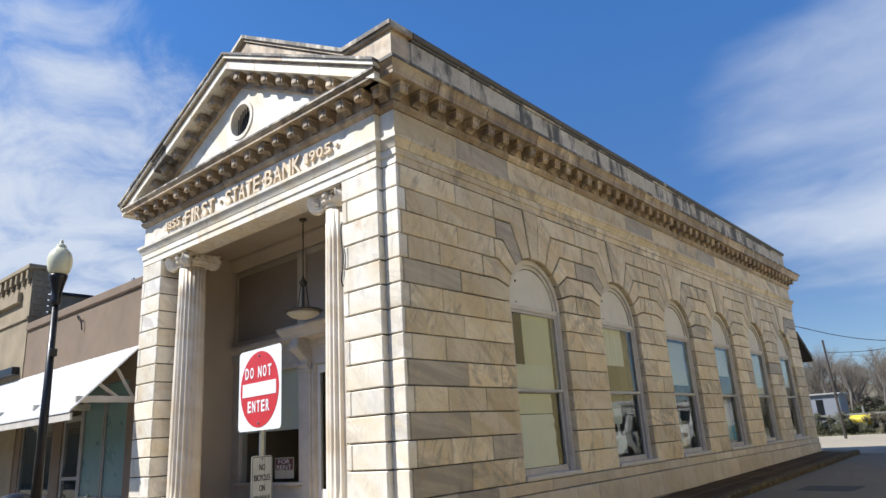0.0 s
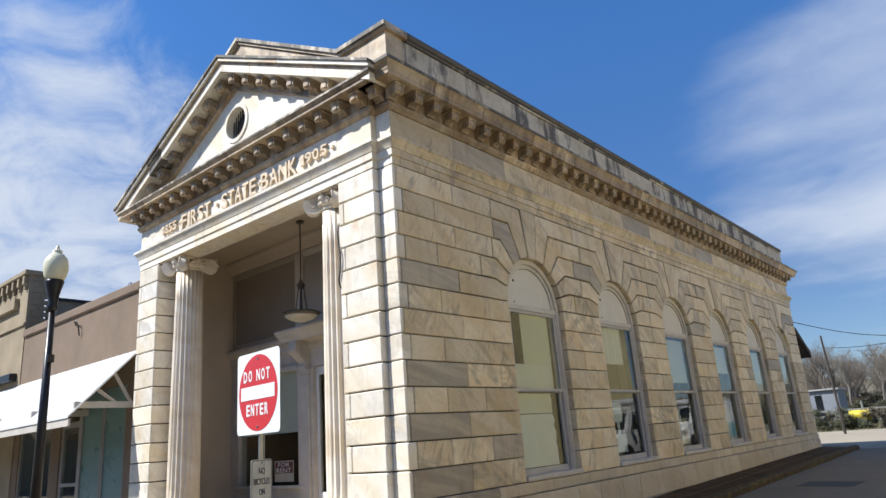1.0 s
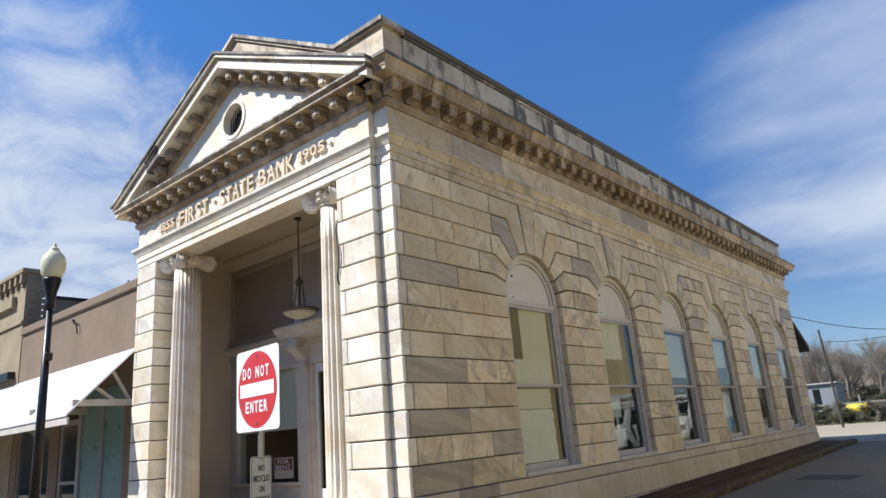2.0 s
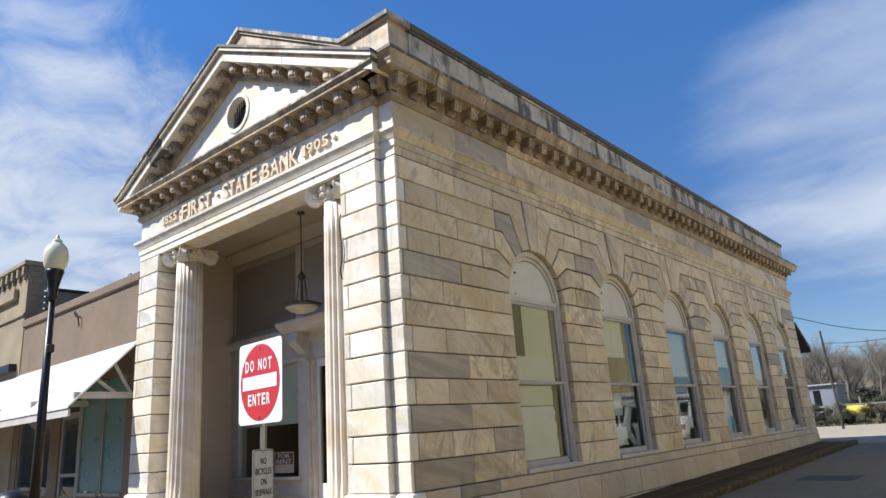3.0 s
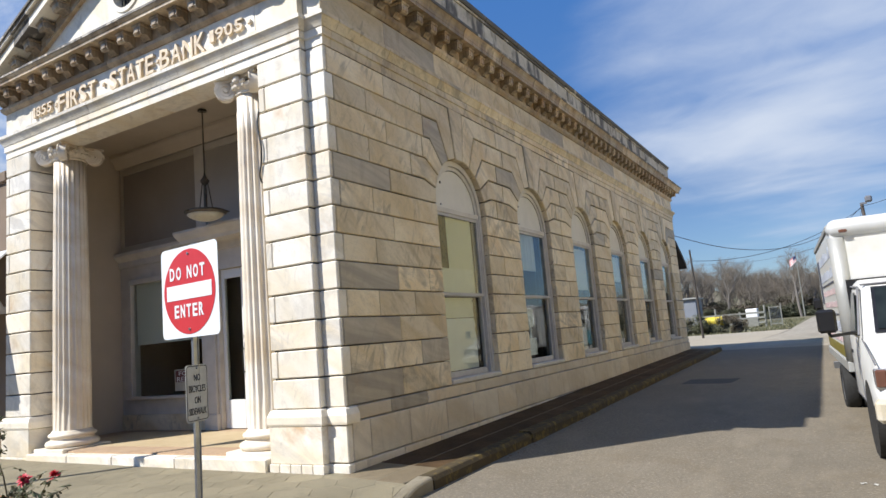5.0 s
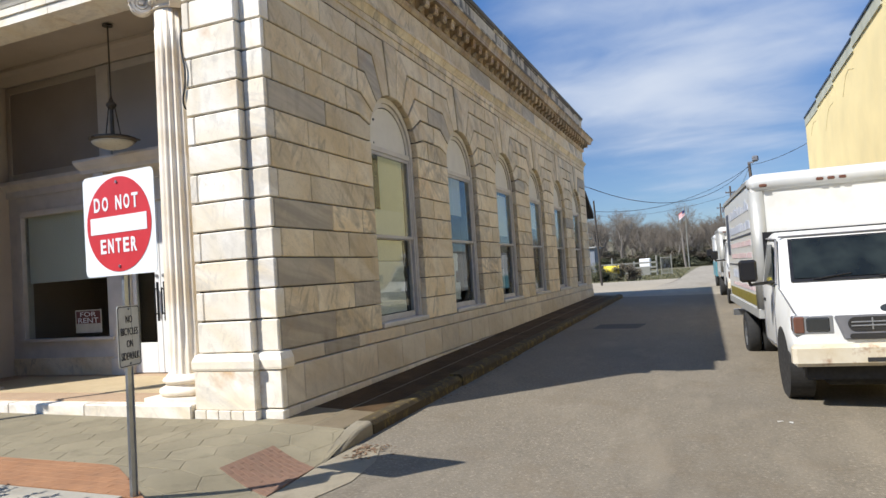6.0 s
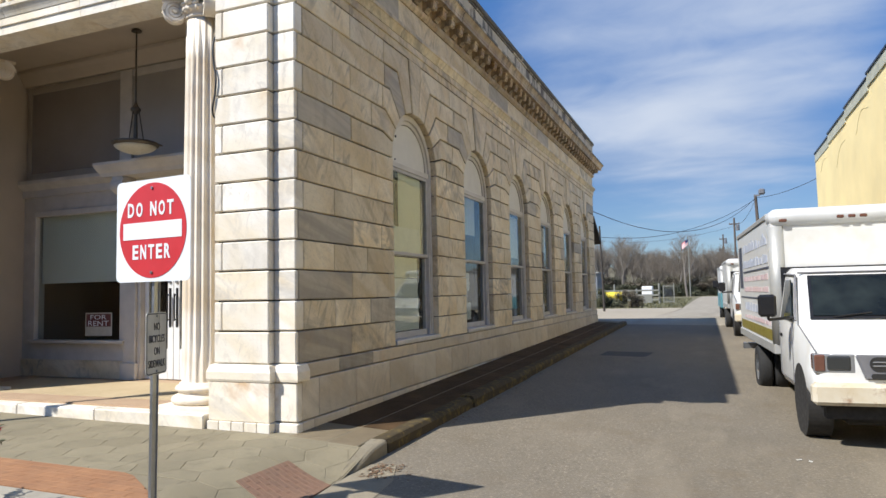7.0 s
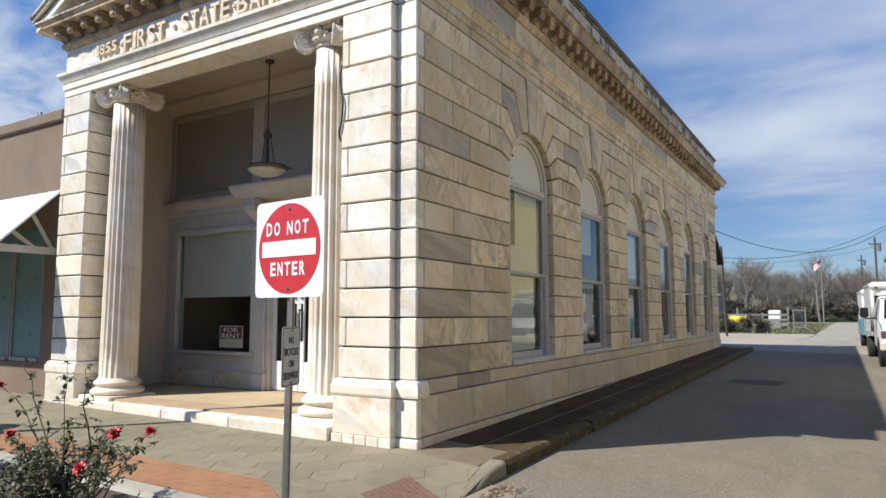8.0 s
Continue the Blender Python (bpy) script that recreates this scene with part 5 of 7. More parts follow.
def hex_field():
    """Hexagonal concrete slabs on the front walk and the corner, with one straight joint across."""
    R = 0.24
    dx, dy = R * 1.5, R * math.sqrt(3)
    for i in range(-24, 5):
        for j in range(-9, 3):
            cx, cy = i * dx - 0.02, j * dy + (dy / 2 if i % 2 else 0) - 0.1
            poly = [(cx + R * math.cos(k * math.pi / 3), cy + R * math.sin(k * math.pi / 3)) for k in range(6)]
            low = 1.80 if cx < 0.2 else 2.42
            for side in ((1, 0, -0.72), (-1, 0, 0.72)):
                q = cut_poly(poly, ((0, 1, -0.20), (0, -1, low), (1, 0.13, 0.875), (-1, 0, 8.3), side) if cy > -0.6 else ((0, 1, -0.20), (0, -1, low), (1, 0.076, 0.985), (-1, 0, 8.3), side))
                if not q:
                    continue
                if max(p[0] for p in q) > 0.15 and min(p[1] for p in q) < -0.24:
                    slope_slab([p for k, p in enumerate(q) if (Vector(p) - Vector(q[k - 1])).length > 0.015])
                else:
                    flag(q, zs, 0.0, PAVING, "paving_slab", WALKWAY)


hex_field()
# Dirt and moss brown, darkened further to put the bank's shade into the slabs.
SHADYMOSS = concrete("shaded_mossy_sidewalk", (0.06, 0.038, 0.02), (0.125, 0.078, 0.04), (0.035, 0.023, 0.014), 1.6, 0.5)
TANWALK = concrete("sunlit_tan_sidewalk", (0.19, 0.148, 0.088), (0.24, 0.19, 0.115), (0.11, 0.08, 0.045), 1.4, 0.4, True)
SHADYMOSS.node_tree.nodes["Principled BSDF"].inputs["Specular IOR Level"].default_value = 0.1
# strip beside the bank, in long slabs: first coloured sunlit, the rest shaded
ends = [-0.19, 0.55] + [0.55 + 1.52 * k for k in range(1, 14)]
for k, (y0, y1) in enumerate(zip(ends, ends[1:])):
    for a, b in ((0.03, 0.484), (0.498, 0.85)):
        flag([(a, y0), (b, y0), (b, y1), (a, y1)], zs, 0.0, SHADYMOSS if k else TANWALK, "paving_slab", WALKWAY)


def ramp():
    bm = bmesh.new()
    n, q = 16, 12
    rows = []
    for j in range(n + 1):
        y = -0.245 - 2.285 * j / n
        x0, x1 = 0.14, 1.02 + 0.16 * j / n
        rows.append([bm.verts.new((x0 + (x1 - x0) * k / q, y, zramp(x0 + (x1 - x0) * k / q, y) - 0.0045)) for k in range(q + 1)])
    for lo, hi in zip(rows, rows[1:]):
        for k in range(q):
            bm.faces.new((lo[k], lo[k + 1], hi[k + 1], hi[k]))
    return tagged(put(bm, "kerb_ramp", JOINTC), "concrete kerb ramp with a brick pad", "ramp", kind="structure")


RAMP = ramp()
# brick pad of the ramp, bricks in running bond
PADB = concrete("worn_brick_paver", (0.185, 0.102, 0.064), (0.22, 0.125, 0.078), (0.15, 0.095, 0.062), 2.0, 0.3, True)
PAD = [Vector(p) for p in ((0.45, -1.55), (1.115, -1.80), (1.085, -1.07), (0.475, -0.83))]
slope_slab([tuple(p) for p in PAD], 0.0005, PADB, "pad_bed", RAMP, 0.004)
for i in range(11):
    for j in range(5):
        s = 0.5 if i % 2 else 0.0
        a, b = max(0, (j - s) / 4.5), min(1, (j + 1 - s) / 4.5)
        if b - a > 0.02:
            flag([tuple(PAD[0].lerp(PAD[1], p).lerp(PAD[3].lerp(PAD[2], p), q)) for p, q in ((a, i / 11), (b, i / 11), (b, (i + 1) / 11), (a, (i + 1) / 11))], zramp, 0.007, PADB, "brick", RAMP, 0.03, 0.0012)


# brick band along the front kerb, with a rounded end
def brick_band():
    y0, y1 = -2.41, -1.81
    nb = 6
    h = (y1 - y0) / nb
    count = 0
    for r in range(nb):
        a, b = y0 + r * h, y0 + (r + 1) * h
        mid = (a + b) / 2
        reach = 0.52 + (0.1 if r % 2 else 0.0)
        x = reach
        while x > -4.6:
            w = 0.2
            q = cut_poly([(x - w, a), (x, a), (x, b), (x - w, b)], ((1, 1.6, -3.33), (1, 3.2, -6.30)))
            if q:
                flag(q, zs, 0.004, BRICKP, "brick", WALKWAY, 0.05, 0.0015)
            x -= w


brick_band()
KERBT = concrete("tan_stained_kerb", (0.235, 0.20, 0.135), (0.29, 0.25, 0.175), (0.14, 0.115, 0.07), 2.5, 0.5)
# worn yellow paint over dirt, toned down further for the bank's shade
KERBY = Mat("yellow_worn_kerb", 0.85)
_n = KERBY.noise(7, 6, 0.7)
KERBY.color(KERBY.mix(KERBY.ramp(_n, 0.38, 0.5), (0.155, 0.115, 0.04), (0.07, 0.054, 0.032)))
KERBY.bump(KERBY.noise(60, 4), 0.3, 0.005)
KERBY.b.inputs["Specular IOR Level"].default_value = 0.15
KERBY = KERBY.mat


def kerb_piece(p, q, w, h0, h1, mat, label, name="kerb"):
    """A length of kerb from p to q, its top following the walk, its foot below the road."""
    p, q = Vector(p), Vector(q)
    d = (q - p).normalized()
    out = Vector((d.y, -d.x))
    bm = bmesh.new()
    ends = []
    for c, h in ((p, h0), (q, h1)):
        z = zs(c.x, c.y) + h
        ends.append([bm.verts.new((*(c + out * o2), zz)) for o2, zz in ((0, z - 0.5), (w + 0.03, z - 0.5), (w + 0.02, z - 0.05), (w - 0.015, z - 0.008), (w - 0.04, z), (0, z))])
    for k in range(6):
        bm.faces.new((ends[0][k], ends[0][(k + 1) % 6], ends[1][(k + 1) % 6], ends[1][k]))
    bm.faces.new(ends[0][::-1])
    bm.faces.new(ends[1])
    return tagged(put(bm, name, mat), label, "kerb", kind="structure")




def kerb_end():
    """The last length of kerb, bent inwards and sinking with the ramp."""
    bm = bmesh.new()
    rings = []
    for k in range(9):
        t = k / 8
        x0, x1, y = 0.862 + 0.125 * t, 1.03 + 0.03 * t, 0.095 - 0.80 * t
        z = zramp(x0, y) + 0.012 - 0.006 * t
        zo = max(z - 0.03 * t, zr(x1, y) + 0.012)
        foot = z - 0.4
        rings.append([bm.verts.new((x, y, zz)) for x, zz in ((x0, foot), (x1 + 0.02, foot), (x1 + 0.012, zo - 0.03), (x1 - 0.002, zo - 0.012), (x1 - 0.03, zo), (x0, z))])
    for lo, hi in zip(rings, rings[1:]):
        for k in range(6):
            bm.faces.new((lo[k], lo[(k + 1) % 6], hi[(k + 1) % 6], hi[k]))
    bm.faces.new(rings[0])
    bm.faces.new(rings[-1][::-1])
    return tagged(put(bm, "kerb", KERBT), "tan concrete kerb end beside the ramp", "kerb", kind="structure")


kerb_end()
for k, (a, b) in enumerate(((0.11, 2.76), (2.775, 5.9), (5.91, 9.0), (9.01, 12.1), (12.11, 15.2), (15.21, 18.2), (18.21, 21.2))):
    kerb_piece((0.865, a), (0.865, b), 0.185 if k == 1 else 0.165, 0.034 if k == 1 else 0.012, 0.012, KERBY, "worn yellow painted kerb")
kerb_piece((-18, -2.42), (0.30, -2.42), 0.20, 0.01, 0.01, KERB, "concrete kerb edging the planting bed")
strip([(1.7, 9.9), (2.75, 9.95), (2.85, 11.0), (1.75, 10.9)], zr, 0.004, PATCH, "road_patch", "dark asphalt patch on the road")
strip([(0.03, 21.2), (0.9, 21.2), (1.3, 24), (2.3, 33), (2.5, 37.5), (-12, 37.5), (-12, 21.2)], zr, 0.006, DIRT, "dirt_lot", "pale bare dirt lot behind the bank")
SAND = concrete("gutter_sand", (0.25, 0.21, 0.145), (0.31, 0.265, 0.185), (0.17, 0.14, 0.092), 2.2, 0.4)
strip([(1.10, -0.35), (1.33, -0.28), (1.52, -0.75), (1.58, -1.30), (1.46, -1.85), (1.50, -2.35), (1.22, -2.75), (1.12, -2.5), (1.13, -1.6), (1.08, -0.95)], zr, 0.006, SAND, "road_dirt", "pale sand washed against the kerb ramp")
LEAF = plain("dead_leaves", (0.15, 0.09, 0.05), 0.9, 0, 0.3, 20)


def leaf_litter():
    rnd = random.Random(5)
    bm = bmesh.new()
    for _ in range(260):
        if rnd.random() < 0.45:
            x, y = 1.17 + abs(rnd.gauss(0, 0.18)), rnd.uniform(-0.75, -0.25)
            z = zr(x, y)
        elif rnd.random() < 0.5:
            x, y = 1.13 + abs(rnd.gauss(0, 0.05)), rnd.uniform(0, 18)
            z = zr(x, y)
        else:
            x, y = 0.06 + abs(rnd.gauss(0, 0.05)), rnd.uniform(0.1, 15)
            z = zs(x, y) + 0.004
        a, s = rnd.uniform(0, 6.28), rnd.uniform(0.012, 0.035)
        vs = [bm.verts.new((x + s * math.cos(a + t) * f, y + s * math.sin(a + t) * f, z + 0.006 + rnd.uniform(0, 0.012))) for t, f in ((0, 1), (1.3, 0.5), (3.14, 1), (4.5, 0.5))]
        bm.faces.new(vs)
    tagged(put(bm, "leaf_litter", LEAF), "dry brown leaves along the gutter", "leaves", kind="stuff")


leaf_litter()

# ---------------------------------------------------------------- signs on the post
SIGNW = plain("white_reflective_sheet", (0.74, 0.77, 0.77), 0.35, 0, 0.03, 3)
INK = plain("black_ink", (0.03, 0.03, 0.035), 0.5)


def rounded(w, h, r, n=6):
    pts = []
    for cx, cz, a0 in ((w / 2 - r, h / 2 - r, 0), (-w / 2 + r, h / 2 - r, 90), (-w / 2 + r, -h / 2 + r, 180), (w / 2 - r, -h / 2 + r, 270)):
        for k in range(n + 1):
            a = radians(a0 + 90 * k / n)
            pts.append((cx + r * math.cos(a), cz + r * math.sin(a)))
    return pts


def plate(w, h, r, y, t):
    return prism(bmesh.new(), [(x, y, z) for x, z in rounded(w, h, r)], (0, t, 0))


post = thing("sign_post", "galvanised steel sign post set at the sidewalk corner", "sign post", (0.365, -2.385, zs(0.37, -2.4)), 0)
bm = bmesh.new()
prof = [(-0.035, 0.012), (-0.022, 0.012), (-0.014, -0.012), (0.014, -0.012), (0.022, 0.012), (0.035, 0.012), (0.035, 0.016), (0.020, 0.016), (0.012, -0.008), (-0.012, -0.008), (-0.020, 0.016), (-0.035, 0.016)]
prism(bm, [(x * 0.9 , y * 1.4, -0.3) for x, y in prof], (0.03, 0.0, 2.45))
part("channel", bm, STEEL, post)
dne = thing("do_not_enter_sign", "square white sign with red disc reading do not enter", "road sign", (0.405, -2.43, 1.972), -5.0)
part("plate", plate(0.785, 0.765, 0.045, 0, 0.004), SIGNW, dne)
bm = bmesh.new()
prism(bm, [(0.355 * math.cos(k * math.tau / 64), -0.003, 0.355 * math.sin(k * math.tau / 64)) for k in range(64)], (0, 0.002, 0))
part("red_disc", bm, REDP, dne)
part("bar", boxed(-0.31, 0.31, -0.006, -0.0035, -0.064, 0.062), SIGNW, dne)
for body, x0, x1, z in (("DO", -0.262, -0.10, 0.16), ("NOT", -0.018, 0.226, 0.16), ("ENTER", -0.205, 0.195, -0.16)):
    word(body, x0, x1, 0.108, 0.002, SIGNW, "letter", dne, lambda x, z=z: pose(x, -0.005, z, 90, 0, 0), 0.34, 0.03)
for z in (0.315, -0.315):
    bm = bmesh.new()
    tube(bm, (0, -0.012, z), (0, 0.0, z), 0.011, n=8)
    part("bolt", bm, STEEL, dne)
nb = thing("no_bicycles_sign", "small weathered white sign reading no bicycles on sidewalk", "road sign", (0.425, -2.40, 1.135), 107)
SIGNG = plain("weathered_white_sheet", (0.50, 0.49, 0.44), 0.45, 0, 0.12, 9)
part("plate", plate(0.30, 0.455, 0.03, 0, 0.003), SIGNG, nb)
bm = bmesh.new()
o1, i1 = rounded(0.285, 0.44, 0.026), rounded(0.272, 0.427, 0.022)
va, vb = [[bm.verts.new((x, -0.0025, z)) for x, z in q] for q in (o1, i1)]
for k in range(len(va)):
    bm.faces.new((va[k], va[(k + 1) % len(va)], vb[(k + 1) % len(va)], vb[k]))
part("border", bm, INK, nb)
for body, w, z in (("NO", 0.085, 0.125), ("BICYCLES", 0.225, 0.035), ("ON", 0.08, -0.055), ("SIDEWALK", 0.235, -0.145)):
    text(body, w, 0.055, 0.002, INK, "lettering", nb, pose(0, -0.003, z, 90, 0, 0))
for z in (0.2, -0.2):
    bm = bmesh.new()
    tube(bm, (0, -0.01, z), (0, 0.0, z), 0.009, n=8)
    part("bolt", bm, STEEL, nb)


# ---------------------------------------------------------------- rose bush in the kerbside bed
STEM = plain("rose_stem", (0.10, 0.085, 0.05), 0.7, 0, 0.2, 20)
SOIL = concrete("bed_soil", (0.07, 0.05, 0.035), (0.09, 0.065, 0.045), (0.05, 0.04, 0.03), 3, 0.5)


def leaf_mat(name, a, b, rough=0.5):
    m = Mat(name, rough)
    m.b.inputs["Specular IOR Level"].default_value = 0.5 if rough < 0.7 else 0.05
    m.color(m.mix(m.island(), a, b))
    m.b.inputs["Subsurface Weight"].default_value = 0.0
    return m.mat


ROSELEAF = leaf_mat("rose_leaf", (0.05, 0.075, 0.03), (0.13, 0.11, 0.05))
PETAL = leaf_mat("rose_petal", (0.40, 0.006, 0.018), (0.56, 0.014, 0.035))


def leaf(bm, p, d, up, s):
    side = d.cross(up).normalized()
    up = side.cross(d).normalized()
    pts = [p, p + d * s * 0.35 + side * s * 0.3 - up * s * 0.05, p + d * s * 0.75 + side * s * 0.22 - up * s * 0.1, p + d * s - up * s * 0.2,
           p + d * s * 0.75 - side * s * 0.22 - up * s * 0.1, p + d * s * 0.35 - side * s * 0.3 - up * s * 0.05]
    mid = p + d * s * 0.5 + up * s * 0.06
    vs = [bm.verts.new(q) for q in pts]
    m = bm.verts.new(mid)
    for k in range(6):
        bm.faces.new((m, vs[k], vs[(k + 1) % 6]))


def rose_bush(at, seed, height, spread, canes, leaves, blooms):
    """Canes from one crown, each with side shoots and leaves; blooms: offsets of the flowers, each on a cane of its own."""
    rnd = random.Random(seed)
    bush = thing("rose_bush", "straggly red rose bush in the kerbside bed", "rose bush", at)
    lv = bmesh.new()
    ends = [Vector(b) for b in blooms]
    for c in range(canes):
        a = rnd.uniform(0, math.tau)
        lean = rnd.uniform(0.15, 1.0) * spread
        ends.append(Vector((math.cos(a) * lean, math.sin(a) * lean, height * rnd.uniform(0.4, 0.85))))
    for c, end in enumerate(ends):
        cane = bmesh.new()
        p = Vector((rnd.gauss(0, 0.10), rnd.gauss(0, 0.10), -0.05))
        n = 7
        start, r = p.copy(), rnd.uniform(0.006, 0.010)
        mid = start.lerp(end, 0.5) + Vector((0, 0, 0.18 * end.length))
        for k in range(n):
            t = (k + 1) / n
            q = start.lerp(mid, t).lerp(mid.lerp(end, t), t)
            if k < n - 1:
                q += Vector((rnd.gauss(0, 0.02), rnd.gauss(0, 0.02), 0))
            tube(cane, p, q, r * (1 - 0.1 * k), r * (1 - 0.1 * (k + 1)), n=5, caps=False)
            if k >= 2:
                for _ in range(2 if k < n - 1 else 1):
                    e = Vector((rnd.gauss(0, 1), rnd.gauss(0, 1), rnd.uniform(0.0, 1.0))).normalized()
                    tip = q + e * rnd.uniform(0.05, 0.17) * (0.5 if k > 4 else 1.0)
                    tube(cane, q, tip, 0.0035, 0.002, n=4, caps=False)
                    for _ in range(leaves):
                        dd = Vector((rnd.gauss(0, 1), rnd.gauss(0, 1), rnd.gauss(0, 0.6))).normalized()
                        leaf(lv, q.lerp(tip, rnd.uniform(0.2, 1.05)), dd, Vector((0.1, 0.2, 1)), rnd.uniform(0.03, 0.06))
            p = q
        part("cane", cane, STEM, bush)
    tagged(part("leaves", lv, ROSELEAF, bush), kind="stuff")
    for t in blooms[:6]:
        bm = bmesh.new()
        for ring, (cnt, tilt, s) in enumerate(((6, 0.1, 0.055), (6, 0.55, 0.05), (5, 0.95, 0.042), (4, 1.25, 0.034))):
            for k in range(cnt):
                a = k * math.tau / cnt + ring
                leaf(bm, Vector((0, 0, 0.005 * ring)), Vector((math.cos(a) * math.cos(tilt), math.sin(a) * math.cos(tilt), math.sin(tilt))), Vector((0, 0, 1)), s * 1.05)
        o = part("rose", bm, PETAL, bush, "red rose bloom")
        o.matrix_local = Matrix.Translation(t) @ pose(0, 0, 0, rnd.uniform(10, 45), rnd.uniform(-20, 20), 0)
    return bush


rose_bush((-0.80, -3.42, -0.08), 6, 0.80, 0.80, 44, 6, ((-0.97, 0.02, 0.96), (-0.63, -0.06, 0.62), (-0.29, -0.08, 0.52), (0.29, -0.05, 0.47), (0.56, 0.02, 0.72), (0.95, 0.02, 0.76), (-0.75, 0.05, 1.14), (-0.13, 0.06, 1.16), (0.14, 0.04, 1.14)))
strip([(-6, -4.0), (0.2, -4.0), (0.2, -2.63), (-6, -2.63)], zs, -0.03, SOIL, "planting_bed", "dark soil of the kerbside planting bed", 0.3)
kerb_piece((0.2, -4.02), (-6, -4.02), -0.18, 0.0, 0.0, KERB, "outer concrete kerb of the planting bed")
kerb_piece((0.2, -2.64), (0.2, -4.02), -0.18, 0.0, 0.0, KERB, "outer concrete kerb of the planting bed")


# scraps of paper on the road
SCRAP = plain("dirty_paper", (0.50, 0.48, 0.43), 0.8, 0, 0.1, 20)
for x, y, a in ((4.99, 1.61, 20), (5.09, 1.59, 75)):
    bm = bmesh.new()
    q = [bm.verts.new((u, v, w)) for u, v, w in ((-0.05, -0.03, 0.0), (0.0, -0.035, 0.012), (0.05, -0.02, 0.002), (0.045, 0.03, 0.01), (-0.01, 0.035, 0.004), (-0.05, 0.02, 0.014))]
    bm.faces.new((q[0], q[1], q[4], q[5]))
    bm.faces.new((q[1], q[2], q[3], q[4]))
    scrap = put(bm, "paper_scrap", SCRAP)
    scrap.matrix_world = pose(x, y, zr(x, y) + 0.004, 0, 0, a) @ Matrix.Diagonal((0.6, 0.6, 0.6, 1))
    tagged(scrap, "small crumpled scrap of white paper on the road", "litter", "paper scraps")


# ---------------------------------------------------------------- street lamp, bin, shops on the left
GLOBE = plain("cream_globe", (0.72, 0.70, 0.50), 0.25, 0, 0.05, 3)
sl = thing("street_lamp", "black cast street lamp with cream acorn globe", "street lamp", (-5.2, -2.32, zs(-5.2, -2.3)))
part("base", lathe(bmesh.new(), [(0.2, -0.1), (0.2, 0.12), (0.16, 0.2), (0.14, 0.5), (0.10, 0.62), (0.085, 0.7)], n=16), BLACKM, sl)
part("pole", lathe(bmesh.new(), [(0.075, 0.7), (0.062, 2.0), (0.046, 3.75)], n=16), BLACKM, sl, "", True)
part("collar", lathe(bmesh.new(), [(0.06, 3.74), (0.075, 3.80), (0.065, 3.86), (0.08, 3.98), (0.12, 4.15), (0.135, 4.20), (0.13, 4.23)], n=20), BLACKM, sl, "", True)
part("globe", lathe(bmesh.new(), [(0.12, 4.23), (0.155, 4.29), (0.18, 4.40), (0.18, 4.49), (0.155, 4.58), (0.10, 4.65), (0.07, 4.67), (0.078, 4.695), (0.06, 4.72), (0.025, 4.745), (0.03, 4.775), (0.01, 4.81)], n=28), GLOBE, sl, "cream acorn globe", True)
part("photo_cell", boxed(0.05, 0.13, -0.05, 0.05, 2.94, 3.06, 0.01), BLACKM, sl)

tb = thing("litter_bin", "dark domed metal litter bin on the sidewalk", "litter bin", (-5.75, -2.4, zs(-5.7, -2.4)))
part("body", lathe(bmesh.new(), [(0.24, 0), (0.27, 0.02), (0.28, 0.7), (0.29, 0.72)], n=24), BLACKM, tb)
part("dome", lathe(bmesh.new(), [(0.30, 0.72), (0.30, 0.76), (0.26, 0.88), (0.17, 0.97), (0.05, 1.0), (0.01, 1.0)], n=24), BLACKM, tb, "", True)
rose_bush((-4.55, -3.0, 0.0), 9, 1.0, 0.5, 9, 4, ((0.3, 0.0, 0.8),))
rose_bush((-3.3, -3.05, 0.0), 12, 1.0, 0.4, 8, 4, ((-0.2, 0.1, 0.85),))

shop = thing("brown_shop", "single-storey brown stucco shop with white metal awning", "building")
SX0, SX1, SY = -13.95, -7.45, 0.12
SHOPF = plain("grey_aluminium_frame", (0.30, 0.29, 0.275), 0.45, 0.2, 0.1, 5)
TEAL = plain("teal_window_film", (0.13, 0.235, 0.235), 0.3, 0, 0.1, 0.9)
AWN = Mat("white_metal_roofing", 0.35, 0.1)
AWN.color(AWN.mix(AWN.ramp(AWN.noise(2, 4), 0.3, 0.7), (0.74, 0.74, 0.73), (0.82, 0.82, 0.81)))
AWN = AWN.mat
for a, b, z0, z1 in ((SX0, SX1, 3.0, 5.0), (-7.86, SX1, 0, 2.998), (-13.95, -13.6, 0, 2.998), (-11.55, -11.05, 0, 2.998), (-10.0, -7.862, 0, 0.64), (-13.598, -11.552, 0, 0.64)):
    part("wall", boxed(a, b, SY, SY + 0.3, z0, z1), BROWNST, shop)
part("coping", boxed(SX0, SX1, SY - 0.06, SY + 0.36, 4.86, 5.06, 0.02), BROWNST, shop)
part("side_wall", boxed(SX0, SX0 + 0.3, SY + 0.31, 16, 0, 4.9), BROWNST, shop)
part("roof", boxed(SX0 + 0.31, SX1, SY + 0.31, 16, 4.3, 4.4), DARK, shop)
# room painted near-black to look unlit behind the shop windows
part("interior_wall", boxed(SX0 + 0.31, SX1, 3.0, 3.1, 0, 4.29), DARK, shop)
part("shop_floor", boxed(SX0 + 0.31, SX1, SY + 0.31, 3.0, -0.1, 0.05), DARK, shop)
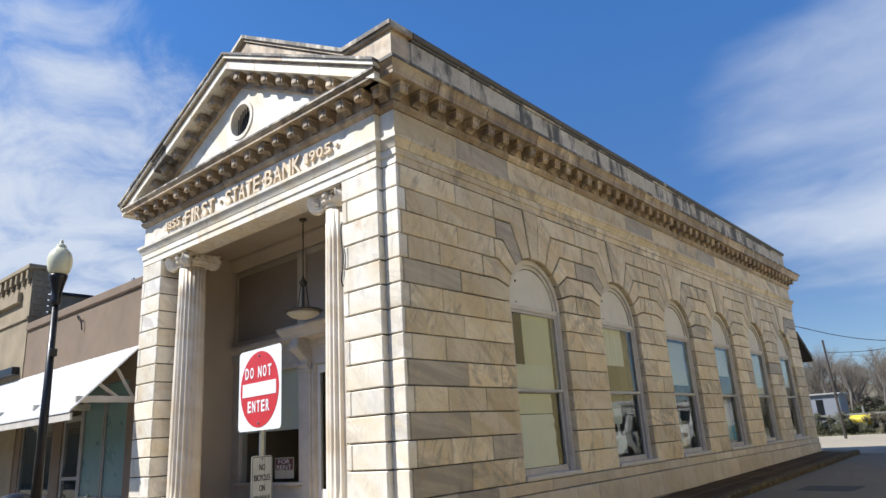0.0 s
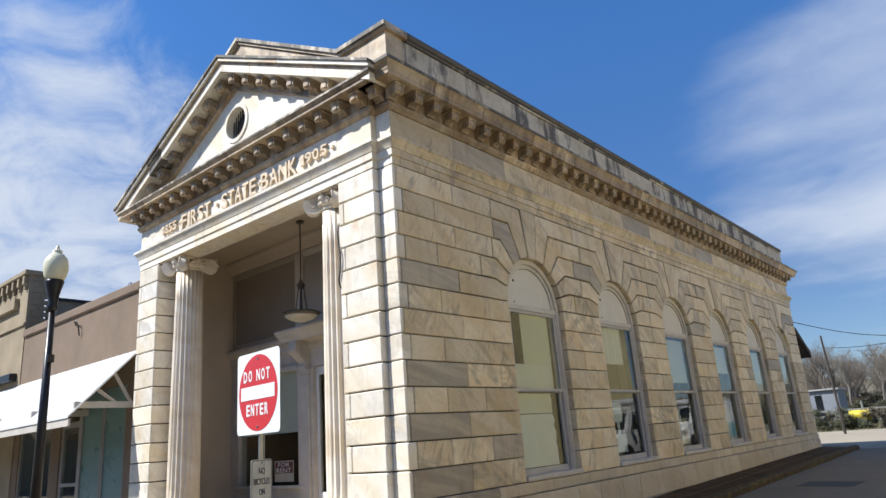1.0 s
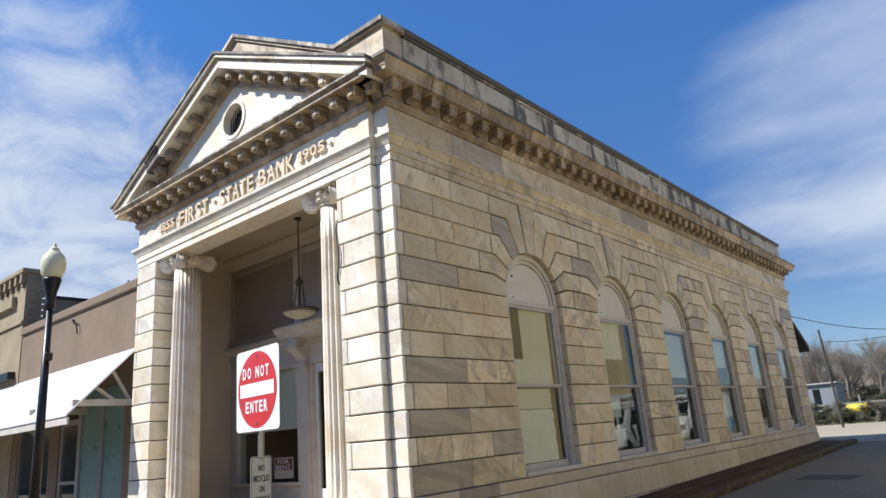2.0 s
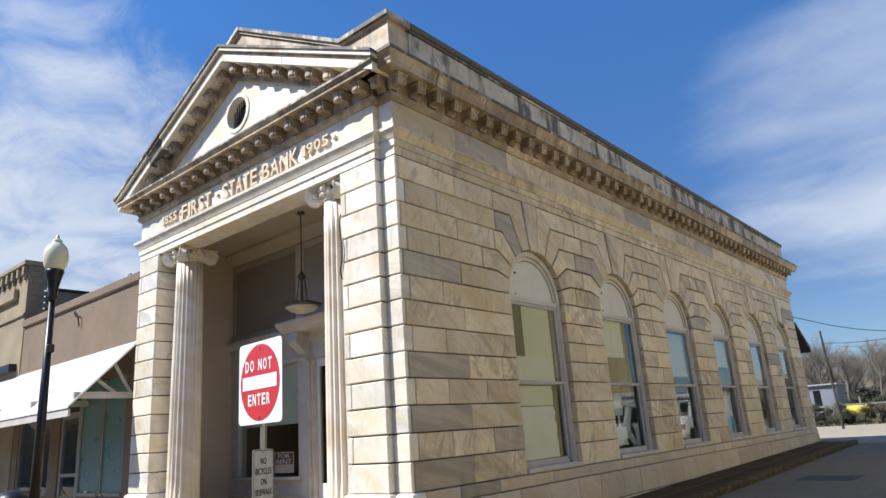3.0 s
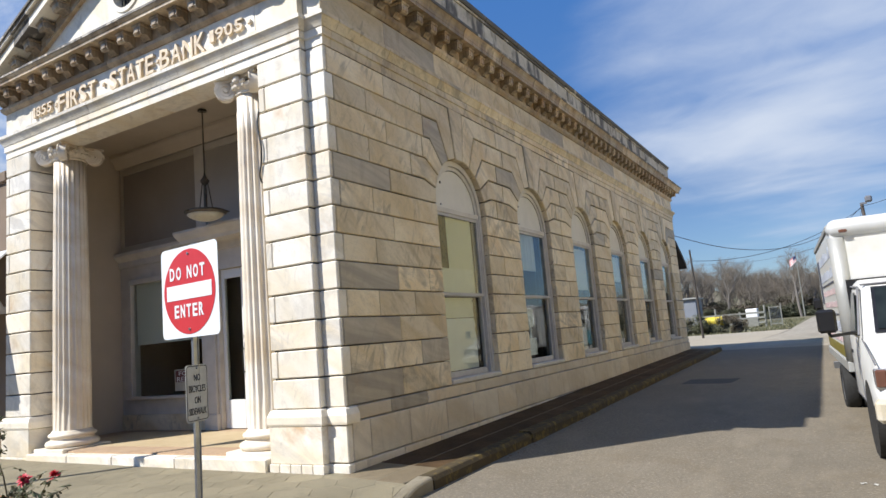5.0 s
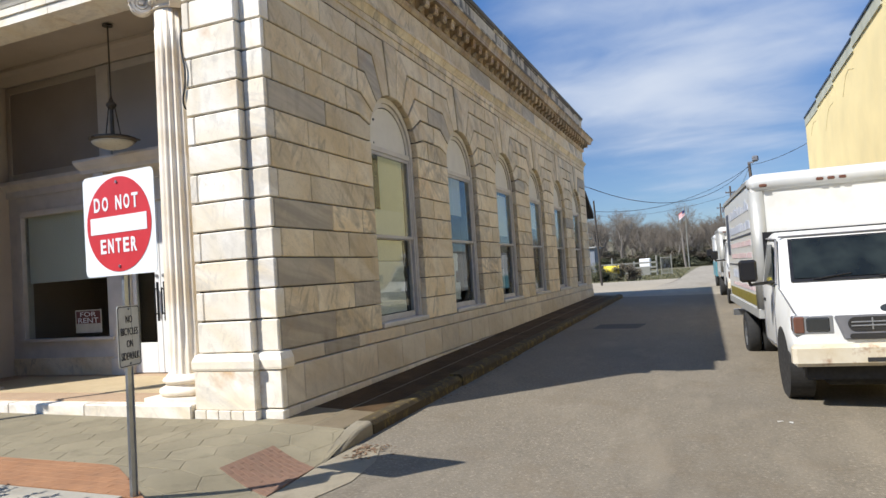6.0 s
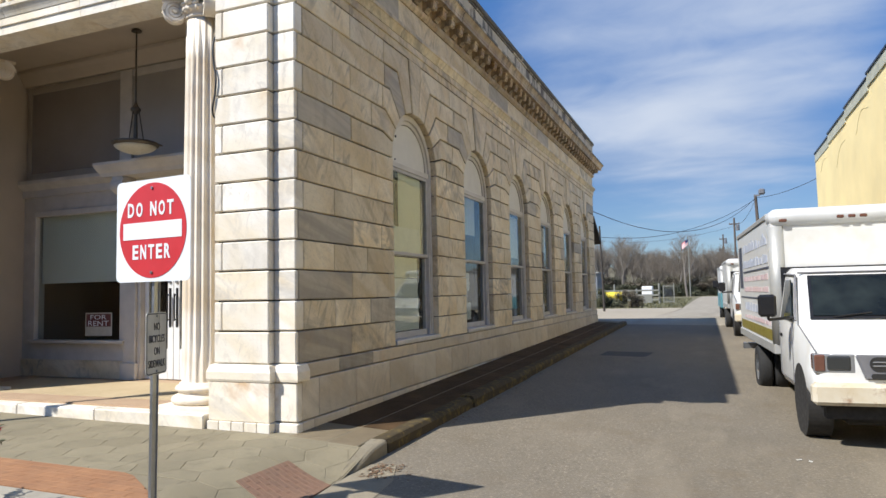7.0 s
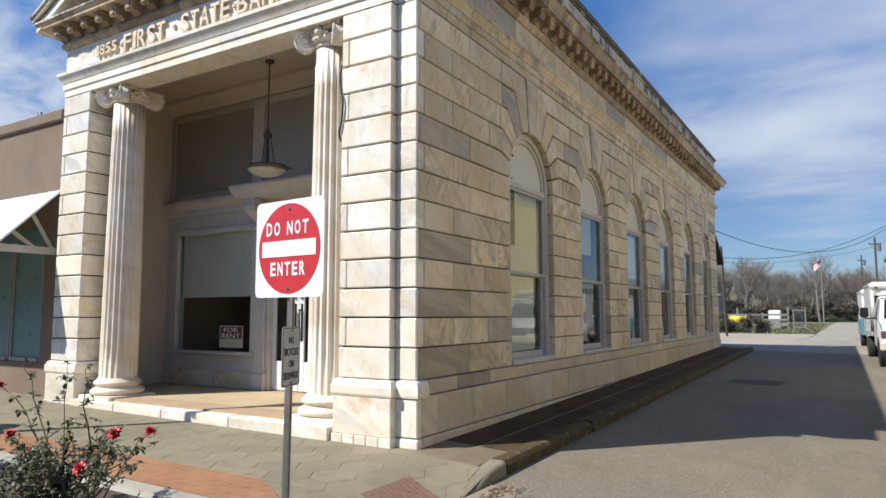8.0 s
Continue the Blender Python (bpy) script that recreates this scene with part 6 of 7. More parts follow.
for x0, x1, film in ((-9.98, -8.93, True), (-8.90, -7.87, True), (-13.58, -11.57, False)):
    w = part("shop_window", boxed(x0, x0 + 0.05, SY + 0.02, SY + 0.1, 0.65, 2.99), SHOPF, shop)
    part("stile", boxed(x1 - 0.05, x1, SY + 0.02, SY + 0.1, 0.65, 2.99), SHOPF, w)
    part("sill", boxed(x0 + 0.051, x1 - 0.051, SY + 0.0, SY + 0.1, 0.65, 0.72), SHOPF, w)
    if film:
        part("pane", boxed(x0 + 0.051, x1 - 0.051, SY + 0.05, SY + 0.058, 0.721, 2.99), TEAL, w, "pane covered with faded teal film")
    else:
        part("pane", boxed(x0 + 0.051, x1 - 0.051, SY + 0.05, SY + 0.058, 0.721, 2.99), GLASS, w)
d = part("shop_door", boxed(-11.04, -10.93, SY + 0.03, SY + 0.1, 0.1, 2.99), SHOPF, shop, "dark framed glass shop door")
part("stile", boxed(-10.12, -10.01, SY + 0.03, SY + 0.1, 0.1, 2.99), SHOPF, d)
for z0, z1 in ((0.1, 0.3), (1.05, 1.12), (2.3, 2.42)):
    part("rail", boxed(-10.929, -10.121, SY + 0.03, SY + 0.1, z0, z1), SHOPF, d)
part("pane", boxed(-10.929, -10.121, SY + 0.06, SY + 0.066, 0.3, 2.99), GLASS, d)
# awning: standing-seam sheets on timber brackets
AT, AF, AD = 3.62, 2.47, 1.12
bm = bmesh.new()
prism(bm, [(SX1, SY, AT), (SX1, SY - AD - 0.12, AF - 0.12), (SX1, SY - AD - 0.12, AF - 0.16), (SX1, SY, AT - 0.04)], (SX0 - SX1 - 2.5, 0, 0))
aw = part("awning", bm, AWN, shop, "white sheet metal awning")
for k in range(30):
    x = SX1 - 0.05 - k * 0.3
    bm = bmesh.new()
    prism(bm, [(x, SY - 0.001, AT + 0.010), (x, SY - AD - 0.12, AF - 0.110), (x, SY - AD - 0.12, AF - 0.118), (x, SY - 0.001, AT + 0.001)], (-0.03, 0, 0))
    part("seam", bm, AWN, aw)
part("fascia", boxed(SX0 - 2.4, SX1 - 0.02, SY - AD - 0.10, SY - AD - 0.06, AF - 0.30, AF - 0.17), WOODW, aw)
for k in range(4):
    x = SX1 - 0.06 - k * 2.1
    part("bracket_beam", boxed(x - 0.08, x, SY - AD, SY - 0.001, AF + 0.02, AF + 0.14), WOODW, aw)
    for q in (0.35, 0.62, 0.85):
        bm = bmesh.new()
        yq = SY - AD * q
        top = AF + (AT - AF) * (1 - q) - 0.08
        tube(bm, (x - 0.04, yq, top), (x - 0.04, min(SY - 0.02, yq + 0.34), AF + 0.12), 0.035, n=4)
        part("strut", bm, WOODW, aw)
bm = bmesh.new()
tube(bm, (-10.6, 1.2, 4.4), (-10.4, 1.2, 5.75), 0.035, n=8)
tube(bm, (-9.95, 1.2, 4.4), (-10.36, 1.2, 5.75), 0.035, n=8)
part("roof_brace", bm, STEEL, shop, "bent pipe brace on the roof")
wire("hook", [(-10.6, SY - 0.02, 4.62), (-10.5, SY - 0.10, 4.72), (-10.36, SY - 0.08, 4.6), (-10.33, SY - 0.04, 4.35)], 0.015, BLACKM, shop)

old = thing("brick_shop", "older tan brick shop with corbelled parapet", "building")
TANB = Mat("tan_brick", 0.9)
_bt = TANB.node("ShaderNodeTexBrick", Scale=4.2)
TANB.link(TANB.scaled((1, 1, 1)), _bt.inputs["Vector"])
TANB.color(TANB.mix(TANB.ramp(TANB.noise(1.5, 5), 0.3, 0.7), (0.25, 0.20, 0.13), (0.36, 0.29, 0.19)))
TANB.bump(TANB.noise(25, 5), 0.5, 0.01)
TANB = TANB.mat
part("front_wall", boxed(-24, -13.97, SY - 0.02, SY + 0.4, 0, 6.1), TANB, old)
part("parapet", boxed(-24, -13.97, SY - 0.02, SY + 0.55, 6.101, 6.6), TANB, old)
part("parapet_cap", boxed(-24, -13.9, SY - 0.16, SY + 0.62, 6.601, 6.72, 0.01), TANB, old)
part("side_wall", boxed(-14.3, -13.97, SY + 0.56, 18, 4.0, 5.95), TANB, old)
part("side_coping", boxed(-14.35, -13.92, SY + 0.60, 18, 5.951, 6.03), BLACKM, old)
for k in range(18):
    x = -14.05 - 0.42 * k
    part("corbel", boxed(x - 0.14, x, SY - 0.13, SY - 0.021, 6.33, 6.6, 0.01), TANB, old)
    part("corbel", boxed(x - 0.11, x - 0.03, SY - 0.09, SY - 0.021, 6.2, 6.329, 0.01), TANB, old)
part("sign_board", boxed(-17, -14.6, SY - 0.14, SY - 0.021, 5.75, 6.05, 0.01), TANB, old)
part("string_course", boxed(-24, -13.95, SY - 0.07, SY - 0.021, 5.2, 5.28, 0.01), TANB, old)
part("lamp_board", boxed(-16.5, -14.2, SY - 0.2, SY - 0.021, 3.75, 3.95, 0.01), BLACKM, old, "dark metal sign bracket")
for k in range(14):
    z = 4.3 + k * 0.165
    for s in range(2):
        part("brick", boxed(-13.97, -13.945, SY + 0.02 + s * 0.26 + (0.06 if k % 2 else 0), SY + 0.2 + s * 0.26 + (0.06 if k % 2 else 0), z, z + 0.13, 0.006), TANB, old)

# yellow building across the side street
yb = thing("yellow_building", "tall yellow painted building with stepped grey coping", "building")
YX, YY0, YY1 = 8.5, -2.0, 25.3
part("side_wall", boxed(YX, YX + 0.4, YY0, YY1, -0.6, 6.62), YELLOW, yb, "sunlit yellow stucco wall")
part("rear_wall", boxed(YX + 0.41, YX + 12, YY1 - 0.4, YY1, -0.6, 6.4), YELLOW, yb)
part("front_wall", boxed(YX + 0.41, YX + 12, YY0, YY0 + 0.4, -0.6, 7.6), YELLOW, yb)
GREYC = plain("grey_weathered_coping", (0.42, 0.42, 0.33), 0.85, 0, 0.15, 2, 0.2)
for k in range(8):
    a, b = YY1 - k * 3.4, max(YY0, YY1 - (k + 1) * 3.4)
    z = 6.95 + 0.11 * k
    part("parapet", boxed(YX + 0.02, YX + 0.38, b + 0.002, a - 0.002, 6.621, z), YELLOW, yb)
    part("coping_band", boxed(YX - 0.02, YX + 0.019, b + 0.004, a - 0.004, z - 0.33, z), GREYC, yb)
    part("coping", boxed(YX - 0.05, YX + 0.45, b + 0.004, a - 0.004, z + 0.002, z + 0.06), BLACKM, yb)
CRACK = plain("wall_crack", (0.68, 0.54, 0.26), 0.9)
for pts in (((24.0, 6.0), (23.2, 6.35), (22.4, 6.3)), ((20.5, 5.6), (19.6, 6.15), (18.7, 6.2)), ((17.0, 6.0), (16.2, 6.5), (15.2, 6.4))):
    wire("crack", [(YX - 0.001, y, z) for y, z in pts], 0.008, CRACK, yb)

# ---------------------------------------------------------------- box truck
VANW = Mat("white_van_paint", 0.3)
_d = VANW.noise(3, 5, 0.6)
VANW.color(VANW.mix(VANW.ramp(_d, 0.5, 0.8, 0, 0.5), (0.64, 0.64, 0.62), (0.50, 0.465, 0.385)))
VANW = VANW.mat
RUSTY = Mat("rusty_white_bumper", 0.5)
_d = RUSTY.noise(5, 6, 0.65)
_d2 = RUSTY.noise(1.6, 5, 0.6)
RUSTY.color(RUSTY.mix(RUSTY.ramp(_d, 0.56, 0.70, 0.0, 0.85), RUSTY.mix(RUSTY.ramp(_d2, 0.4, 0.65), (0.60, 0.56, 0.46), (0.48, 0.39, 0.25)), (0.26, 0.13, 0.06)))
RUSTY = RUSTY.mat
ALU = plain("box_aluminium", (0.40, 0.40, 0.38), 0.5, 0.3, 0.06, 3)
TYRE = plain("tyre_rubber", (0.018, 0.018, 0.018), 0.85, 0, 0.2, 20, 0.2)
TINT = Mat("dark_vehicle_glass", 0.06)
TINT.color(TINT.mix(TINT.ramp(TINT.noise(1.6, 3), 0.4, 0.6), (0.008, 0.010, 0.010), (0.022, 0.028, 0.026)))
TINT.b.inputs["Specular IOR Level"].default_value = 0.35
TINT = TINT.mat
CHROME = plain("dull_silver_plastic", (0.27, 0.275, 0.28), 0.35, 0.4, 0.1, 6)
LENS = plain("headlamp_lens", (0.05, 0.053, 0.053), 0.12, 0.3)
AMBER = plain("amber_lens", (0.13, 0.06, 0.042), 0.2)
GREYP = plain("grey_plastic", (0.16, 0.16, 0.17), 0.5)
GFX = [plain("graphic_grey", (0.42, 0.45, 0.52), 0.4), plain("graphic_dark", (0.06, 0.07, 0.10), 0.4), plain("graphic_olive", (0.22, 0.18, 0.03), 0.4), plain("graphic_pink", (0.55, 0.42, 0.42), 0.4)]


def wheel(parent, x, y, r, w, side):
    """A wheel with its tyre; side: -1 faces -x."""
    bm = bmesh.new()
    prof = [(r * 0.58, -w / 2 + 0.01), (r * 0.78, -w / 2), (r * 0.90, -w / 2 + 0.006), (r * 0.965, -w / 2 + 0.022), (r, -w / 2 + 0.05), (r, w / 2 - 0.05), (r * 0.965, w / 2 - 0.022), (r * 0.90, w / 2 - 0.006), (r * 0.78, w / 2), (r * 0.58, w / 2 - 0.01), (r * 0.58, -w / 2 + 0.01)]
    rings = [[bm.verts.new((x + o, y + rad * math.cos(k * math.tau / 56), r + rad * math.sin(k * math.tau / 56))) for k in range(56)] for rad, o in prof]
    for lo, hi in zip(rings, rings[1:]):
        for k in range(56):
            bm.faces.new((lo[k], lo[(k + 1) % 56], hi[(k + 1) % 56], hi[k]))
    wh = part("wheel", bm, TYRE, parent, "black rubber tyre", True)
    bm = bmesh.new()
    rr = r * 0.585
    prof = [(rr, side * w * 0.45), (rr * 0.92, side * w * 0.40), (rr * 0.8, side * w * 0.1), (rr * 0.45, side * w * 0.2), (rr * 0.3, side * w * 0.45), (0.01, side * w * 0.45)]
    rings = [[bm.verts.new((x + o, y + rad * math.cos(k * math.tau / 24), r + rad * math.sin(k * math.tau / 24))) for k in range(24)] for rad, o in prof]
    for lo, hi in zip(rings, rings[1:]):
        for k in range(24):
            bm.faces.new((lo[k], lo[(k + 1) % 24], hi[(k + 1) % 24], hi[k]))
    part("rim", bm, STEEL, wh, "", True)


def loft(bm, sections):
    """Skin a row of closed loops (lists of points of equal length) and cap the ends."""
    rings = [[bm.verts.new(p) for p in s] for s in sections]
    n = len(rings[0])
    for lo, hi in zip(rings, rings[1:]):
        for k in range(n):
            bm.faces.new((lo[k], lo[(k + 1) % n], hi[(k + 1) % n], hi[k]))
    bm.faces.new(rings[0][::-1])
    bm.faces.new(rings[-1])
    return bm


def section(y, hw, z0, z1, ht, belt=None):
    """A rounded van section across at y: half width hw at the belt, ht at the top."""
    zb = belt or (z0 + z1) / 2
    r = 0.07
    half = [(hw - 0.05, z0), (hw, z0 + 0.12), (hw, zb), (ht + 0.0, z1 - r), (ht - r, z1)]
    return [(x, y, z) for x, z in half] + [(-x, y, z) for x, z in reversed(half)]


CAPG = plain("grey_white_fibreglass", (0.56, 0.57, 0.57), 0.4, 0, 0.08, 3)


def rounded_box(x0, x1, y0, y1, z0, z1, r):
    bm = boxed(x0, x1, y0, y1, z0, z1)
    bmesh.ops.bevel(bm, geom=bm.edges[:], offset=r, segments=4, affect="EDGES", profile=0.5)
    return bm


def box_truck(at, rz, detailed=True, label="white box truck with rusty bumper parked at the kerb", teal=False, hb=2.84, lb=4.7):
    t = thing("box_truck", label, "truck", at, rz, "parked trucks")
    hw, bw, by = 0.98, 1.04, 2.25
    # cab body in sections from nose to back
    bm = bmesh.new()
    loft(bm, [section(0.05, hw - 0.10, 0.55, 1.00, hw - 0.20), section(0.09, hw - 0.035, 0.52, 1.035, hw - 0.13), section(0.18, hw - 0.01, 0.50, 1.075, hw - 0.11), section(0.45, hw, 0.47, 1.155, hw - 0.09), section(0.75, hw, 0.46, 1.23, hw - 0.07), section(0.98, hw, 0.46, 1.32, hw - 0.05), section(1.52, hw, 0.46, 1.93, hw - 0.14, 1.25), section(1.75, hw, 0.46, 1.99, hw - 0.13, 1.25), section(by - 0.02, hw, 0.46, 2.01, hw - 0.12, 1.25)])
    bmesh.ops.recalc_face_normals(bm, faces=bm.faces)
    sharp = [e for e in bm.edges if e.is_manifold and e.calc_face_angle(0) > 0.45]
    bmesh.ops.bevel(bm, geom=sharp, offset=0.022, segments=2, affect="EDGES", profile=0.5)
    part("cab", bm, VANW, t, "white van cab", True)
    bm = bmesh.new()
    prism(bm, [(-0.76, 1.01, 1.385), (0.76, 1.01, 1.385), (0.69, 1.46, 1.865), (-0.69, 1.46, 1.865)], (0, -0.012, 0.008))
    part("windscreen", bm, TINT, t, "dark windscreen")
    bm = bmesh.new()
    for a, b in (((-0.83, 1.50, 1.93), (0.83, 1.50, 1.93)), ((-0.86, 1.50, 1.90), (-0.875, by - 0.03, 1.93)), ((0.86, 1.50, 1.90), (0.875, by - 0.03, 1.93)), ((-0.965, 1.0, 1.33), (-0.86, 1.50, 1.90)), ((0.965, 1.0, 1.33), (0.86, 1.50, 1.90))):
        tube(bm, a, b, 0.014, n=6)
    part("drip_rail", bm, GREYP, t, "dark drip rail round the cab roof")
    # black block put behind the cab paints in the shadowed gap
    part("cab_gap_shade", boxed(-0.92, 0.92, by - 0.02, by + 0.04, 0.80, 2.03), BLACKM, t, "black block standing in for the shaded gap")
    bm = bmesh.new()
    prism(bm, [(-0.80, 0.985, 1.35), (0.80, 0.985, 1.35), (0.725, 1.485, 1.89), (-0.725, 1.485, 1.89)], (0, -0.006, 0.004))
    part("windscreen_seal", bm, BLACKM, t, "black rubber windscreen seal")
    for s in (-0.55, 0.15):
        bm = bmesh.new()
        tube(bm, (s, 0.97, 1.375), (s + 0.42, 1.02, 1.425), 0.01, n=5)
        part("wiper", bm, BLACKM, t)
    for s in (-1, 1):
        bm = bmesh.new()
        pts = [(s * 0.966, 1.22, 1.32), (s * 0.966, 2.05, 1.32), (s * 0.89, 2.0, 1.84), (s * 0.89, 1.62, 1.84)]
        prism(bm, pts, (s * 0.012, 0, 0.002))
        part("side_window", bm, TINT, t)
        bm = bmesh.new()
        box(bm, s * 0.985 - 0.006, s * 0.985 + 0.006, 1.16, 1.175, 0.55, 1.3)
        part("door_gap", bm, GREYP, t)
        part("door_handle", boxed(s * 0.985 - 0.012, s * 0.985 + 0.02, 1.95, 2.08, 1.08, 1.12, 0.004), BLACKM, t)
        # lamps
        part("headlight", boxed(s * 0.715 - 0.115, s * 0.715 + 0.115, 0.03, 0.13, 0.83, 0.985, 0.015), LENS, t, "clouded headlight")
        part("headlight_bezel", boxed(s * 0.755 - 0.20, s * 0.755 + 0.20, 0.045, 0.14, 0.80, 1.005, 0.012), CHROME, t, "dull silver headlight bezel")
        part("turn_signal", boxed(s * 0.905 - 0.048, s * 0.905 + 0.06, 0.033, 0.25, 0.815, 1.0, 0.015), AMBER, t, "amber turn signal")
        # mirrors on arms
        mi = part("mirror", boxed(s * 1.27 - 0.105, s * 1.27 + 0.105, 0.98, 1.08, 1.38, 1.66, 0.03), BLACKM, t, "large black door mirror")
        bm = bmesh.new()
        tube(bm, (s * 0.95, 1.25, 1.36), (s * 1.25, 1.06, 1.34), 0.02, n=8)
        tube(bm, (s * 1.25, 1.06, 1.34), (s * 1.28, 1.05, 1.45), 0.02, n=8)
        part("mirror_arm", bm, BLACKM, mi)
        # wheels, with a near-black disc painting the dark of the wheel arch
        bm = bmesh.new()
        tube(bm, (s * 0.72, 0.80, 0.40), (s * 0.981, 0.80, 0.40), 0.43, n=56)
        part("wheel_arch", bm, DARK, t)
        wheel(t, s * 0.86, 0.80, 0.375, 0.225, s)
        wheel(t, s * 0.92, 4.60, 0.375, 0.22, s)
        wheel(t, s * 0.68, 4.60, 0.375, 0.22, s)
    for s in (-1, 1):
        bm = bmesh.new()
        tube(bm, (s * 0.93, 0.13, 1.045), (s * 0.945, 0.95, 1.285), 0.008, n=5)
        tube(bm, (s * 0.982, 1.17, 0.56), (s * 0.982, 1.17, 1.26), 0.006, n=5)
        tube(bm, (s * 0.982, 1.17, 0.56), (s * 0.982, 2.12, 0.56), 0.006, n=5)
        tube(bm, (s * 0.982, 2.12, 0.56), (s * 0.982, 2.12, 1.26), 0.006, n=5)
        part("panel_gap", bm, GREYP, t)
    part("bumper", boxed(-hw - 0.02, hw + 0.02, -0.06, 0.12, 0.46, 0.70, 0.04), RUSTY, t, "white bumper with rust stains")
    part("bumper_slot", boxed(-0.3, 0.3, -0.064, 0.0, 0.5, 0.56, 0.01), DARK, t)
    bm = bmesh.new()
    prism(bm, [(x, 0.022, z) for x, z in ((-0.56, 1.0), (0.56, 1.0), (0.47, 0.735), (-0.47, 0.735))], (0, 0.10, 0))
    bmesh.ops.bevel(bm, geom=bm.edges[:], offset=0.015, segments=2, affect="EDGES")
    gr = part("grille", bm, GREYP, t, "dull grey grille with oval opening")
    for w, h, z in ((0.86, 0.15, 0.905), (0.84, 0.055, 0.775)):
        bm = bmesh.new()
        prism(bm, [(x, 0.012, z + v) for x, v in rounded(w, h, h * 0.49, 8)], (0, 0.03, 0))
        part("grille_opening", bm, DARK, gr, "dark oval opening")
    for z in (0.885, 0.925):
        part("grille_bar", boxed(-0.40, 0.40, 0.004, 0.02, z - 0.008, z + 0.008, 0.004), CHROME, gr)
    for x in (-0.2, 0.0, 0.2):
        part("grille_bar", boxed(x - 0.007, x + 0.007, 0.006, 0.022, 0.84, 0.97, 0.003), CHROME, gr)
    part("badge", lathe(bmesh.new(), [(0.09, 0.0), (0.1, 0.008), (0.02, 0.012)], n=20), LENS, t).matrix_local = pose(0, 0.10, 1.055, 65, 0, 0) @ Matrix.Diagonal((1, 0.5, 1, 1))
    part("valance", boxed(-0.85, 0.85, 0.10, 0.3, 0.30, 0.46), DARK, t)
    # cargo box
    z0, z1 = 0.80, hb
    y0, y1 = by + 0.02, by + lb
    bx = part("cargo_box", boxed(-bw + 0.02, bw - 0.02, y0 + 0.02, y1, z0 + 0.10, z1 - 0.02), VANW, t, "white cargo box with faded graphics")
    part("roof_cap", rounded_box(-bw - 0.005, bw + 0.005, y0 - 0.06, y0 + 0.40, z1 - 0.22, z1 + 0.03, 0.12), CAPG, bx, "grey-white rounded roof cap", True)
    part("roof", boxed(-bw, bw, y0 + 0.351, y1 + 0.01, z1 - 0.10, z1, 0.02), ALU, bx)
    part("base_rail", boxed(-bw - 0.004, bw + 0.004, y0, y1 + 0.02, z0, z0 + 0.14, 0.01), ALU, bx)
    for s in (-1, 1):
        part("corner_post", tube(bmesh.new(), (s * (bw - 0.10), y0 + 0.085, z0 + 0.14), (s * (bw - 0.10), y0 + 0.085, z1 - 0.221), 0.112, n=28), ALU, bx, "rounded aluminium corner post", True)
        part("marker_light", boxed(s * 0.86 - 0.05, s * 0.86 + 0.05, y0 - 0.075, y0 - 0.03, z1 - 0.17, z1 - 0.125, 0.01), AMBER, bx)
    for x in (-0.14, 0, 0.14):
        part("marker_light", boxed(x - 0.045, x + 0.045, y0 - 0.075, y0 - 0.03, z1 - 0.15, z1 - 0.105, 0.01), AMBER, bx)
    # dark block and axle bar added to give the underside its shadow
    part("underbody_shade", boxed(-0.62, 0.62, 0.32, 1.9, 0.20, 0.47, 0.03), DARK, t)
    part("axle", tube(bmesh.new(), (-0.74, 0.80, 0.37), (0.74, 0.80, 0.37), 0.07, n=10), DARK, t)
    part("chassis", boxed(-0.5, 0.5, 0.6, y1 - 0.1, 0.42, 0.78), DARK, t)
    part("rear_bumper", boxed(-1.0, 1.0, y1 - 0.05, y1 + 0.12, 0.5, 0.62), STEEL, t)
    if detailed:
        sx = -bw + 0.018
        def panel(nm, ya, yb2, za, zb, mat, lab=""):
            part(nm, boxed(sx - 0.006, sx + 0.004, ya, yb2, za, zb), mat, bx, lab)
        panel("photo_graphic", y1 - 0.75, y1 - 0.25, 1.75, 2.55, GFX[1], "dark faded picture panel")
        rnd = random.Random(17)
        for za, zb, mat, tall in ((2.40, 2.58, 0, 0.5), (2.12, 2.27, 0, 0.3), (1.87, 1.96, 3, 0.2), (1.68, 1.77, 3, 0.2), (1.33, 1.49, 0, 0.3), (1.18, 1.25, 3, 0.2)):
            bm = bmesh.new()
            ya = y0 + 0.4 + rnd.uniform(0, 0.15)
            while ya < y1 - 1.0:
                wd = rnd.uniform(0.05, 0.12)
                drop = (zb - za) * tall * rnd.random()
                box(bm, sx - 0.006, sx + 0.004, ya, ya + wd, za, zb - drop)
                ya += wd + (0.03 if rnd.random() > 0.18 else 0.14)
            tagged(part("graphic_line", bm, GFX[mat], bx, "faded line of sign writing"), "faded line of sign writing", kind="stuff")
        panel("rule", y0 + 0.3, y1 - 0.9, 2.03, 2.06, GFX[1])
        panel("rule", y0 + 0.3, y1 - 0.3, 1.56, 1.585, GFX[1])
        panel("olive_band", y0 + 0.25, y1 - 0.2, 0.97, 1.13, GFX[2])
    if teal:
        TEALP = plain("teal_paint", (0.10, 0.26, 0.30), 0.4)
        part("teal_skirt", boxed(-bw - 0.01, bw + 0.01, y0 - 0.03, y1 + 0.03, 0.55, 1.15), TEALP, t)
    return t


# Lighter copy of the asphalt from the shadow edge on, painting in sunlight.
PALE = concrete("sunlit_pale_asphalt", (0.32, 0.278, 0.21), (0.36, 0.315, 0.24), (0.255, 0.218, 0.162), 0.5, 0.5, False, 0.5)


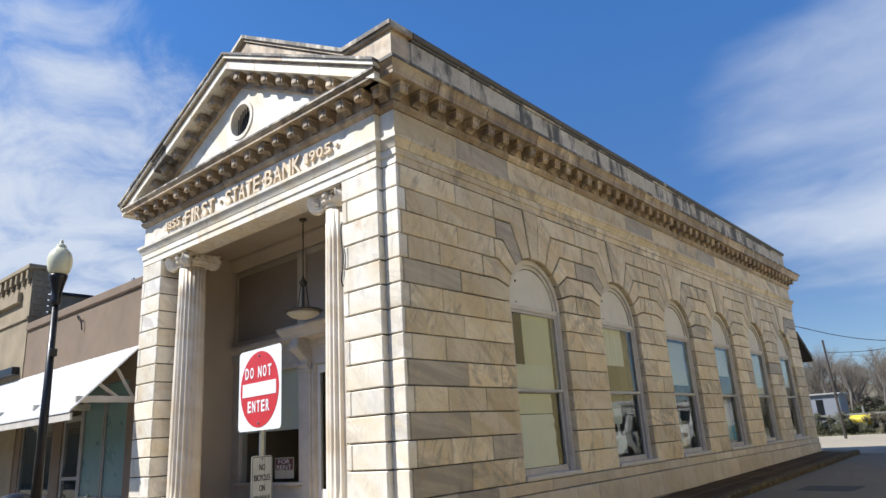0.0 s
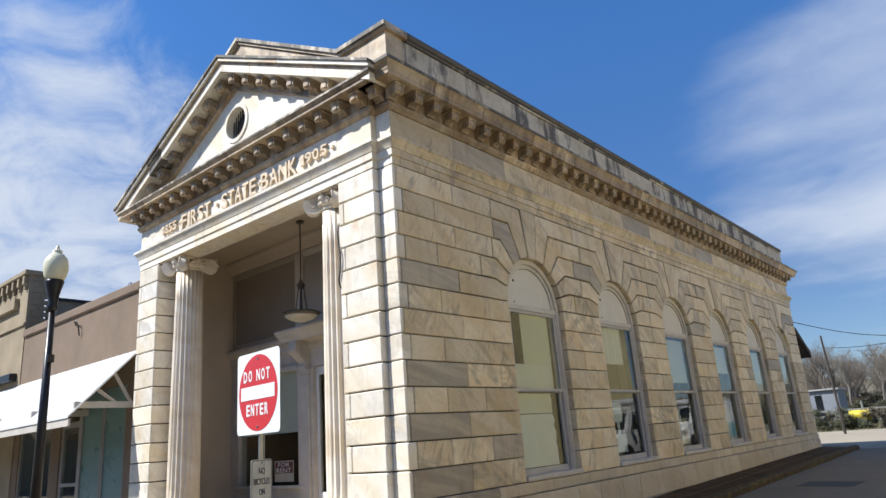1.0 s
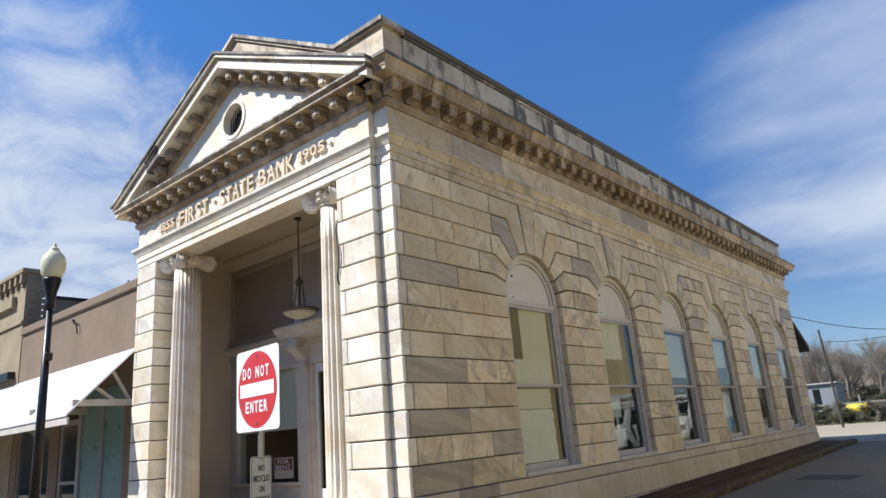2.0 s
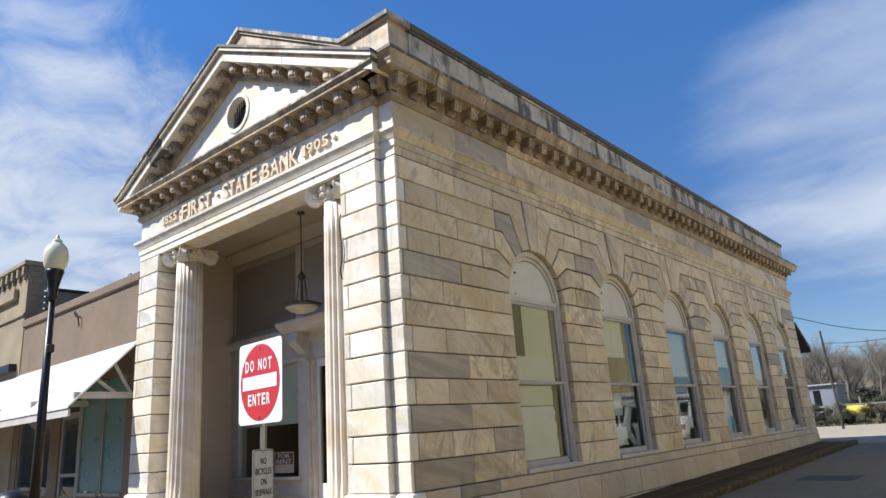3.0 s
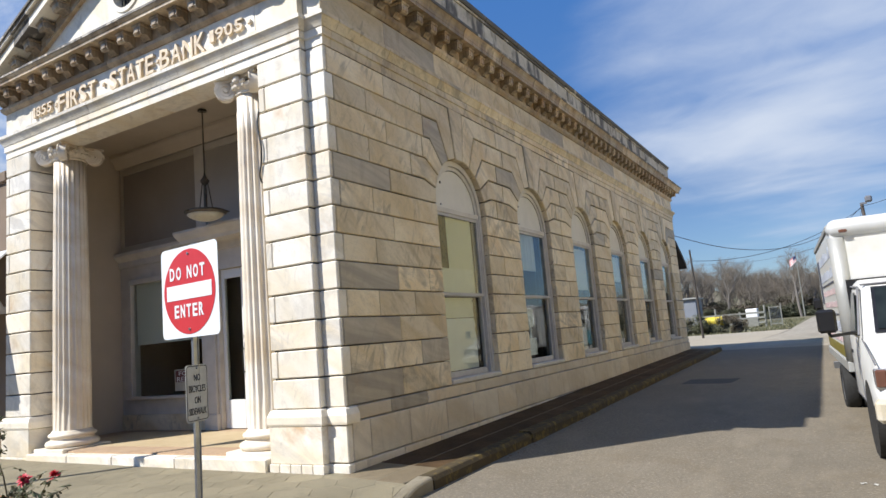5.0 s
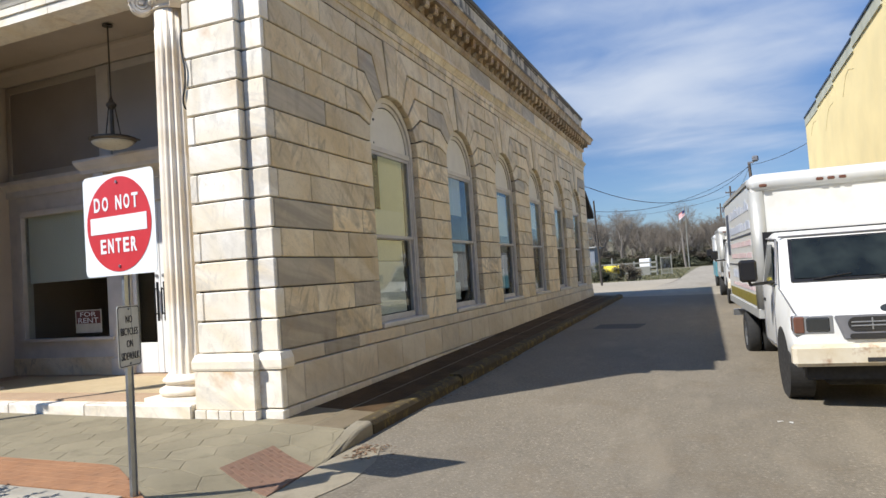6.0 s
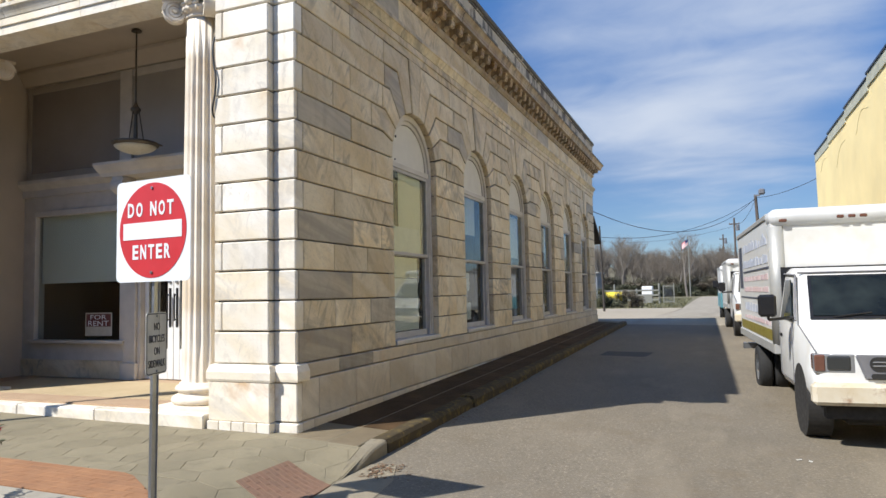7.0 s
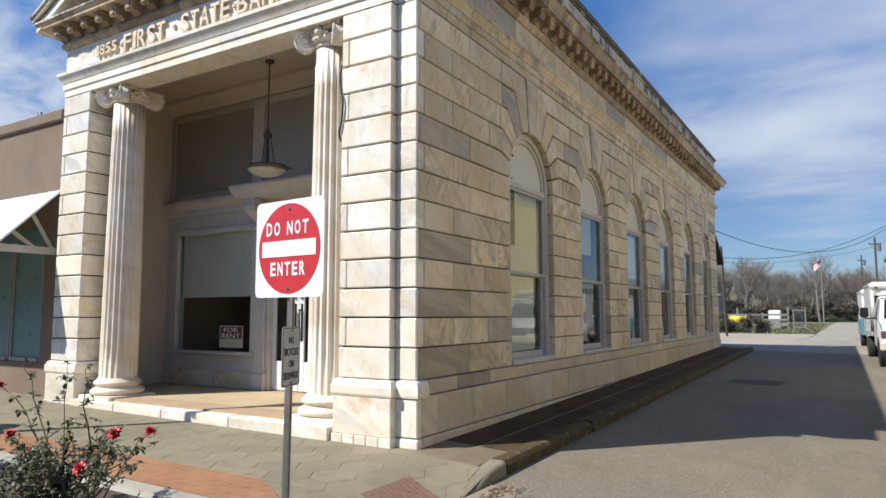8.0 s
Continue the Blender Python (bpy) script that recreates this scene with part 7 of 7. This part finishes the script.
def pale_road():
    bm = bmesh.new()
    rows = []
    for k in range(41):
        t = k / 40
        rows.append([])
        for q in range(9):
            u = q / 8
            y0 = 21.4 - 1.0 * u
            y = y0 + (72 - y0) * t * t
            x0 = 0.85 + 0.133 * min(12.0, max(0.0, y - 21.2)) + 0.02 * max(0.0, y - 33)
            x = x0 + (8.45 - x0) * u
            rows[-1].append(bm.verts.new((x, y, zr(x, y) + 0.008)))
    for lo, hi in zip(rows, rows[1:]):
        for k in range(8):
            bm.faces.new((lo[k], lo[k + 1], hi[k + 1], hi[k]))
    return tagged(put(bm, "road_surface", PALE), "far road surface coloured pale for sunlight", "road", kind="structure")


pale_road()
box_truck((6.20, 2.2, zr(5.3, 3.5) - 0.0), 3.3)
box_truck((5.84, 15.8, zr(5.3, 17) + 0.0), 2.0, False, "white box truck parked further down the street", False, 2.42, 3.0)
box_truck((5.68, 21.6, zr(5.0, 23)), 1.5, False, "white and teal box truck parked far down the street", True, 2.26, 3.4)

# ---------------------------------------------------------------- behind the bank
DARKW = plain("dark_weathered_timber", (0.05, 0.042, 0.035), 0.85, 0, 0.2, 3)
lean = thing("lean_to", "dark timber lean-to roof behind the bank", "building")
bm = bmesh.new()
prism(bm, [(0.02, 20.58, 4.25), (0.02, 20.58, 4.42), (0.02, 22.1, 3.62), (0.02, 22.1, 3.4)], (-6.3, 0, 0))
part("roof", bm, DARKW, lean)
part("wall", boxed(-6.0, -0.45, 20.7, 21.6, 0, 3.4), BROWNST, lean)

SHEDP = plain("pale_blue_metal", (0.21, 0.225, 0.25), 0.5, 0, 0.06, 1)
shed = thing("shed", "pale blue metal shed with open doorway", "shed", (-5.35, 46.5, zr(0, 46)), 0)
part("front_wall", boxed(-1.6, -0.1, 0, 0.08, 0, 2.4), SHEDP, shed)
part("front_wall", boxed(0.36, 1.35, 0, 0.08, 0, 2.4), SHEDP, shed)
part("lintel", boxed(-0.099, 0.359, 0, 0.08, 2.1, 2.4), SHEDP, shed)
part("side_wall", boxed(1.27, 1.35, 0.081, 2.6, 0, 2.4), SHEDP, shed)
part("back_wall", boxed(-1.6, 1.26, 2.5, 2.6, 0, 2.4), SHEDP, shed)
part("roof", boxed(-1.75, 1.5, -0.2, 2.8, 2.401, 2.5, 0.01), ALU, shed)
cart = thing("cart", "small rusty hand cart beside the shed", "cart", (-3.4, 43.0, zr(0, 43)), 20)
RUST = plain("rusty_iron", (0.12, 0.07, 0.045), 0.8, 0, 0.3, 8)
part("bed", boxed(-0.35, 0.35, -0.25, 0.25, 0.34, 0.42, 0.01), RUST, cart)
for x in (-0.28, 0.28):
    for y in (-0.2, 0.2):
        part("leg", boxed(x - 0.02, x + 0.02, y - 0.02, y + 0.02, 0, 0.339), RUST, cart)
for y in (-0.22, 0.22):
    bm = bmesh.new()
    tube(bm, (0.34, y, 0.4), (0.5, y, 0.85), 0.02, n=6)
    part("handle", bm, RUST, cart)

FENCE = plain("grey_fence_wood", (0.22, 0.22, 0.19), 0.85, 0, 0.15, 3)
fence = thing("fence", "low grey rail fence along the grass", "fence", (0, 0, 0))
FX0, FX1, FY = -7.5, 0.6, 46.0
gz = zr(0, FY)
for k in range(6):
    x = FX0 + (FX1 - FX0) * k / 5
    bm = bmesh.new()
    tube(bm, (x, FY, gz - 0.2), (x, FY, gz + (1.5 if k % 2 else 1.15)), 0.07, n=8)
    part("post", bm, FENCE, fence)
for z in (0.3, 0.65, 1.0):
    for k in range(5):
        a, b = FX0 + (FX1 - FX0) * k / 5, FX0 + (FX1 - FX0) * (k + 1) / 5
        part("rail", boxed(a, b, FY - 0.1, FY - 0.06, gz + z - 0.06, gz + z + 0.06), FENCE, fence)
gate = thing("mesh_gate", "grey wire mesh gate at the fence end", "gate", (1.3, FY - 0.5, gz))
part("gate_frame", boxed(-0.4, -0.34, -0.03, 0.03, 0, 1.35), FENCE, gate)
part("gate_frame", boxed(0.34, 0.4, -0.03, 0.03, 0, 1.5), FENCE, gate)
part("gate_frame", boxed(-0.339, 0.339, -0.03, 0.03, 1.26, 1.32), FENCE, gate)
part("gate_frame", boxed(-0.339, 0.339, -0.03, 0.03, 0.1, 0.16), FENCE, gate)
for k in range(8):
    bm = bmesh.new()
    tube(bm, (-0.31 + k * 0.088, 0, 0.16), (-0.31 + k * 0.088, 0, 1.26), 0.012, n=4)
    part("bar", bm, STEEL, gate)
YELP = plain("yellow_tank_paint", (0.75, 0.58, 0.03), 0.4, 0, 0.06)
tank = thing("tank", "yellow horizontal tank on a trailer frame", "tank", (-1.95, 40.5, zr(0, 40)))
bm = bmesh.new()
tube(bm, (-0.55, 0, 0.72), (0.55, 0, 0.72), 0.30, n=24)
part("drum", bm, YELP, tank)
for x in (-0.35, 0.35):
    part("support", boxed(x - 0.05, x + 0.05, -0.28, 0.28, 0, 0.44), BLACKM, tank)
tot = thing("white_container", "white plastic container behind the fence", "container", (-0.35, 47.5, zr(0, 47)))
part("body", boxed(-0.4, 0.4, -0.4, 0.4, 0.6, 1.3, 0.05), WHITEP, tot)
part("stand", boxed(-0.35, 0.35, -0.35, 0.35, 0, 0.599), FENCE, tot)

# flagpole
fp = thing("flagpole", "white flagpole with a small flag", "flagpole", (1.95, 76, zr(0, 76)))
bm = bmesh.new()
tube(bm, (0, 0, 0), (0, 0, 6.9), 0.07, 0.04, n=10)
part("pole", bm, FENCE, fp)
NAVY = plain("navy_cloth", (0.03, 0.04, 0.13), 0.8)
CLOTHR, CLOTHW = plain("red_cloth", (0.5, 0.05, 0.06), 0.8), plain("white_cloth", (0.75, 0.74, 0.72), 0.8)


def cloth(x0, x1, z0, z1, off=0.0):
    bm = bmesh.new()
    n = 10
    rows = []
    for k in range(n + 1):
        u = (x0 + (x1 - x0) * k / n) * 0.42
        y = 0.1 * math.sin(u * 5.2) + off
        d = -0.8 * abs(u)
        a0, a1 = 6.0 + (z0 - 5.55) * 0.6 + d, 6.0 + (z1 - 5.55) * 0.6 + d
        rows.append([bm.verts.new((u, y, a0)), bm.verts.new((u, y, a1)), bm.verts.new((u, y + 0.01, a1)), bm.verts.new((u, y + 0.01, a0))])
    for lo, hi in zip(rows, rows[1:]):
        for k in range(4):
            bm.faces.new((lo[k], lo[(k + 1) % 4], hi[(k + 1) % 4], hi[k]))
    return bm


fl = part("flag", cloth(-1.7, -0.08, 5.55, 5.6), CLOTHR, fp, "red and white striped flag")
for k in range(6):
    part("stripe", cloth(-1.7, -0.08, 5.6 + k * 0.18, 5.6 + (k + 1) * 0.18), CLOTHW if k % 2 == 0 else CLOTHR, fl)
part("canton", cloth(-0.75, -0.08, 6.1, 6.68, -0.012), NAVY, fl)

# utility poles and wires
POLEW = plain("weathered_pole_wood", (0.10, 0.08, 0.065), 0.9, 0, 0.2, 4)


def utility_pole(at, h, lean_x=0.0, arm=True, r=0.14, label="dark wooden utility pole with crossarm", mat=None):
    p = thing("utility_pole", label, "utility pole", at)
    bm = bmesh.new()
    tube(bm, (0, 0, -0.5), (lean_x, 0, h), r, r * 0.7, n=10)
    part("mast", bm, mat or POLEW, p)
    if arm:
        part("crossarm", boxed(lean_x - 0.55, lean_x + 0.55, -0.06, 0.06, h - 0.8, h - 0.66), POLEW, p)
        for x in (-0.48, 0.48):
            part("insulator", lathe(bmesh.new(), [(0.03, 0), (0.05, 0.05), (0.03, 0.12)], (lean_x + x, 0, h - 0.66), 8), GREYP, p)
        bm = bmesh.new()
        tube(bm, (lean_x + 0.35, -0.05, h - 1.5), (lean_x + 0.35, -0.05, h - 0.85), 0.2, n=12)
        part("transformer", bm, GREYP, p)
    return p


utility_pole((7.55, 44, zr(0, 44)), 7.3, -0.25, False)
utility_pole((7.0, 78, zr(0, 78)), 9.0)
utility_pole((6.3, 110, zr(0, 110)), 9.5)
utility_pole((-1.6, 33.5, zr(0, 33)), 5.0, -0.12, False, 0.07, "leaning dark pole with cable", DARKW)
fl2 = thing("floodlight", "dark floodlight on a pole top", "floodlight", (7.4, 44, zr(0, 44) + 7.3))
part("head", boxed(0.1, 0.5, -0.2, 0.2, 0.1, 0.5, 0.08), GREYP, fl2)
part("arm", boxed(-0.2, 0.2, -0.05, 0.05, 0.0, 0.12), GREYP, fl2)


def span(a, b, sag, label):
    a, b = Vector(a), Vector(b)
    pts = []
    for k in range(9):
        t = k / 8
        p = a.lerp(b, t)
        p.z -= sag * 4 * t * (1 - t)
        pts.append(tuple(p))
    return tagged(wire("power_line", pts, 0.014, CABLE, None, label), label, "power line", "overhead wires")


span((-1.72, 33.5, 4.6), (7.30, 44, 7.5), 0.9, "black overhead cable between poles")
span((-0.1, 20.6, 4.65), (7.32, 44, 7.6), 1.5, "black overhead cable from the bank wall")
span((7.30, 44, 7.5), (7.0, 78, 9.0), 0.7, "black overhead cable between poles")
span((7.30, 44, 7.6), (9.3, 30, 6.7), 0.2, "black overhead cable to the yellow building")
span((-12, 95, 9.0), (7.0, 78, 8.6), 0.9, "black overhead cable beyond the trees")

# ---------------------------------------------------------------- woods
BARK = plain("grey_bark", (0.15, 0.132, 0.112), 0.9, 0, 0.2, 3)
TWIG = plain("grey_brown_twig", (0.19, 0.16, 0.125), 0.9, 0, 0.2, 3)


def bare_tree(seed, h):
    """Meshes of a leafless tree: trunk with limbs, and its fine twigs."""
    rnd = random.Random(seed)
    wood, fine = bmesh.new(), bmesh.new()

    def grow(p, d, length, r, depth):
        n = 3 if depth < 3 else 2
        for k in range(n):
            d2 = (d + Vector((rnd.gauss(0, 0.10), rnd.gauss(0, 0.10), 0.03))).normalized()
            q = p + d2 * (length / n)
            r2 = r * (1 - 0.28 / n)
            tube(wood if depth < 3 else fine, p, q, r, r2, n=6 if depth < 2 else 3, caps=False)
            if depth < 5 and (k > 0 or depth > 0):
                for _ in range(1 if depth < 2 else 2):
                    a = rnd.uniform(0, math.tau)
                    s = Vector((math.cos(a), math.sin(a), rnd.uniform(0.2, 0.9)))
                    grow(q, (d2 * 0.7 + s * 0.75).normalized(), length * rnd.uniform(0.5, 0.72), r2 * 0.55, depth + 1)
            p, d, r = q, d2, r2
        if depth < 5:
            grow(p, (d + Vector((rnd.gauss(0, 0.3), rnd.gauss(0, 0.3), 0.1))).normalized(), length * 0.6, r * 0.7, depth + 1)

    grow(Vector((0, 0, -0.2)), Vector((rnd.gauss(0, 0.05), rnd.gauss(0, 0.05), 1)), h * 0.42, h * 0.017, 0)
    res = []
    for nm, bm, mat in (("trunk", wood, BARK), ("crown", fine, TWIG)):
        me = bpy.data.meshes.new(nm)
        bm.to_mesh(me)
        bm.free()
        me.materials.append(mat)
        res.append(me)
    return res


def place_tree(meshes, at, s, rz, label="tall leafless grey tree at the wood edge"):
    t = thing("tree", label, "tree", at, rz, "bare trees of the wood edge")
    t.scale = (s, s, s)
    for nm, me in zip(("trunk", "crown"), meshes):
        o = new(nm, me)
        o.parent = t


TREES = [bare_tree(k, 11.0) for k in (1, 2, 3, 4)]
rnd = random.Random(21)
place_tree(bare_tree(9, 11.0), (1.5, 79, zr(0, 79)), 0.82, 60, "broad leafless tree beside the flagpole")
for k in range(220):
    x = -42 + k * 0.30 + rnd.uniform(-1, 1)
    y = 88 + rnd.uniform(-4, 26)
    place_tree(TREES[k % 4], (x, y, zr(0, 60)), rnd.uniform(0.5, 0.9) * (1.0 if x < -4.2 else 0.72), rnd.uniform(0, 360))

for k in range(90):
    place_tree(TREES[k % 4], (-8 + k * 0.3 + rnd.uniform(-1, 1), rnd.uniform(96, 124), zr(0, 60)), rnd.uniform(0.5, 0.75), rnd.uniform(0, 360), "low leafless brown tree in the wood")


def shrub_mesh(seed, mat):
    rnd = random.Random(seed)
    bm = bmesh.new()
    for c in range(16):
        cx, cy, cz, r = rnd.gauss(0, 0.8), rnd.gauss(0, 0.6), abs(rnd.gauss(0.9, 0.6)), rnd.uniform(0.35, 0.7)
        core = bmesh.ops.create_icosphere(bm, subdivisions=2, radius=r * 0.34)["verts"]
        for v in core:
            v.co = v.co * (1 + 0.3 * noise.noise(v.co * 4 + Vector((c, 0, 0)))) + Vector((cx, cy, cz))
        for _ in range(420):
            d = Vector((rnd.gauss(0, 1), rnd.gauss(0, 1), rnd.gauss(0, 1))).normalized()
            leaf(bm, Vector((cx, cy, cz)) + d * r * rnd.uniform(0.35, 1.15), Vector((rnd.gauss(0, 1), rnd.gauss(0, 1), rnd.gauss(0, 0.6))).normalized(), Vector((0.1, 0.1, 1)), rnd.uniform(0.08, 0.16))
    me = bpy.data.meshes.new("shrub")
    bm.to_mesh(me)
    bm.free()
    me.materials.append(mat)
    return me


SHRUBS = [shrub_mesh(1, leaf_mat("dark_evergreen", (0.09, 0.095, 0.058), (0.13, 0.13, 0.082), 0.9)), shrub_mesh(2, leaf_mat("dull_green", (0.12, 0.115, 0.075), (0.165, 0.148, 0.102), 0.9)), shrub_mesh(3, leaf_mat("brown_brush", (0.135, 0.115, 0.086), (0.19, 0.16, 0.12), 0.9))]
for k in range(110):
    row = k % 3
    x = -42 + k * 0.62 + rnd.uniform(-0.6, 0.6)
    y = 82 + row * 7 + rnd.uniform(-2, 2)
    s = rnd.uniform(0.8, 1.3) * (1 + 0.4 * row)
    o = new("shrub", SHRUBS[(k * 7 + row) % 3])
    o.matrix_world = pose(x, y, zr(0, 60) - 0.2, 0, 0, rnd.uniform(0, 360)) @ Matrix.Diagonal((s * 1.3, s, s * 0.62, 1))
    tagged(o, ("dark evergreen shrub at the wood edge", "dull green shrub at the wood edge", "brown leafless brush at the wood edge")[(k * 7 + row) % 3], "shrub", "undergrowth of the wood edge")
for k in range(5):
    o = new("shrub", SHRUBS[(0, 1, 0, 1, 2)[k]])
    o.matrix_world = pose(-4.2 + 0.9 * k, 39.5 + 0.8 * (k % 2), zr(0, 40) - 0.1, 0, 0, 70 * k) @ Matrix.Diagonal((0.5, 0.5, 0.55, 1))
    tagged(o, "low dark shrub beside the dirt lot", "shrub", "shrubs by the lot")

# far edge of the woods
def far_woods():
    r = random.Random(31)
    bm = bmesh.new()
    lo, hi = [], []
    for k in range(240):
        x = -150 + k * 1.3
        h = 6.0 + 1.6 * noise.noise((x * 0.06, 0.3, 0)) + 1.0 * noise.noise((x * 0.4, 2.3, 0)) + r.uniform(-0.5, 0.5)
        y = 128 + 3 * noise.noise((x * 0.2, 9.1, 0))
        lo.append(bm.verts.new((x, y, 0.2)))
        hi.append(bm.verts.new((x, y + 1.5, 0.6 + h)))
    for k in range(239):
        bm.faces.new((lo[k], lo[k + 1], hi[k + 1], hi[k]))
    m = Mat("distant_woods", 0.95)
    v = m.scaled((1.0, 1.0, 0.35))
    col = m.mix(m.ramp(m.noise(1.6, 6, 0.7, v), 0.35, 0.65), (0.13, 0.125, 0.085), (0.24, 0.205, 0.165))
    m.color(m.mix(m.ramp(m.noise(0.25, 3), 0.4, 0.6, 0, 0.6), col, (0.10, 0.11, 0.065)))
    m.bump(m.noise(2.5, 6, 0.7), 0.8, 0.3)
    tagged(put(bm, "backdrop", m.mat), "distant brown and green winter woods", "woods", kind="structure")


far_woods()

# grass of the verge
GRASS = leaf_mat("grass_blade", (0.09, 0.10, 0.045), (0.17, 0.15, 0.08))


def grass():
    r = random.Random(8)
    bm = bmesh.new()
    for _ in range(9000):
        x, y = r.uniform(-9, 2.5), r.uniform(37.5, 60)
        z, h, a = zr(x, y) - 0.03, r.uniform(0.05, 0.16), r.uniform(0, 6.28)
        u, v = 0.05 * math.cos(a), 0.05 * math.sin(a)
        bm.faces.new((bm.verts.new((x - u, y - v, z)), bm.verts.new((x + u, y + v, z)), bm.verts.new((x + r.gauss(0, 0.05), y + r.gauss(0, 0.05), z + h))))
    tagged(put(bm, "grass", GRASS), "rough winter grass on the verge", "grass", kind="stuff")


grass()


# Unseen walls added to close the main street, cutting sky fill and pane reflections.
row = thing("wall_opposite", "plain tan wall row, unseen, added to block low sky", "building", kind="structure")
for k, (a, b, h) in enumerate(((-130, -90, 7.2), (-89.98, -46.02, 8.4), (-46, -30, 6.5), (-29.98, -12, 7.4), (-11.98, 4, 6.2), (4.02, 22, 7.8), (22.02, 46, 6.6))):
    part("wall", boxed(a, b, -21.0, -20.6, -0.6, h), TANB, row)
    part("coping", boxed(a, b, -21.1, -20.5, h + 0.002, h + 0.15), GREYC, row)


# ---------------------------------------------------------------- stones of the side wall, one by one
for poly, to3, back, front, parent, mat in STONES:
    bm = bmesh.new()
    slab(bm, poly, to3, back, front, 0.010)
    part("stone_block", bm, mat, parent)
